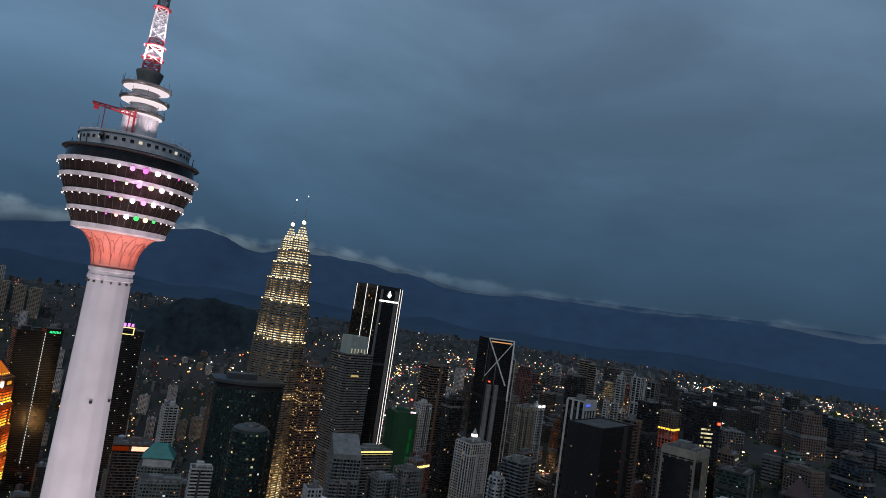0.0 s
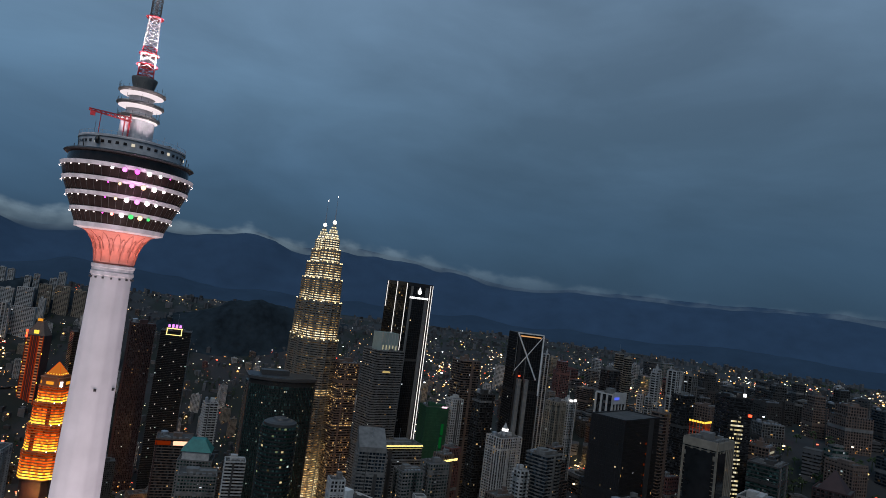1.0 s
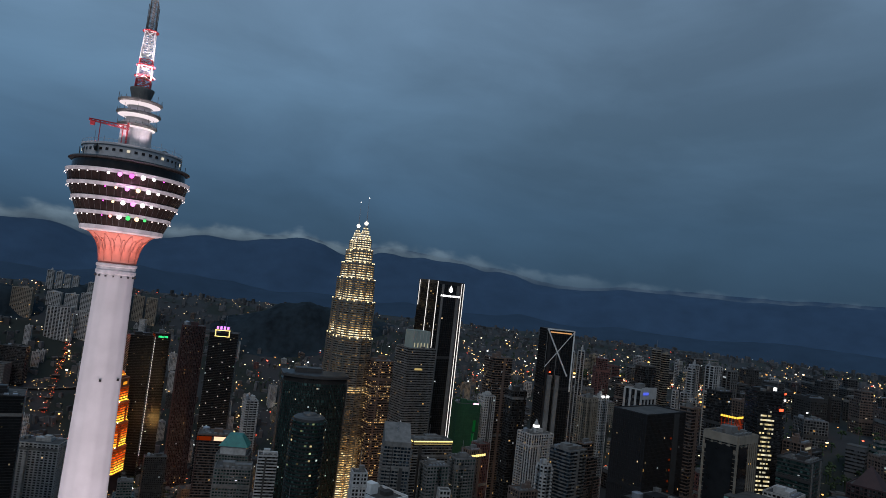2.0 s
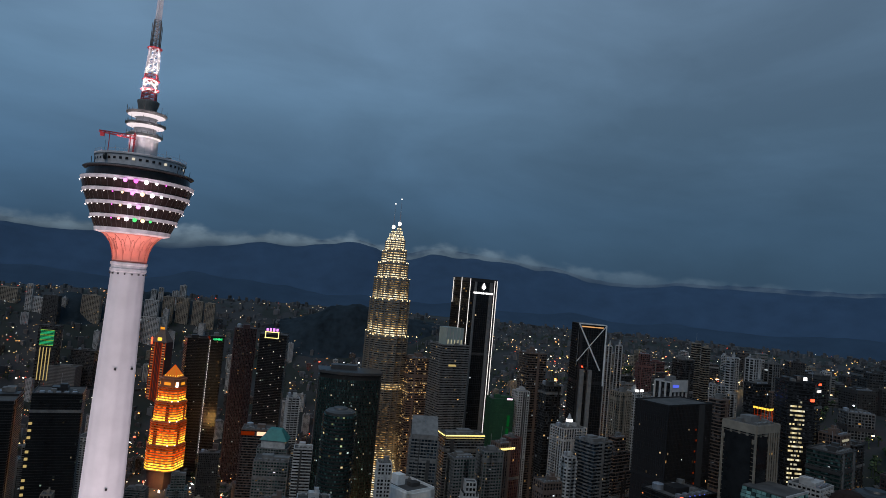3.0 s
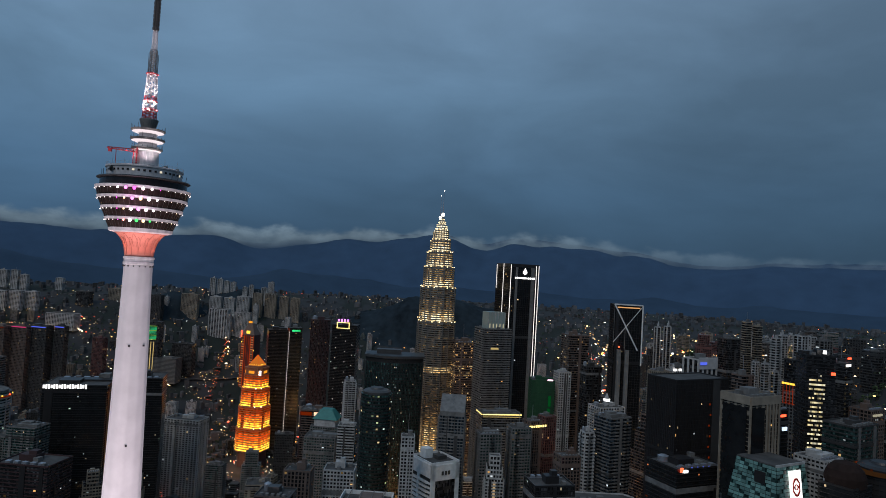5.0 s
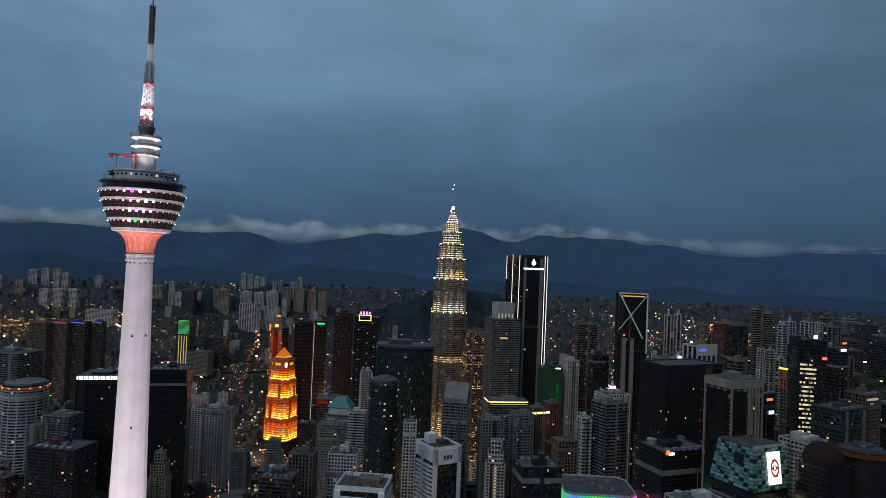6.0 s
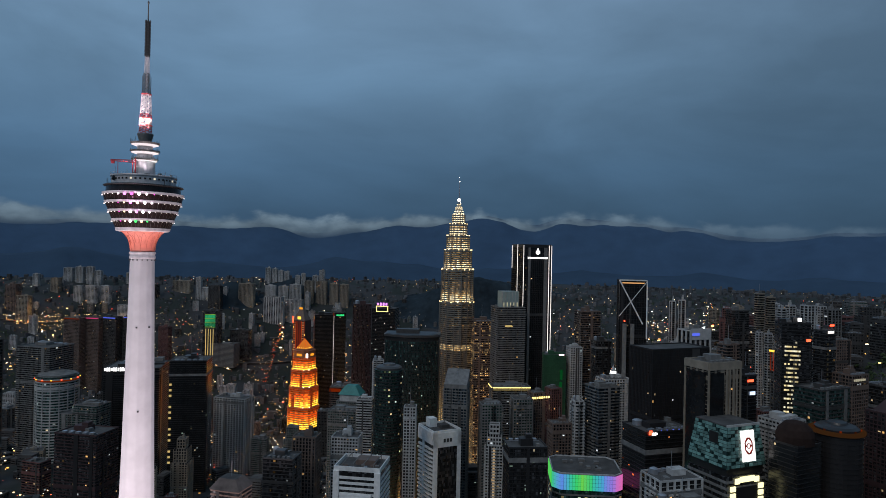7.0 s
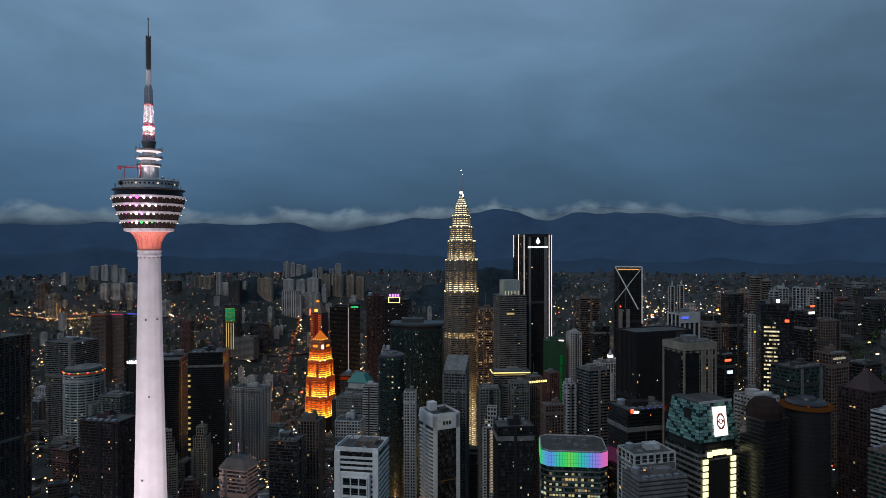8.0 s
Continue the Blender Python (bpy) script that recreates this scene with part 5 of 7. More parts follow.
sign_bars(dotted_tower, 0, -0.06, -9.0, 22, 5.5, glow("violet_sign", ((0.75, 0.25, 1.0),), 1.8, 0.1), 4)
# lit glass crown of the banded tower
bw, bd, bh = BOX[crown_tower.name]
part("crown", Geo().box(0, 0, bh + 10, bw * 0.62, bd * 0.62, 20), material("crown_glass", (0.30, 0.36, 0.33), 0.3, grain=0.1, scale=0.3), crown_tower, "pale glass crown")
for k in range(6):
    part("crown_mullion", Geo().box(-bw * 0.31 + bw * 0.62 * k / 5, -bd * 0.31 - 0.3, bh + 10, 0.6, 0.4, 20), WHITE, crown_tower)
for k in range(5):
    part("crown_lamp", Geo().box(-bw * 0.25 + bw * 0.5 * k / 4, -bd * 0.31 - 0.5, bh + 4.0, 0.9, 0.5, 5.0), glow("crown_soft", ((1.0, 0.9, 0.6),), 0.5, 0.3), crown_tower)
on_face(crown_tower, 0, -0.1, 22, 10, 2.2, YELLOW, "lit_window")
bw, bd, bh = BOX[rim_block.name]
on_face(rim_block, 0, 0.0, -0.2, bw * 1.0, 0.9, YELLOWLINE, "roof_edge_light", "bright yellow roof edge light", out=1.0)
on_face(rim_block, 0, 0.0, 2.2, bw * 0.96, 0.5, YELLOW, "roof_edge_light", out=0.8)
on_face(rim_block, 3, 0.0, -0.2, bd, 0.7, YELLOWLINE, "roof_edge_light", out=1.0)
sign_bars(strip_tower, 0, 0.0, 4, 24, 2.0, YELLOWLINE, 9)
bw, bd, bh = BOX[lantern_block.name]
part("lantern", Geo().ring([(2.6, bh), (2.6, bh + 5), (3.2, bh + 5.4), (2.4, bh + 9), (0.3, bh + 14)], 8), WHITE, lantern_block, "white rooftop lantern")
part("lantern_light", Geo().ring([(3.3, bh + 5.6), (3.3, bh + 8)], 8), SIGNWHITE, lantern_block)
for u in (-0.3, 0.35):
    bw, bd, bh = BOX[lamp_tower.name]
    part("roof_lamp", Geo().box(u * bw, -bd / 2 - 0.5, bh + 1.6, 3.8, 1.2, 2.2), SIGNWHITE, lamp_tower, "bright rooftop lamp")
on_face(slot_tower, 0, -0.28, 2.6, 8, 2.4, BLUELIGHT, "blue_sign", "small blue sign", out=1.4)
on_face(slot_tower, 0, 0.0, 2.5, BOX[slot_tower.name][0] * 1.06, 10.5, PALE, "top_band", "white top band", out=0.8)
on_face(red_sign_block, 0, -0.42, -0.5, 2.6, 3.0, REDLIGHT, "red_sign", "red rooftop sign", out=1.0)
sign_bars(red_sign_block, 0, -0.34, 0.6, 5.0, 2.0, SIGNWHITE, 4)
for k in range(4):
    on_face(red_sign_block, 0, -0.2 + 0.12 * k, -1.5, 0.7, 0.5, BLUELIGHT, "terrace_lamp")
for k in range(14):
    on_face(louvre_tower, 0, 0.12 + 0.02 * (k % 2), 18 + 8 * k, 1.0, 1.4, DEEP, "red_lamp", out=1.2)
OFFICE = glow("pale_office_light", ((1.0, 0.86, 0.5), (1.0, 0.92, 0.66), (1.0, 0.8, 0.4)), 0.6, 0.75)
rnd = random.Random(11)
bw, bd, bh = BOX[lit_tower.name]
rows = Geo()
for k in range(36):
    n = 9
    for q in range(n):
        if rnd.random() < (0.8 if k % 7 else 0.25):
            rows.box((-0.40 + 0.55 * (q + 0.5) / n) * bw, -bd / 2 - 0.55, bh - 14 - 3.3 * k, 0.55 * bw / n * 0.94, 0.3, 1.25)
part("lit_floor", rows, OFFICE, lit_tower, "yellow lit office floors", kind="stuff")
on_face(lit_tower, 0, 0.42, 12, 3, 2, REDLIGHT, "corner_lamp")
on_face(lit_tower, 0, 0.1, -3.5, 2.6, 2.6, SIGNWHITE, "roof_lamp", "bright rooftop lamp")
bw, bd, bh = BOX[rough_tower.name]
for side, wid in ((0, bw), (3, bd), (1, bd)):
    on_face(rough_tower, side, 0.0, 1.6, wid * 1.02, 5, BEIGE, "top_band", "raw concrete top storey", out=0.9)
on_face(rough_tower, 0, -0.27, 70, bw * 0.42, 128, BLACKGLASS, "glass_field", "dark glass field", out=0.9)
for k in range(5):
    on_face(rough_tower, 0, 0.02 + 0.11 * k, 66, 1.3, 124, BEIGE, "pilaster", "raw concrete pilaster", out=1.0)
on_face(rough_tower, 3, 0.0, 70, bd * 0.8, 128, BLACKGLASS, "glass_field", "dark glass field", out=0.9)
on_face(roof_sign_tower, 0, -0.1, 0.5, 7, 2.0, LINELIGHT, "roof_sign", "white rooftop sign")
on_face(roof_sign_tower, 0, 0.0, -5, 5, 1.4, REDLIGHT, "red_beacon")
for k in range(20):
    on_face(roof_sign_tower, 0, -0.42, 10 + 4 * k, 1.2, 1.6, COOL, "edge_lamp")
bw, bd, bh = BOX[scaffold_block.name]
# the bars themselves glow; lamp light is put into their colour
g = Geo()
for k in range(6):
    px = -bw / 2 + bw * k / 5
    g.box(px, -bd / 2 - 1, bh + 1, 0.3, 0.3, 18)
for z in (-7, 3, 9):
    g.box(0, -bd / 2 - 1, bh + z, bw, 0.25, 0.25)
    g.box(-bw / 2 - 1, 0, bh + z, 0.25, bd, 0.25)
for k in range(5):
    g.box(-bw / 2 - 1, -bd / 2 + bd * k / 4, bh + 1, 0.3, 0.3, 18)
part("scaffold", g, DEEP, scaffold_block, "scaffolding glowing orange in place of lamp light", kind="stuff")
for k in range(6):
    part("scaffold_lamp", Geo().box(-bw / 2 + bw * k / 5, -bd / 2 - 1.4, bh + 9, 1.6, 0.8, 1.6), GOLD, scaffold_block)
    part("scaffold_lamp", Geo().box(-bw / 2 - 1.4, -bd / 2 + bd * k / 5, bh + 9, 0.8, 1.6, 1.6), GOLD, scaffold_block)
sign_bars(sign_hotel, 0, -0.1, 3, 15, 1.9, OFFICE, 7)
DOMEBROWN = material("dark_dome_copper", (0.028, 0.017, 0.014), 0.8, grain=0.3, scale=0.4, spec=0.1)
bw, bd, bh = BOX[dome_tower.name]
part("dome", Geo().ring([(11, bh), (11, bh + 5), (9.5, bh + 9), (6, bh + 12.5), (0.3, bh + 14)], 24), DOMEBROWN, dome_tower, "brown penthouse dome")
bw, bd, bh = BOX[hip_block.name]
part("hip_roof", Geo().prism([(-bw / 2 - 1, -bd / 2 - 1), (bw / 2 + 1, -bd / 2 - 1), (bw / 2 + 1, bd / 2 + 1), (-bw / 2 - 1, bd / 2 + 1)], bh + 1.2, bh + 8, 0.55), ROOF, hip_block, "dark hipped roof")
bw, bd, bh = BOX[pyramid_hotel.name]
part("pyramid_roof", Geo().prism([(-bw * 0.4, -bd * 0.4), (bw * 0.4, -bd * 0.4), (bw * 0.4, bd * 0.4), (-bw * 0.4, bd * 0.4)], bh + 0.4, bh + 14, 0.05), DARKRED, pyramid_hotel, "dark maroon pyramid roof")
bw, bd, bh = BOX[slope_tower.name]
g = Geo()
g.v = [(-bw / 2, -bd / 2, bh), (bw / 2, -bd / 2, bh), (bw / 2, bd / 2, bh), (-bw / 2, bd / 2, bh), (-bw / 2, -bd / 2, bh + 4), (bw / 2, -bd / 2, bh + 4), (bw / 2, bd / 2, bh + 16), (-bw / 2, bd / 2, bh + 16)]
g.f = [(0, 1, 5, 4), (1, 2, 6, 5), (2, 3, 7, 6), (3, 0, 4, 7), (4, 5, 6, 7)]
part("sloping_top", g, GREY, slope_tower, "sloping grey roof screen")


for t, mat in ((red_roof, DEEP), (pink_roof, MAGENTALIGHT), (blue_roof, BLUELIGHT), (blue_roof_b, BLUELIGHT)):
    on_face(t, 0, 0.0, 1.0, BOX[t.name][0] * 0.95, 1.6, mat, "roof_light", "coloured roof light line", out=1.0)
on_face(two_sign, 0, -0.1, 3, 6, 1.6, REDLIGHT, "red_sign", "red sign")
on_face(two_sign, 0, 0.1, 12, 5, 2.4, glow("pale_blue_sign", ((0.6, 0.75, 1.0),), 1.5, 0.1), "oval_sign", "white-blue sign")


# ---- dark tower with white light lines ----
def make_line_skyscraper():
    x, y, w, d, top, rot = 310, 436, 39.0, 38.0, 334, 14
    t = block("skyscraper", "black glass skyscraper edged with white light lines", x, y, w, d, top, rot, wall=BLACK, glass=BLACKGLASS, band=0.12, fin=0.25, lit=0.012, plant=0, parapet=4, seed=91, category="skyscraper")
    h = BOX[t.name][2]
    for side, u, drop, ln in ((0, -0.49, h / 2 - 3, h), (0, 0.40, h / 2 - 3, h), (0, 0.49, h / 2 - 3, h), (3, 0.44, 12, 30), (3, -0.05, 60, 128)):
        on_face(t, side, u, drop, 0.55, ln, LINELIGHT, "light_line", "white vertical light line", out=0.7)
    emblem = Geo().ring([(0.3, -4), (2.6, -2.2), (2.9, -0.6), (1.6, 1.4), (0.2, 4.4)], 10, squash=0.25)
    part("crown_emblem", emblem, SIGNWHITE, t, "white drop-shaped emblem").location = (0, -d / 2 - 1.0, h - 5)
    sign_bars(t, 0, 0.0, 13.0, 28, 2.2, SIGNWHITE, 11)
    return t


make_line_skyscraper()


# ---- crystalline braced tower ----
def make_braced_tower():
    x, y, w, d, top, rot = 405, 322, 29.5, 26.0, 299, -12
    t = block("skyscraper", "dark faceted glass tower with white diagonal braces at its top", x, y, w, d, top, rot, wall=BLACK, glass=BLACKGLASS, band=0.1, fin=0.2, lit=0.01, plant=0, parapet=0, seed=92, category="skyscraper")
    bw, bd, h = BOX[t.name]
    f = -bd / 2 - 0.5
    for a, b, r in (((-bw / 2, h), (bw / 2, h), 0.9), ((-bw / 2, h), (bw * 0.36, h - 48), 0.95), ((bw / 2, h - 1), (-bw / 2, h - 40), 0.5),
                    ((bw / 2, h), (bw / 2, h - 64), 0.9), ((-bw / 2, h), (-bw / 2, h - 44), 0.3), ((-bw * 0.1, h - 20), (-bw * 0.1, h - 48), 0.4)):
        part("brace", Geo().bar((a[0], f, a[1]), (b[0], f, b[1]), r, 4), CLEANWHITE if r > 0.45 else GREY, t, "pale steel brace")
    part("top_light", Geo().box(0, f - 0.3, h - 3, bw * 0.8, 0.4, 1.2), glow("amber_line", ((1.0, 0.5, 0.2),), 0.7, 0.1), t, "amber line light")
    for dx in (-0.30, -0.02):
        part("core_wall", Geo().box(dx * bw, f - 2.0, (h - 48) / 2, 4.2, 4.0, h - 48), GREY, t, "pale grey concrete core")
    part("red_beacon", Geo().box(-bw * 0.3, f - 2, h - 45, 1.4, 1.4, 1.4), REDLIGHT, t)
    return t


make_braced_tower()


# ---- orange floodlit towers ----
# glowing strips stand in for floodlight on the stone floors
AMBERFLOOD = glow("amber_flood", ((1.0, 0.30, 0.02), (1.0, 0.38, 0.03), (1.0, 0.22, 0.015)), 1.25, 0.5)
REDFLOOD = glow("red_flood", ((1.0, 0.09, 0.008), (1.0, 0.12, 0.01)), 0.26, 0.6)
FLOODSTONE = material("flood_stone", (0.30, 0.12, 0.06), 0.7, grain=0.2, scale=0.25)


def chamfered(r, cut=0.36):
    """Square plan with cut corners; r: half its width."""
    c = r * (1 - cut)
    return [(-c, -r), (c, -r), (r, -c), (r, c), (c, r), (-c, r), (-r, c), (-r, -c)]


def make_orange_tower():
    x, y = -60, 882
    zb = -36
    t = thing("office_tower", x, y, zb, -24, "stepped tower floodlit bright orange and yellow under a pyramid roof", "building")
    t.scale = (0.63, 0.63, 0.88)
    PLACED.append((x, y, 50))
    part("plinth", Geo().prism(chamfered(35), -40, 18), DARKRED, t, "dim red stone plinth")
    tiers = [(40.5, 18, 65), (37.5, 65, 109), (33.5, 109, 146), (29.0, 146, 174)]
    for i, (r, za, zt) in enumerate(tiers):
        part("wall", Geo().prism(chamfered(r), za, zt), BROWN, t)
        bands, hot, amber, orange, red, dim = (Geo() for _ in range(6))
        n = int((zt - za) / 4.4)
        fh = (zt - za) / n
        out = chamfered(r + 0.25)
        for j in range(n):
            bands.prism(chamfered(r + 1.1), za + j * fh, za + j * fh + fh * 0.34)
            v = (j + 0.5) / n
            for k in range(8):
                (ax, ay), (bx, by) = out[k], out[(k + 1) % 8]
                ln, turn = math.hypot(bx - ax, by - ay), math.atan2(by - ay, bx - ax)
                wide = k % 2 == 0
                m = 9 if wide else 4
                for q in range(m):
                    u = (q + 0.5) / m
                    # floodlight pools painted as glow: brightest low and over each lamp, bays dim
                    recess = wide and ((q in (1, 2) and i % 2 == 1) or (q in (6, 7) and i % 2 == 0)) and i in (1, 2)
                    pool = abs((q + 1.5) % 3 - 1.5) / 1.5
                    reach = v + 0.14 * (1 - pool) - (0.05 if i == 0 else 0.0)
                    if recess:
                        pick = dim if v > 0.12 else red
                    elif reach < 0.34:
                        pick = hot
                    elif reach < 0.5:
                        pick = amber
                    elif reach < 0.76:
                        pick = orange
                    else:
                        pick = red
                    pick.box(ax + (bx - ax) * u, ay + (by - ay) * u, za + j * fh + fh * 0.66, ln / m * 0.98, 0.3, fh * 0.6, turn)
        part("floor_band", bands, FLOODSTONE, t, kind="stuff")
        for name, geo, mat, label in (("bright_floor", hot, GOLD, "floor strip glowing yellow in place of floodlight"), ("amber_floor", amber, AMBERFLOOD, "floor strip glowing amber in place of floodlight"), ("lit_floor", orange, ORANGE, "floor strip glowing orange in place of floodlight"),
                                      ("red_floor", red, REDFLOOD, "floor strip glowing red where the floodlight fades"), ("dim_floor", dim, DEEP, "floor strip glowing dimly for a shaded bay")):
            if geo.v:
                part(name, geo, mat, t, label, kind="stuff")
        part("ledge", Geo().prism(chamfered(r + 1.4), zt - 1.2, zt + 0.2), FLOODSTONE, t, "stone ledge")
        for px, py in chamfered(r - 2.5):
            part("ledge_lamp", Geo().ring([(0.8, zt + 0.3), (1.5, zt + 1.2), (1.2, zt + 2.4)], 8), SIGNWHITE if (px > 0) == (py < 0) else GOLD, t).location = (px, py, 0)
    drum = part("drum", Geo().prism(chamfered(28.0), 174, 187), FLOODSTONE, t, "orange stone attic drum")
    for k in range(8):
        (ax, ay), (bx, by) = chamfered(28.3)[k], chamfered(28.3)[(k + 1) % 8]
        ln, turn = math.hypot(bx - ax, by - ay), math.atan2(by - ay, bx - ax)
        part("attic_window", Geo().box((ax + bx) / 2, (ay + by) / 2, 179.5, ln * 0.5, 0.4, 5.5, turn), AMBERFLOOD, drum, "arched amber lit window")
    part("cornice", Geo().prism(chamfered(29.5), 187, 189), FLOODSTONE, t)
    part("upper_drum", Geo().prism(chamfered(23), 189, 192), FLOODSTONE, t)
    # the roof itself glows, its floodlight put into the colour
    part("roof_pyramid", Geo().ring([(25, 192), (24, 193), (0.5, 213)], 4, turn=math.pi / 4), glow("roof_orange", ((1.0, 0.27, 0.035),), 0.62, 0.3), t, "pyramid roof glowing orange in place of floodlight")
    for k in range(4):
        a = math.pi / 4 + math.pi * k / 2
        part("roof_rib", Geo().bar((24.6 * math.cos(a), 24.6 * math.sin(a), 193), (0.6 * math.cos(a), 0.6 * math.sin(a), 213.4), 0.45), ORANGE, t, "golden roof rib light")
        for q in range(5):
            b = a + math.pi / 2
            u = (q + 0.5) / 5
            part("eave_lamp", Geo().box(24.5 * (math.cos(a) * (1 - u) + math.cos(b) * u), 24.5 * (math.sin(a) * (1 - u) + math.sin(b) * u), 194, 1.5, 1.5, 1.5, a), GOLD, t)
    part("white_sign", Geo().box(24, -22, 178, 5, 5, 10), SIGNWHITE, t, "white sign panel")
    x, y = -114, 1140
    t = thing("office_tower", x, y, -70, -20, "slim gabled tower outlined in orange lights", "building")
    t.scale = (0.72, 0.72, 1.03)
    PLACED.append((x, y, 26))
    part("wall", Geo().box(0, 0, 112, 44, 40, 224), DARKRED, t)
    part("gable", Geo().prism([(-22, -20), (22, -20), (22, 20), (-22, 20)], 224, 248, 0.32), BROWN, t, "brown gabled top")
    # pilasters glow on their own; the orange light is in their colour
    g, ribs = Geo(), Geo()
    for px in (-20, -10.5, 10.5, 20):
        ribs.box(px, -20.4, 112, 1.5, 0.9, 222)
    for px in (-15.2, 15.2):
        for j in range(42):
            g.box(px, -20.3, 10 + 5.1 * j, 8.0, 0.5, 2.2)
    for px in range(-8, 9, 4):
        ribs.box(px, -20.3, 112, 0.9, 0.6, 222)
    part("pilaster", ribs, DEEP, t, "pilasters glowing orange in place of floodlight", kind="stuff")
    part("lit_window", g, glow("peach_window", ((1.0, 0.32, 0.12), (1.0, 0.42, 0.2)), 0.3, 0.6), t, "peach lit window bays", kind="stuff")
    glare = Geo()
    for j in range(9):
        glare.box((-22.2, -19.0, 22.0)[j % 3], -20.6, 226 - 17 * j, 1.6, 1.0, 2.6)
    part("facade_lamp", glare, GOLD, t, "yellow facade lamps", kind="stuff")
    part("roof_lamp", Geo().box(0, -8, 251, 11, 4, 4.4), AMBERFLOOD, t, "orange lit roof sign")
    part("clock_lamp", Geo().box(0, -18, 229, 12, 1, 8), GOLD, t)
    part("corner_light", Geo().box(-21, -20.6, 226, 4, 1, 14), REDLIGHT, t, "red corner light")


PLACED += [(-62, 800, 62.0), (-40, 700, 45.0)]
make_orange_tower()
# unseen lamps added in front of the tower to light its stone bands
for dx, dy, z, power in ((-30, -44, 10, 4000), (12, -48, 10, 4000), (-30, -42, 50, 26000), (6, -44, 50, 26000), (-8, -40, 98, 18000)):
    data = bpy.data.lights.new("facade_fill_lamp", "POINT")
    data.energy, data.color, data.shadow_soft_size = power, (1.0, 0.24, 0.025), 0.3
    lamp = new("facade_fill_lamp", data)
    lamp.location = (-60 + dx, 882 + dy, z)
    tagged(lamp, "added orange lamp standing in for ledge floodlights", "floodlight", kind="structure")


# ---- block with a colour-changing light band ----
def make_light_band_block():
    x, y, top = 297, 93, 165
    zb = ground_height(x, y) - 6
    h = top - zb
    t = thing("office_block", x, y, zb, -6, "glass office block crowned by a rainbow light-panel band", "building")
    t.scale = (0.969, 0.969, 1.0)
    PLACED.append((x, y, 32))
    w, d, c = 26.0, 22.0, 6.0
    out = [(-w + c, -d), (w - c, -d), (w, -d + c), (w, d - c), (w - c, d), (-w + c, d), (-w, d - c), (-w, -d + c)]
    part("wall", Geo().prism(out, 0, h - 12), TEALGLASS, t)
    bands, lit = Geo(), Geo()
    rnd = random.Random(4)
    big = [(p * 1.015, q * 1.018) for p, q in out]
    n = int((h - 12) / 4.0)
    fh = (h - 12) / n
    for j in range(n):
        bands.prism(big, j * fh, j * fh + fh * 0.28)
        for k in range(8):
            (ax, ay), (bx, by) = out[k], out[(k + 1) % 8]
            ln = math.hypot(bx - ax, by - ay)
            m = max(int(ln / 2.4), 1)
            turn = math.atan2(by - ay, bx - ax)
            for q in range(m):
                p = 0.55 if j < n - 2 and k in (0, 7) else 0.2
                if rnd.random() < p and j < n - 1:
                    u = (q + 0.5) / m
                    lit.box((ax + (bx - ax) * u) * 1.004, (ay + (by - ay) * u) * 1.004, j * fh + fh * 0.62, ln / m * 0.8, 0.15, fh * rnd.uniform(0.3, 0.55), turn)
    part("floor_band", bands, GREY, t, kind="stuff")
    part("lit_window", lit, glow("office_yellow", ((1.0, 0.80, 0.36), (0.95, 0.9, 0.5), (1.0, 0.66, 0.28), (0.8, 0.95, 0.7)), 0.32, 0.85), t, "yellow lit window", kind="stuff")
    stops = [(0.10, 0.70, 0.12), (0.04, 0.66, 0.14), (0.10, 0.40, 0.72), (0.12, 0.30, 0.84), (0.05, 0.56, 0.50), (0.05, 0.70, 0.18), (0.16, 0.72, 0.10),
             (0.05, 0.66, 0.22), (0.05, 0.52, 0.52), (0.10, 0.34, 0.82), (0.30, 0.22, 0.80), (0.62, 0.18, 0.62), (0.80, 0.16, 0.50)]
    shades = []
    for k in range(37):
        u, q = divmod(k / 3, 1)
        a, b = stops[int(u)], stops[min(int(u) + 1, 12)]
        shades.append(glow("light_panel_glass", (tuple(p * (1 - q) + r * q for p, r in zip(a, b)),), 0.95, 0.3))
    big = [(p * 1.02, q * 1.024) for p, q in out]
    part("band_core", Geo().prism(out, h - 12, h - 0.5), DARK, t)
    order = [6, 7, 0, 1, 2]
    cells, total = [], 0.0
    for k in order:
        (ax, ay), (bx, by) = big[k], big[(k + 1) % 8]
        ln = math.hypot(bx - ax, by - ay)
        m = max(int(ln / 2.1), 2)
        for q in range(m):
            cells.append((ax + (bx - ax) * (q + 0.5) / m, ay + (by - ay) * (q + 0.5) / m, ln / m, math.atan2(by - ay, bx - ax)))
    for i, (px, py, ln, turn) in enumerate(cells):
        shade = shades[min(max(int((i / len(cells) - 0.20) / 0.52 * 37), 0), 36)]
        for row in range(4):
            part("light_panel", Geo().box(px, py, h - 10.55 + 2.85 * row, ln * 0.9, 0.4, 2.6, turn), shade, t)
    part("roof", Geo().prism([(p * 0.93, q * 0.93) for p, q in out], h - 0.6, h - 0.2), ROOF, t)
    rim = Geo()
    for k in range(8):
        (ax, ay), (bx, by) = out[k], out[(k + 1) % 8]
        rim.bar((ax, ay, h), (bx, by, h), 0.6)
    part("parapet", rim, WHITE, t, "pale roof rim")
    for q in range(9):
        part("roof_unit", Geo().box(rnd.uniform(-16, 16), rnd.uniform(-12, 12), h + 0.8, rnd.uniform(1.5, 5), rnd.uniform(1.5, 4), 1.8), GREY, t)


make_light_band_block()


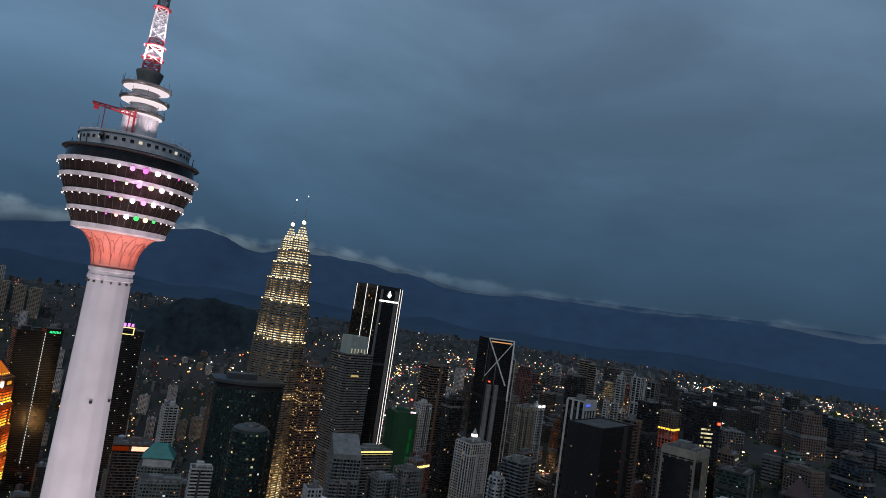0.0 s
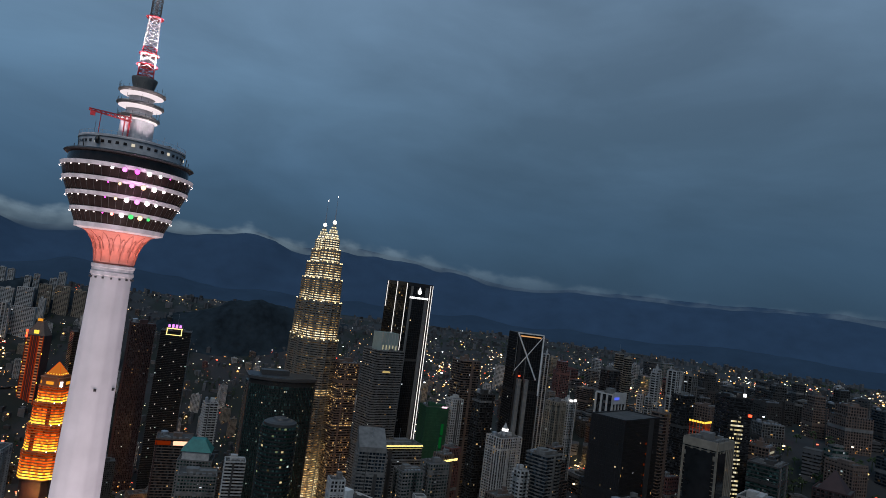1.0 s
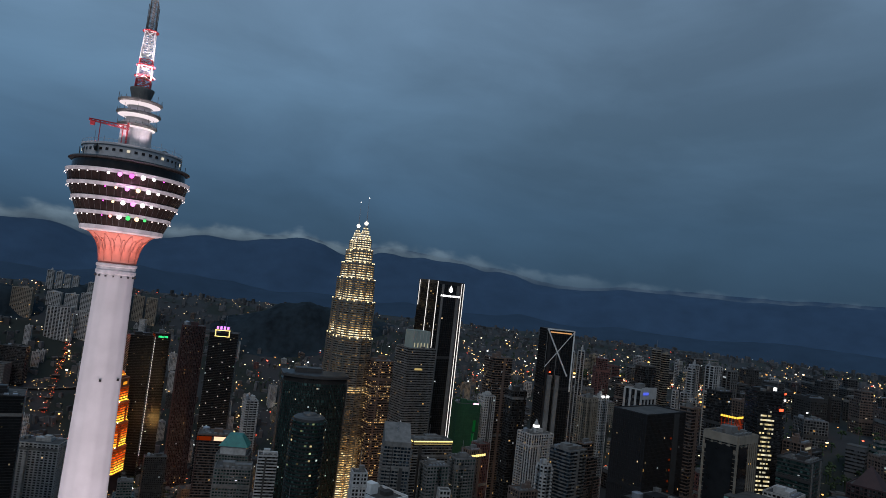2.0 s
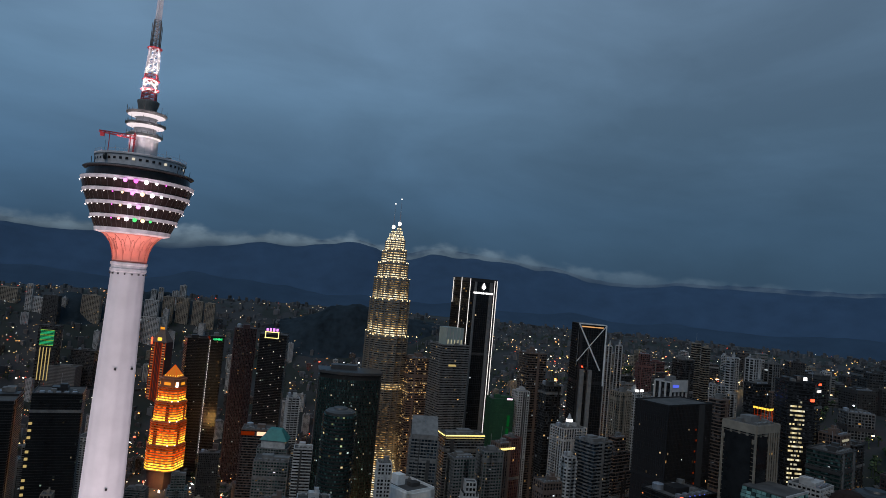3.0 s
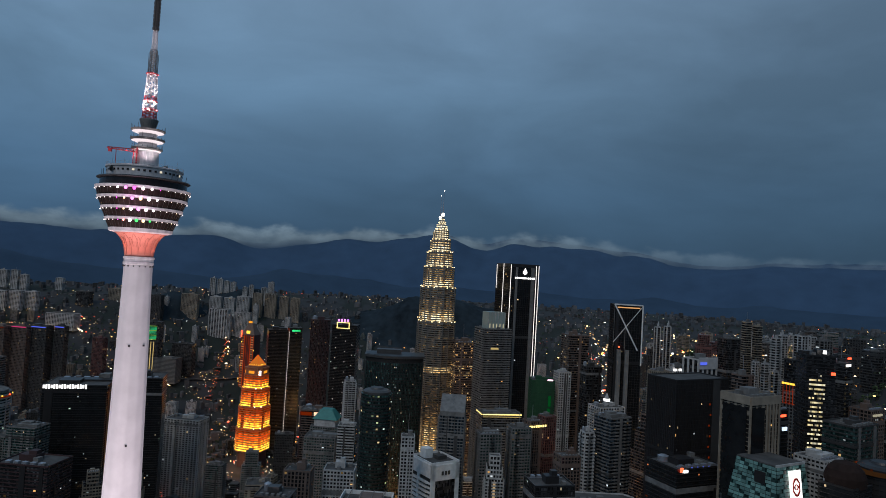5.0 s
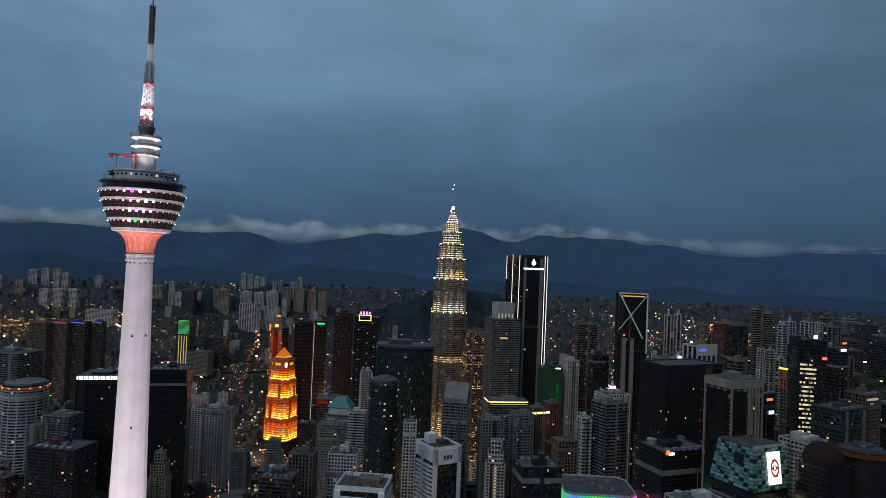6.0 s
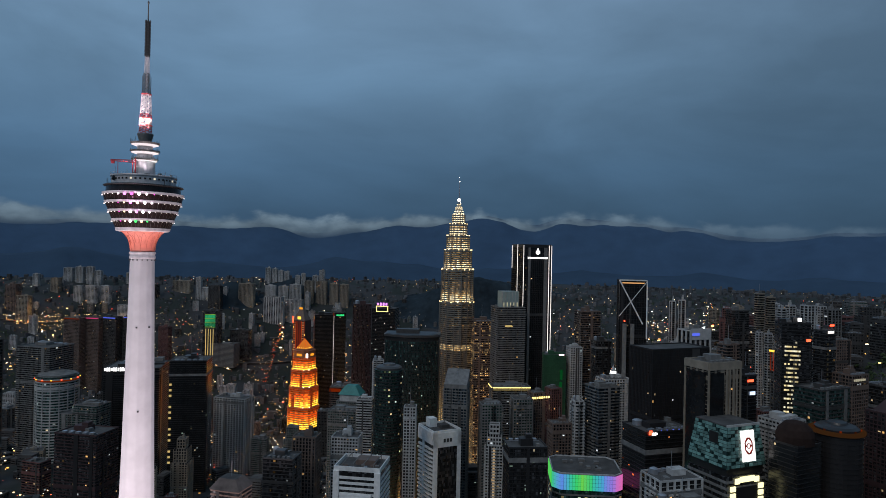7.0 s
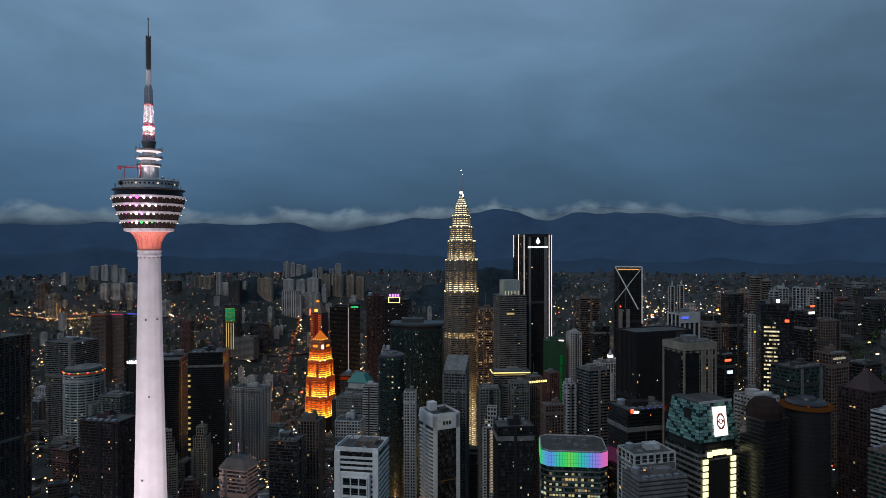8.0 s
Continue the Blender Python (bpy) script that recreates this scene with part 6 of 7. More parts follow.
# ---- green-topped tower with a lit sign ----
def make_sign_panel_tower():
    x, y, top, rot = 371, 18, 219, 21
    zb = ground_height(x, y) - 6
    h = top - zb
    t = thing("office_tower", x, y, zb, rot, "grey tower with sloping green glass top and white sign", "building")
    t.scale = (0.984, 0.984, 1.0)
    PLACED.append((x, y, 26))
    w = 16.5
    sq = [(-w, -w), (w, -w), (w, w), (-w, w)]
    part("wall", Geo().prism(sq, 0, h - 30), GLASS, t)
    bands = Geo()
    n = int((h - 30) / 3.9)
    fh = (h - 30) / n
    for j in range(n):
        bands.box(0, 0, j * fh + 0.8, 2 * w + 1.0, 2 * w + 1.0, 1.6)
    part("floor_band", bands, GREY, t, kind="stuff")
    part("belt", Geo().box(0, 0, h - 27.5, 2 * w - 2, 2 * w - 2, 5), BLACK, t, "dark recessed belt storey")
    part("mansard", Geo().prism([(a * 1.02, b * 1.02) for a, b in sq], h - 25, h, 0.80), TEALGLASS, t, "sloping green glass top")
    tile = Geo()
    lean = 0.204 * w / 25
    for row in range(12):
        u = (row + 0.5) / 12
        k = 1.02 * (1 - 0.2 * u)
        z = h - 25 + 25 * u
        for q in range(9):
            p = (q + 0.5) / 9 * 2 - 1
            if (row * 5 + q * 3) % 4:
                tile.box(p * w * k, -w * k - 0.12, z, 2 * w * k / 9 * 0.9, 0.3, 1.7)
                tile.box(-w * k - 0.12, p * w * k, z, 0.3, 2 * w * k / 9 * 0.9, 1.7)
    part("glass_panel", tile, material("pale_green_panel", (0.16, 0.30, 0.27), 0.4, grain=0.3, scale=0.5, island=0.4), t, "pale green cladding panels", kind="stuff")
    part("roof", Geo().box(0, 0, h + 0.4, 2 * w * 0.82, 2 * w * 0.82, 0.8), ROOF, t)
    part("roof_rim", Geo().box(0, -w * 0.82, h + 0.6, 2 * w * 0.84, 0.8, 1.4), WHITE, t)
    part("round_window", Geo().box(-w * 0.9, -4, h - 8, 1.2, 7, 7), BLACK, t, "dark square recess")
    tilt = math.degrees(math.atan2(0.2 * w, 25))
    sign = part("sign_panel", Geo().box(0, 0, 0, 11, 0.6, 19), glow("sign_panel_light", ((1.0, 0.97, 0.95),), 1.5, 0.0), t, "white illuminated sign panel")
    sign.matrix_basis = pose(1.5, -w * 0.93 - 0.9, h - 12, -tilt)
    mark = Geo()
    for a in range(8):
        t0, t1 = math.pi * a / 4 + 0.39, math.pi * (a + 1) / 4 + 0.39
        mark.bar((3.2 * math.cos(t0), -0.5, 5.2 * math.sin(t0)), (3.2 * math.cos(t1), -0.5, 5.2 * math.sin(t1)), 0.45)
    for a in range(12):
        t0, t1 = math.pi * a / 6, math.pi * (a + 1) / 6
        mark.bar((1.5 * math.cos(t0), -0.5, 1.5 * math.sin(t0)), (1.5 * math.cos(t1), -0.5, 1.5 * math.sin(t1)), 0.35)
    for s in (-1, 1):
        mark.box(s * 2.6, -0.5, 0, 1.6, 0.3, 1.0)
        mark.bar((s * 3.0, -0.5, 2.4), (0, -0.5, 5.0), 0.5)
        mark.bar((s * 3.0, -0.5, -2.4), (0, -0.5, -5.0), 0.5)
    part("sign_mark", mark, material("sign_red", (0.5, 0.03, 0.02), 0.5), sign, "red plain mark")
    lampmat = glow("frame_lamp_light", ((1.0, 0.92, 0.48),), 1.6, 0.15)
    for j in range(28):
        for s in (-1, 1):
            part("frame_lamp", Geo().box(s * w * 0.72, -w - 0.9, h - 37.5 - 4.3 * j, 4.2, 0.7, 3.1), lampmat, t, "pale yellow light box")
    for k in range(5):
        part("frame_lamp", Geo().box(-w * 0.5 + w * k / 4, -w - 0.9, h - 33 + (0.8 if k in (1, 2, 3) else 0), 3.8, 0.7, 3.4), lampmat, t)
    part("panel_field", Geo().box(0, -w - 0.6, h - 37 - 55, w * 1.05, 0.4, 110), BLACK, t, "dark glazed field")


make_sign_panel_tower()


# ---- white tower with a dark glass front ----
def make_white_framed_tower():
    x, y, top, rot = 189, 204, 162, 26
    zb = ground_height(x, y) - 6
    h = top - zb
    t = thing("office_tower", x, y, zb, rot, "white tower with rounded striped corner and dark glass front", "building")
    t.scale = (0.937, 0.937, 1.0)
    PLACED.append((x, y, 24))
    w, d = 15.0, 17.0
    part("wall", Geo().box(0, 0, h / 2, 2 * w - 1, 2 * d - 1, h), BLACK, t)
    front = Geo()
    for s in (-1, 1):
        front.box(s * (w - 2.2), -d, h / 2, 4.4, 1.6, h)
    front.box(0, -d, h - 6.5, 2 * w, 1.6, 13)
    part("front_frame", front, CLEANWHITE, t, "white front frame")
    part("front_glass", Geo().box(0, -d + 0.1, (h - 13) / 2, 2 * w - 8.8, 1.2, h - 13), GLASS, t, "dark glass front")
    for z in (h - 62, h - 96):
        part("lit_window", Geo().box(1, -d - 0.55, z, 2 * w - 12, 0.12, 1.0), WARM, t, "lit floor strip")
    for k in range(3):
        part("sign_letter", Geo().box(-3.4 + 3.4 * k, -d - 1.0, h - 7, 2.2, 0.5, 3.2), DARK, t)
    g = Geo()
    n = int(h / 3.7)
    for j in range(n - 3):
        z = j * 3.7 + 1.3
        g.box(-w + 0.1, 0.6, z, 3.6, 2 * d - 8, 1.5)
        for turn in (0.26, 0.785, 1.31):
            g.box(-w + 3.2 - 2.7 * math.cos(turn), -d + 3.6 - 2.7 * math.sin(turn), z, 2.6, 2.4, 1.5, turn)
        g.box(w - 0.4, 0.6, z, 2.4, 2 * d - 4, 1.5)
    part("balcony_band", g, CLEANWHITE, t, "white balcony bands", kind="stuff")
    part("core_wall", Geo().box(-w - 0.4, 3.0, h / 2 - 4, 1.6, 3.4, h - 8), CLEANWHITE, t)
    part("top_band", Geo().box(-w + 0.6, 0, h - 5, 3.0, 2 * d - 2, 11), CLEANWHITE, t)
    part("roof", Geo().box(0, 0, h + 0.2, 2 * w - 3, 2 * d - 3, 0.5), ROOF, t)
    for s in (-1, 1):
        part("parapet", Geo().box(0, s * (d - 0.4), h + 1.0, 2 * w, 0.8, 2.2), CLEANWHITE, t)
        part("parapet", Geo().box(s * (w - 0.4), 0, h + 1.0, 0.8, 2 * d - 1.6, 2.2), CLEANWHITE, t)
    part("plant_room", Geo().box(-5, 8, h + 4.5, 8, 9, 8), CLEANWHITE, t, "white roof plant room")
    part("plant_room", Geo().box(4, -2, h + 2.0, 9, 7, 3.2), DARK, t)


make_white_framed_tower()


# ---- white and black framed mid-rise ----
def make_framed_midrise():
    x, y, top, rot = 128, 96, 162, -10
    zb = ground_height(x, y) - 6
    h = top - zb
    t = thing("office_block", x, y, zb, rot, "white mid-rise with stacked black glass portals on its front", "building")
    t.scale = (0.978, 0.978, 1.0)
    PLACED.append((x, y, 25))
    w, d = 18.0, 16.0
    part("wall", Geo().box(0, 0, h / 2, 2 * w, 2 * d, h), GLASS, t)
    g = Geo()
    for j in range(int(h / 4)):
        g.box(0, 0, j * 4 + 1.1, 2 * w + 0.9, 2 * d + 0.9, 2.0)
    part("floor_band", g, CLEANWHITE, t, kind="stuff")
    for s in (-1, 1):
        part("corner_pier", Geo().box(s * (w - 2), -d - 0.2, h / 2, 4.6, 2.0, h), CLEANWHITE, t)
    bay = part("front_bay", Geo().box(0, -d - 2, h / 2 - 8, 24, 5, h - 16), CLEANWHITE, t, "white projecting front bay")
    frames, panes = Geo(), Geo()
    y = -d - 4.5
    for j in range(int((h - 24) / 7.6)):
        z = h - 22 - 7.6 * j
        part("bay_window", Geo().box(0, y - 0.15, z, 19.0, 0.5, 5.6), BLACKGLASS, bay, "dark recessed bay opening")
        frames.box(0, y - 0.7, z + 3.2, 21.5, 1.4, 0.9)
        for px in (-10.2, -3.4, 3.4, 10.2):
            frames.box(px, y - 0.5, z, 0.9, 1.0, 6.2)
        panes.box(0, y - 0.5, z - 1.4, 19.0, 0.3, 0.5)
    part("bay_frame", frames, CLEANWHITE, bay, "stacked white window frames", kind="stuff")
    part("transom", panes, DARK, bay, "dark transom", kind="stuff")
    part("roof", Geo().box(0, 0, h + 0.3, 2 * w - 2, 2 * d - 2, 0.6), ROOF, t)
    for s in (-1, 1):
        part("parapet", Geo().box(0, s * (d - 0.3), h + 1.6, 2 * w, 0.7, 3.4), CLEANWHITE, t)
        part("parapet", Geo().box(s * (w - 0.3), 0, h + 1.6, 0.7, 2 * d - 1.4, 3.4), CLEANWHITE, t)
    part("plant_room", Geo().box(3, 4, h + 2.4, 16, 12, 4), BROWN, t, "brown roof plant room")
    rnd = random.Random(83)
    for _ in range(14):
        s = rnd.uniform(0.9, 2.4)
        part("roof_unit", Geo().box(rnd.uniform(-15, 15), rnd.uniform(-13, -4), h + 0.6 + s * 0.4, s * 1.3, s, s * 0.8), rnd.choice((GREY, BROWN, STEEL)), t, "rooftop cooling unit")
    for k in range(4):
        part("roof_beam", Geo().box(-12 + 8 * k, 0, h + 4.6, 0.4, 26, 0.5), GREY, t, "roof frame beam")
        for q in (-12.5, 12.5):
            part("roof_post", Geo().box(-12 + 8 * k, q, h + 2.5, 0.4, 0.4, 3.8), GREY, t)


make_framed_midrise()

# ---- broad tower with a curved glass front ----
def make_curved_tower():
    x, y, top, rot = 160, 379, 221, -4
    zb = ground_height(x, y) - 6
    h = top - zb
    t = thing("office_tower", x, y, zb, rot, "broad dark green glass tower with a curved front and rim crown", "building")
    t.scale = (0.8, 0.85, 1.0)
    PLACED.append((x, y, 44))
    half, depth, bow, n = 40.0, 17.0, 15.0, 20

    def outline(grow):
        pts = []
        for k in range(n + 1):
            u = 2 * k / n - 1
            pts.append(((half + grow) * u, -depth - grow - bow * (1 - u * u)))
        return pts + [(half + grow, depth + grow), (-half - grow, depth + grow)]

    part("wall", Geo().prism(outline(0), 0, h), TEALGLASS, t, "dark green curved glazing")
    bands, piers, lamps = Geo(), Geo(), Geo()
    rnd = random.Random(61)
    floors = int(h / 3.0)
    fh = h / floors
    for j in range(floors):
        bands.prism(outline(0.3), j * fh, j * fh + fh * 0.22)
        for k in range(n):
            for q in range(2):
                if rnd.random() < 0.035:
                    u = 2 * (k + 0.25 + 0.5 * q) / n - 1
                    lamps.box(half * u, -depth - bow * (1 - u * u) - 0.25, j * fh + fh * 0.6, 1.2, 0.2, 1.2, 2 * bow * u / half)
    for k in range(2 * n + 1):
        u = k / n - 1
        piers.box(half * u, -depth - bow * (1 - u * u) - 0.2, h / 2, 0.5, 0.7, h, 2 * bow * u / half)
    part("floor_band", bands, BLACK, t, kind="stuff")
    part("mullion", piers, BLACK, t, "dark vertical mullions", kind="stuff")
    part("lit_window", lamps, COOL, t, "lit window", kind="stuff")
    part("crown_recess", Geo().prism(outline(-3.0), h, h + 5), BLACK, t, "dark recessed crown storey")
    part("crown_rim", Geo().prism(outline(1.2), h + 5, h + 7.6), DARK, t, "dark projecting crown rim")
    louvres = Geo()
    for k in range(4 * n + 1):
        u = k / (2 * n) - 1
        louvres.box((half - 1) * u, -depth - bow * (1 - u * u) + 1.2, h + 2.5, 0.5, 1.6, 5.0, 2 * bow * u / half)
    part("crown_louvre", louvres, DARK, t, "dark upright crown louvres", kind="stuff")
    part("roof_deck", Geo().prism(outline(-1.5), h + 7.6, h + 7.9), BLACK, t)
    part("plant_room", Geo().box(-8, 2, h + 9.5, 34, 14, 5), DARK, t)
    for s in (-1, 1):
        part("end_pier", Geo().box(s * (half - 1.0), -depth + 4, h / 2, 3.0, 9, h + 2), DARK, t, "dark end pier")


make_curved_tower()

# ---- round and crowned buildings ----
round_block("office_tower", "round green glass tower with stepped cap and scattered lights", 138, 267, 14.8, 205, BLACK, TEALGLASS, lit=0.05, seed=21, capmat=DARK, lights=glow("green_window", ((0.8, 1.0, 0.5), (1.0, 0.8, 0.4), (0.7, 0.9, 0.8)), 0.2, 0.95))
cyl = round_block("apartment_tower", "round white-banded apartment tower with orange lit roof rim", -306, 466, 25.0, 155, WHITE, TEALGLASS, floor=3.6, band=0.4, lit=0.03, seed=22)
h = BOX[cyl.name][2]
part("rim_light", Geo().ring([(25.5, h - 5.4), (25.9, h - 4.2), (25.3, h - 4.0)], 40), DEEP, cyl, "orange roof rim light")
for k in range(14):
    a = 2 * math.pi * k / 14
    part("rim_lamp", Geo().box(25.9 * math.cos(a), 25.9 * math.sin(a), h - 3.2, 1.3, 1.3, 1.2, a), GOLD if k % 2 else REDLIGHT, cyl)
for k in range(16):
    a = 2 * math.pi * (k + 0.5) / 16
    part("column", Geo().box(25.5 * math.cos(a), 25.5 * math.sin(a), (h - 8) / 2, 0.8, 1.1, h - 8, a), WHITE, cyl, "white vertical column")
part("attic_band", Geo().ring([(25.2, h - 16), (25.7, h - 15.8), (25.7, h - 12.4), (25.2, h - 12.2)], 40), WHITE, cyl, "white attic band")
dc = round_block("office_tower", "dark round tower with an orange lit roof terrace", 437, 7, 14.3, 217, BLACK, BLACK, band=0.15, lit=0.0, seed=23, capmat=BLACK)
h = BOX[dc.name][2]
part("terrace_light", Geo().ring([(15.6, h - 1.2), (16.2, h - 0.4), (16.2, h + 0.8), (14.5, h + 1.0)], 40), glow("terrace_amber", ((1.0, 0.42, 0.15),), 0.03, 0.1), dc, "dim orange terrace rim")
for k in range(9):
    a = 2 * math.pi * k / 9 + 3.6
    part("terrace_lamp", Geo().box(13 * math.cos(a), 13 * math.sin(a), h + 1.6, 1.0, 1.0, 1.0), DEEP if k % 2 else EMBER, dc)

tl = block("apartment_tower", "grey apartment tower under a teal hipped roof", 90, 365, 29.3, 23.1, 150, -14, wall=GREY, glass=TEALGLASS, band=0.4, fin=0.7, lit=0.05, plant=0, seed=31)
bw, bd, bh = BOX[tl.name]
part("attic", Geo().box(0, 0, bh + 4, bw * 0.8, bd * 0.8, 8), WHITE, tl)
part("hip_roof", Geo().prism([(-bw * 0.46, -bd * 0.46), (bw * 0.46, -bd * 0.46), (bw * 0.46, bd * 0.46), (-bw * 0.46, bd * 0.46)], bh + 8, bh + 18, 0.45), TEALROOF, tl, "teal hipped roof")
sg = block("office_tower", "dark block edged by orange sign lights", 75, 426, 33.3, 26.3, 154, -6, wall=BROWN, glass=GLASS, band=0.3, lit=0.01, plant=0.3, seed=32)
on_face(sg, 0, -0.3, 3, 14, 4.0, DEEP, "sign_light", "orange sign light")
on_face(sg, 0, 0.28, 3, 20, 4.0, glow("peach_sign", ((1.0, 0.55, 0.35),), 1.6, 0.1), "sign_light", "peach white sign light")
on_face(sg, 0, -0.47, 30, 0.9, 56, DARKRED, "edge_strip", "dark red edge strip")
u_t = block("apartment_tower", "slender white tower with stepped crown and lit windows", 240, 200, 15.6, 13.9, 167, -8, wall=WHITE, glass=GLASS, band=0.4, fin=0.8, lit=0.06, steps=((0.86, 0.82), (0.94, 0.55)), plant=0, seed=33)
on_face(u_t, 0, 0.0, 50, 2.2, 60, glow("stair_light", ((1.0, 0.72, 0.4),), 0.4, 0.2), "stair_light")
sc = block("construction_block", "unfinished block wrapped in green netting", 328, 368, 25.3, 22.0, 207, -6, wall=GREENNET, glass=GREENNET, band=0.3, fin=0.5, lit=0.0, plant=0.3, seed=34)
# net strips glow by themselves to imitate site lights behind them
for k in range(5):
    on_face(sc, 0, 0.3 - 0.02 * k, 22 + 14 * k, 3.0, 12, glow("net_glow", ((0.02, 0.6, 0.12),), 0.10, 0.3), "glowing_net", "netting strip glowing green for site light")
on_face(sc, 0, 0.3, -1.5, 6, 1.4, glow("site_lamp", ((1.0, 0.6, 0.8),), 3.0, 0.2), "site_lamp")

# ---- the rest of the city ----
def free(x, y, r):
    return all((x - a) ** 2 + (y - b) ** 2 > (r + c) ** 2 for a, b, c in PLACED)


def polar(r, az):
    return VIEW_SPOT[0] + r * math.sin(radians(az)), VIEW_SPOT[1] + r * math.cos(radians(az))


def shrink(r):
    """Scales plots and storeys down towards the hills to fit the camera's view."""
    return 1.0 - 0.55 * ease(650, 1700, r)


def make_midrise():
    """Plain mid-rise blocks between the towers."""
    rnd = random.Random(77)
    kinds = [(WHITE, GLASS, "pale mid-rise block with rows of dark windows"), (GREY, GLASS, "grey mid-rise block with banded storeys"),
             (GREY, TEALGLASS, "grey apartment block with greenish glass"), (BROWN, GLASS, "brown mid-rise block with small windows"),
             (DARK, GLASS, "dark glass mid-rise office block"), (BEIGE, GLASS, "beige apartment block with stacked floors"),
             (RED, GLASS, "maroon mid-rise block with few lit windows"), (DARK, BLUEGLASS, "dark blue glass mid-rise block")]
    made = 0
    tries = 0
    while made < 322 and tries < 9000:
        tries += 1
        r, az = rnd.uniform(440, 1250), rnd.uniform(-36, 56)
        if made >= 150:
            r, az = rnd.uniform(1000, 1700), rnd.uniform(-38, 10)
        if made >= 290:
            r, az = rnd.uniform(470, 1000), rnd.uniform(26, 58)
        x, y = polar(r, az)
        k = shrink(r)
        w, d = rnd.uniform(16, 32) * k, rnd.uniform(14, 28) * k
        if not free(x, y, 0.55 * math.hypot(w, d)):
            continue
        g = ground_height(x, y)
        h = rnd.choice((22, 30, 38, 46, 55, 70, 90)) * k * rnd.uniform(0.8, 1.15)
        # keep below the sight lines to the tall buildings
        h = min(h, 0.42 * (331 - g)) * (0.62 if made >= 290 else 0.5 if r > 1050 else 1.0)
        wall, glass, label = kinds[rnd.choice((1, 2, 3, 4, 4, 4, 6, 7, 7))] if made >= 290 or az > 20 else kinds[rnd.choice((0, 1, 2, 3, 3, 4, 4, 5, 6, 7, 7))]
        block("mid_rise", label, x, y, w, d, g + h, rnd.choice((-20, -8, 4, 14, 24)) + rnd.uniform(-4, 4), wall=wall, glass=glass, floor=2.7 * max(k, 0.6), bay=2.7 * max(k, 0.6),
              band=rnd.choice((0.25, 0.35, 0.45)), fin=rnd.choice((0, 0.5, 0.9)) * k, lit=rnd.choice((0.01, 0.02, 0.05)), steps=rnd.choice(((), (), ((0.82, 0.7),), ((0.7, 0.8), (0.88, 0.5)))), lights=rnd.choice((WARM, WARM, COOL)), plant=rnd.choice((0.3, 0.45)), proud=0.3 * k, seed=made + 100, group="mid-rise blocks")
        made += 1


def make_far_condos():
    """Clusters of pale slab towers towards the foot of the hills."""
    rnd = random.Random(41)
    clusters = [(-34, 1380, 7), (-31, 1250, 7), (-27, 1420, 8), (-23, 1330, 7), (-19, 1240, 6), (-17, 1420, 7), (-13, 1350, 7), (-7, 1380, 8), (-2, 1340, 7), (3, 1400, 7), (7.5, 1420, 6), (13, 1400, 5),
                (-29, 1560, 5), (-24, 1640, 6), (-20, 1500, 5), (-15.5, 1620, 7), (-11, 1560, 9), (-9, 1480, 6), (-6, 1600, 6), (-3, 1500, 4), (1.5, 1560, 5), (5, 1450, 4),
                (18, 1350, 4), (22, 1280, 4), (26.5, 1150, 5), (31, 1180, 6), (35.5, 1080, 7), (39, 1020, 6), (43, 1120, 6), (47, 980, 6), (52, 1050, 5)]
    for az, r, n in clusters:
        wall = rnd.choice((PALE, WHITE, PALE, BEIGE))
        for _ in range(n):
            x, y = polar(r + rnd.uniform(-50, 50), az + rnd.uniform(-1.7, 1.7))
            w = rnd.uniform(9, 15) if r > 1430 or az > 16 else rnd.uniform(11, 20)
            if not free(x, y, w * 0.7):
                continue
            g = ground_height(x, y)
            block("condominium", "pale high-rise condominium slab on the city edge", x, y, w, w * 0.7, g + rnd.uniform(20, 44), rnd.uniform(-25, 25), wall=wall, glass=GLASS, floor=2.2, bay=2.4,
                  band=0.4, fin=0.7, lit=0.02, plant=0.35, proud=0.15, parapet=0.6, seed=rnd.randrange(9999), group="far condominiums")


def make_low_rise():
    """Shop-houses, flats and sheds too many to count."""
    rnd = random.Random(9)
    layers = [("low_rise_roofs", material("low_rise_walls", (0.075, 0.075, 0.078), 0.8, grain=0.3, scale=0.15, island=0.6), 6400, "low-rise houses and flats spreading to the hills")]
    for name, mat, count, label in layers:
        g, glass, edge = Geo(), Geo(), Geo()
        for _ in range(count):
            r = 330 + 1560 * math.sqrt(rnd.random()) if rnd.random() < 0.8 else rnd.uniform(1250, 1900)
            az = rnd.uniform(-44, 62)
            x, y = polar(r, az)
            k = shrink(r)
            w, d, h = rnd.uniform(8, 26) * k, rnd.uniform(7, 16) * k, rnd.choice((5, 7, 9, 12, 16, 24)) * k * rnd.uniform(0.8, 1.2)
            if not free(x, y, 0.3 * w):
                continue
            z = ground_height(x, y)
            turn = rnd.choice((0.3, -0.2, 0.9, 1.3)) + rnd.uniform(-0.15, 0.15)
            g.box(x, y, z + h / 2 - 2, w, d, h + 4, turn)
            if r < 1150:
                for q in range(int(h / (3.2 * k))):
                    glass.box(x, y, z + (q + 0.62) * 3.2 * k, w + 0.24, d + 0.24, 1.3 * k, turn)
                edge.box(x, y, z + h + 0.25, w + 0.5, d + 0.5, 0.45, turn)
            if rnd.random() < 0.5:
                g.box(x, y, z + h + 0.8 * k, w * 0.4, d * 0.5, 1.8 * k, turn)
        ob = new(name, g.mesh(name, mat))
        tagged(ob, label, "houses", kind="stuff")
        part("window_row", glass, GLASS, ob, "dark window rows", kind="stuff")
        part("roof_edge", edge, ROOF, ob, "dark flat roofs", kind="stuff")


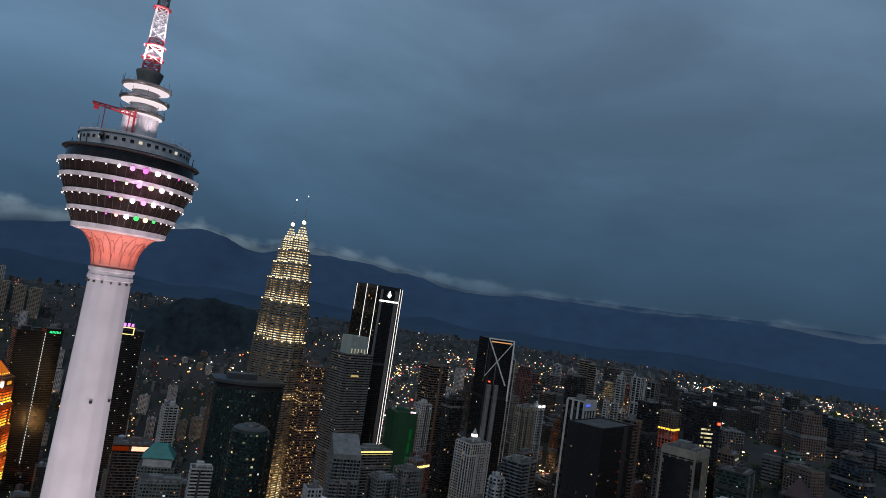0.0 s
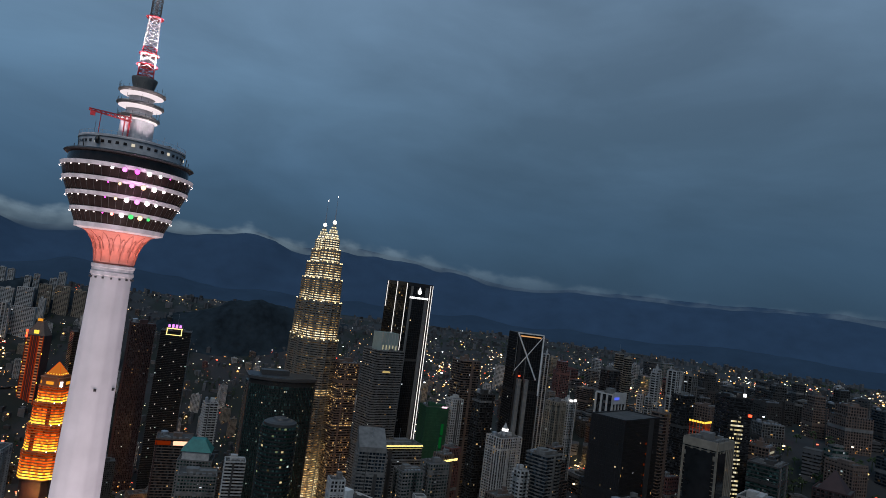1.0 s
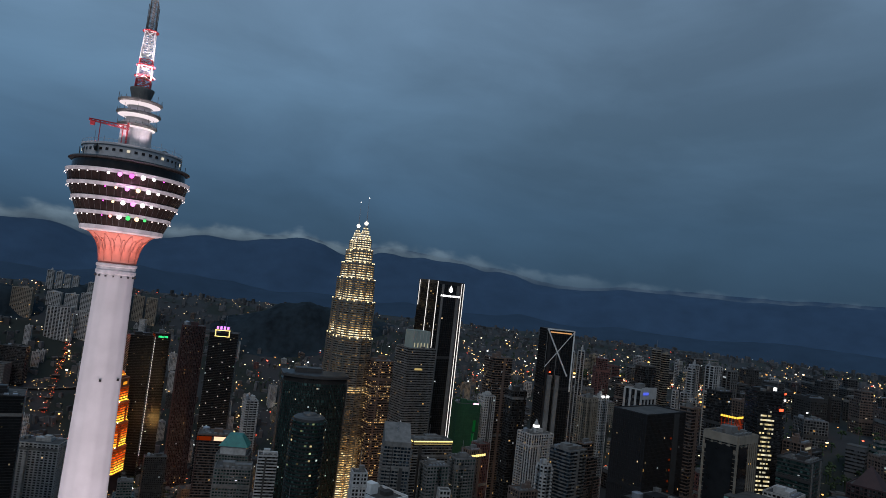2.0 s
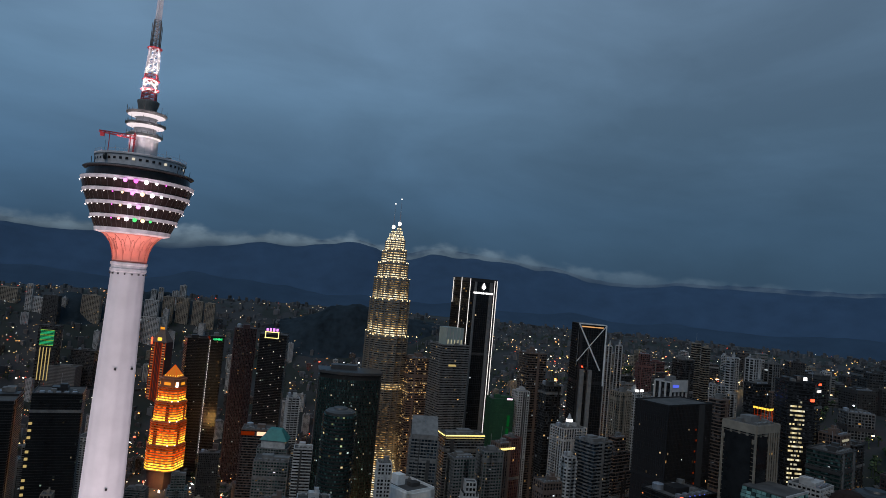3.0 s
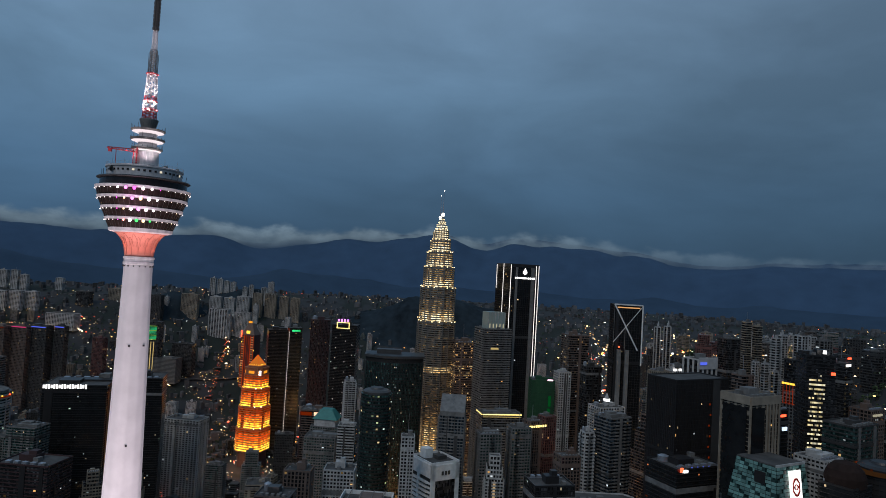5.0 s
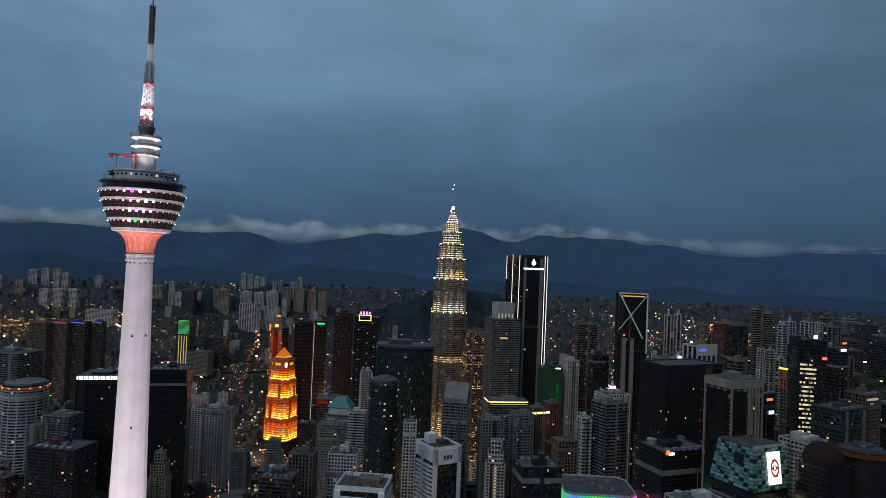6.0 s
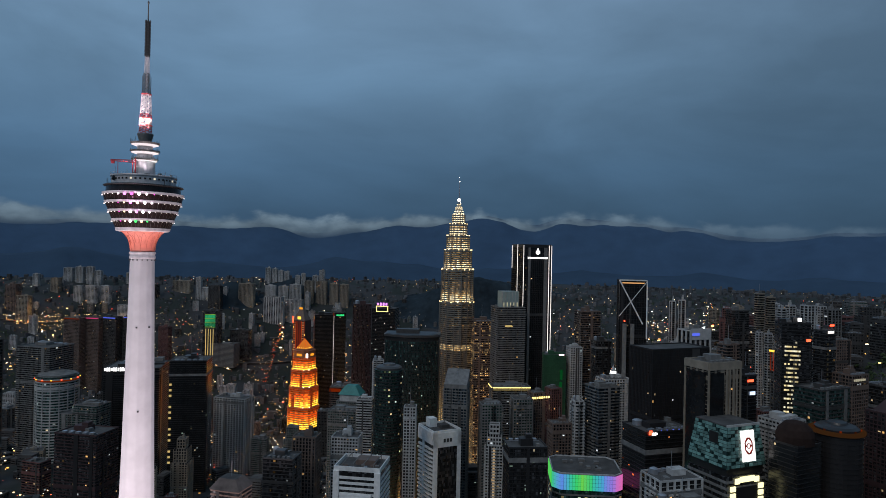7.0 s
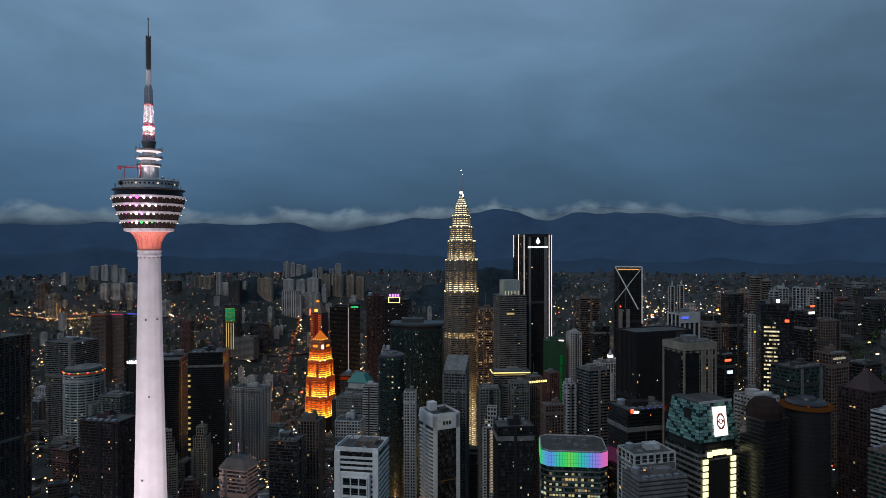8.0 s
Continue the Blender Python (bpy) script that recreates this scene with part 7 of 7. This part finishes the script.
def make_city_lights():
    """Street lamps, shop fronts and traffic as points of light."""
    rnd = random.Random(15)
    g = Geo()
    for _ in range(21000):
        r = 300 + 1560 * rnd.random() ** 0.62
        az = rnd.uniform(-44, 62)
        # lights gather along streets
        n = noise.noise(Vector((az * 0.35, r * 0.008, 2.0)))
        if r > 1450 and rnd.random() < (0.85 if az > 8 else 0.55):
            continue
        if n < -0.05 and rnd.random() < 0.75:
            continue
        x, y = polar(r, az)
        k = 0.35 + 0.65 * shrink(r)
        s = rnd.choice((0.16, 0.22, 0.3, 0.4, 0.8)) * k * (0.7 + r / 2400) * (1.45 if 500 < r < 1150 else 1.25)
        z = ground_height(x, y) + rnd.choice((3, 5, 6, 8, 9, 12)) * k
        g.box(x, y, z, s * rnd.uniform(0.8, 2.2), s, s * 0.8)
    # the far quarters: lamps strung along streets, dark wooded gaps between
    for _ in range(16000):
        r, az = rnd.uniform(1080, 1640), rnd.uniform(-44, 62)
        x, y = polar(r, az)
        street = abs(noise.noise(Vector((x * 0.006, y * 0.006, 4.0))))
        if street > 0.05 and rnd.random() < 0.9:
            continue
        s = rnd.choice((0.5, 0.6, 0.8, 1.1, 1.9)) * (1.2 if r < 1400 else 1.05)
        g.box(x, y, ground_height(x, y) + rnd.choice((4, 6, 9, 13)), s * rnd.uniform(0.8, 1.6), s, s * 0.8)
    # busy junctions and lit yards
    for cx, cy, rad, count in ((-690, 1085, 60, 130), (-485, 732, 34, 90), (-430, 770, 40, 30), (-560, 1180, 90, 70), (-450, 1150, 120, 80), (-320, 1190, 110, 70), (530, 300, 26, 60), (250, 520, 40, 60),
                               (520, 85, 26, 46), (-240, 1110, 60, 90), (300, 700, 60, 60), (-200, 800, 80, 90), (-80, 640, 70, 80), (10, 420, 50, 60), (640, 560, 90, 140), (760, 700, 120, 160), (700, 420, 90, 110), (900, 620, 120, 120)):
        for _ in range(count):
            a, q = rnd.uniform(0, 6.28), rad * math.sqrt(rnd.random())
            x, y = cx + q * math.cos(a), cy + 0.6 * q * math.sin(a)
            s = rnd.choice((0.25, 0.35, 0.5, 0.9)) * (0.5 + 0.5 * ease(300, 1500, math.hypot(x - VIEW_SPOT[0], y - VIEW_SPOT[1])))
            g.box(x, y, ground_height(x, y) + rnd.uniform(2.5, 8), s * 1.4, s, s)
    ob = new("street_lamps", g.mesh("street_lamps", LAMPS))
    tagged(ob, "orange and white street lamps across the city", "street lamp", kind="stuff")


ASPHALT = material("asphalt", (0.05, 0.05, 0.052), 0.85, grain=0.25, scale=0.2)
TRAFFIC = glow("traffic_red", ((1.0, 0.07, 0.03), (1.0, 0.12, 0.04), (1.0, 0.4, 0.15)), 1.6, 0.8)
SODIUM = glow("sodium_lamps", ((1.0, 0.55, 0.15), (1.0, 0.66, 0.25)), 4.0, 0.5)


def make_road(points, width, lamp_step, cars, mat, lift, label, seed):
    """A road ribbon with its lamps and the tail lights on it."""
    rnd = random.Random(seed)
    road = thing("road", 0, 0, 0, 0, label, "road", kind="structure")
    g, lamps, tails = Geo(), Geo(), Geo()
    for (ax, ay), (bx, by) in zip(points, points[1:]):
        ln = math.hypot(bx - ax, by - ay)
        n = max(int(ln / 18), 1)
        turn = math.atan2(by - ay, bx - ax)
        for k in range(n):
            u = (k + 0.5) / n
            x, y = ax + (bx - ax) * u, ay + (by - ay) * u
            z = ground_height(x, y) + lift
            g.box(x, y, z, ln / n + 1.0, width, 0.8, turn)
            if lift > 3:
                g.box(x, y, z - lift / 2, 1.6, 2.4, lift, turn)
        m = int(ln / lamp_step)
        for k in range(m):
            u = (k + rnd.random() * 0.4) / m
            x, y = ax + (bx - ax) * u, ay + (by - ay) * u
            s = rnd.choice((-1, 1)) * width * 0.5
            x, y = x - math.sin(turn) * s, y + math.cos(turn) * s
            q = rnd.uniform(0.5, 0.9)
            lamps.box(x, y, ground_height(x, y) + lift + 7, 1.2 * q, 1.2 * q, 0.9 * q)
        for k in range(int(cars * ln / 100)):
            u = rnd.random()
            x, y = ax + (bx - ax) * u, ay + (by - ay) * u
            s = rnd.uniform(-0.45, 0.45) * width
            tails.box(x - math.sin(turn) * s, y + math.cos(turn) * s, ground_height(x, y) + lift + 1.4, 1.3, 0.7, 0.7, turn)
    part("carriageway", g, ASPHALT, road)
    if lamps.v:
        part("lamp", lamps, mat, road, "street lamps", kind="stuff")
    if tails.v:
        part("tail_light", tails, TRAFFIC, road, "red tail lights of traffic", kind="stuff")


def make_trees():
    """Dark tree cover: many small leaf clumps over the hill below the tower and in the gaps."""
    rnd = random.Random(31)
    g = Geo()
    mat = material("tree_leaves", (0.045, 0.065, 0.03), 0.9, grain=0.4, scale=0.3, island=0.5, spec=0.15)
    for turn in range(5600):
        spread = turn >= 2600
        if spread:
            x, y = polar(rnd.uniform(1060, 1720), rnd.uniform(-44, 60))
            if noise.noise(Vector((x * 0.005, y * 0.005, 8.0))) < -0.05:
                continue
        elif rnd.random() < 0.12:
            x, y = rnd.uniform(470, 640), rnd.uniform(10, 240)
        elif rnd.random() < 0.4:
            a, r = rnd.uniform(0, 6.28), 24 + 130 * math.sqrt(rnd.random())
            x, y = r * math.cos(a), r * math.sin(a)
        else:
            rr, az = 330 + 1300 * rnd.random(), rnd.uniform(-44, 60)
            x, y = polar(rr, az)
            if noise.noise(Vector((x * 0.006, y * 0.006, 8.0))) < 0.12:
                continue
        if not free(x, y, 2):
            continue
        z = ground_height(x, y)
        k = shrink(math.hypot(x - VIEW_SPOT[0], y - VIEW_SPOT[1]))
        if spread:
            k *= 1.7
        h = rnd.uniform(7, 15) * k
        for _ in range(9):
            ox, oy, oz = rnd.uniform(-3.4, 3.4) * k, rnd.uniform(-3.4, 3.4) * k, h * rnd.uniform(0.55, 1.0)
            n = len(g.v)
            rad = rnd.uniform(0.8, 1.9) * k
            for dx, dy, dz in ((1, 0, 0), (-0.5, 0.86, 0.1), (-0.5, -0.86, -0.1), (0, 0, 0.9), (0, 0, -0.7), (0.6, -0.6, 0.4)):
                q = rad * rnd.uniform(0.75, 1.2)
                g.v.append((x + ox + dx * q, y + oy + dy * q, z + oz + dz * q))
            g.f += [(n, n + 1, n + 3), (n + 1, n + 2, n + 3), (n + 2, n + 5, n + 3), (n + 5, n, n + 3), (n + 1, n, n + 4), (n + 2, n + 1, n + 4), (n, n + 2, n + 4)]
        g.bar((x, y, z - 1), (x, y, z + h * 0.7), 0.35 * k, 4)
    ob = new("tree_cover", g.mesh("tree_cover", mat))
    tagged(ob, "dark green tree cover over hill and gardens", "trees", kind="stuff")


def make_street_glow():
    """Sodium lamps of the lower streets that tint the facades round them."""
    for x, y, power in ((292, 430, 16000), (250, 520, 15000), (205, 300, 16000), (330, 620, 20000), (160, 210, 12000), (-66, 850, 5000), (20, 470, 14000), (440, 560, 18000),
                        (505, 330, 4000), (330, 190, 14000), (120, 700, 22000), (400, 250, 5000), (-690, 1085, 5000), (640, 360, 5000)):
        data = bpy.data.lights.new("street_light", "POINT")
        data.energy, data.color, data.shadow_soft_size = 5 * power, (1.0, 0.5, 0.16), 0.5
        ob = new("street_light", data)
        ob.location = (x, y, ground_height(x, y) + 14)
        tagged(ob, "orange sodium street light", "street lamp", kind="structure")


ROADS = [
    ([(-186, 1080), (-184, 1129), (-185, 1177), (-182, 1237), (-200, 1274)], 13, 60, 44, SODIUM, 0.15, "city avenue crowded with red tail lights", 1),
    ([(-330, 1080), (-236, 1112), (-175, 1134), (-126, 1152)], 8, 30, 4, SODIUM, 3.2, "elevated highway with a string of lamps", 2),
    ([(-800, 1050), (-735, 1067), (-694, 1081), (-648, 1112), (-609, 1134), (-520, 1160)], 12, 3.2, 26, SODIUM, 0.1, "wide road lit by orange lamps", 3),
    ([(290, 300), (292, 420), (296, 520), (330, 640)], 9, 12, 10, SODIUM, 0.15, "narrow street glowing orange between towers", 4),
    ([(512, 80), (531, 90), (545, 60), (575, 20)], 8, 5, 10, SODIUM, 0.15, "street with orange lamps at a junction", 5),
    ([(160, 150), (175, 260), (200, 300), (215, 420)], 9, 14, 12, SODIUM, 0.15, "street with warm lamps and traffic", 6),
    ([(-160, 820), (-90, 560), (-60, 400), (-40, 250), (20, 60)], 11, 26, 5, SODIUM, 0.15, "tree-lined street with scattered lamps", 7),
    ([(512, 325), (470, 420), (440, 560), (520, 700)], 10, 14, 10, SODIUM, 0.15, "street lit by bright lamps between blocks", 8),
]
for line, *_ in ROADS:
    for (ax, ay), (bx, by) in zip(line, line[1:]):
        n = int(math.hypot(bx - ax, by - ay) / 14) + 1
        for k in range(n):
            PLACED.append((ax + (bx - ax) * k / n, ay + (by - ay) * k / n, 9.0))
make_midrise()
make_street_glow()
for spec in ROADS:
    make_road(*spec)
make_far_condos()
make_low_rise()
make_city_lights()
make_trees()
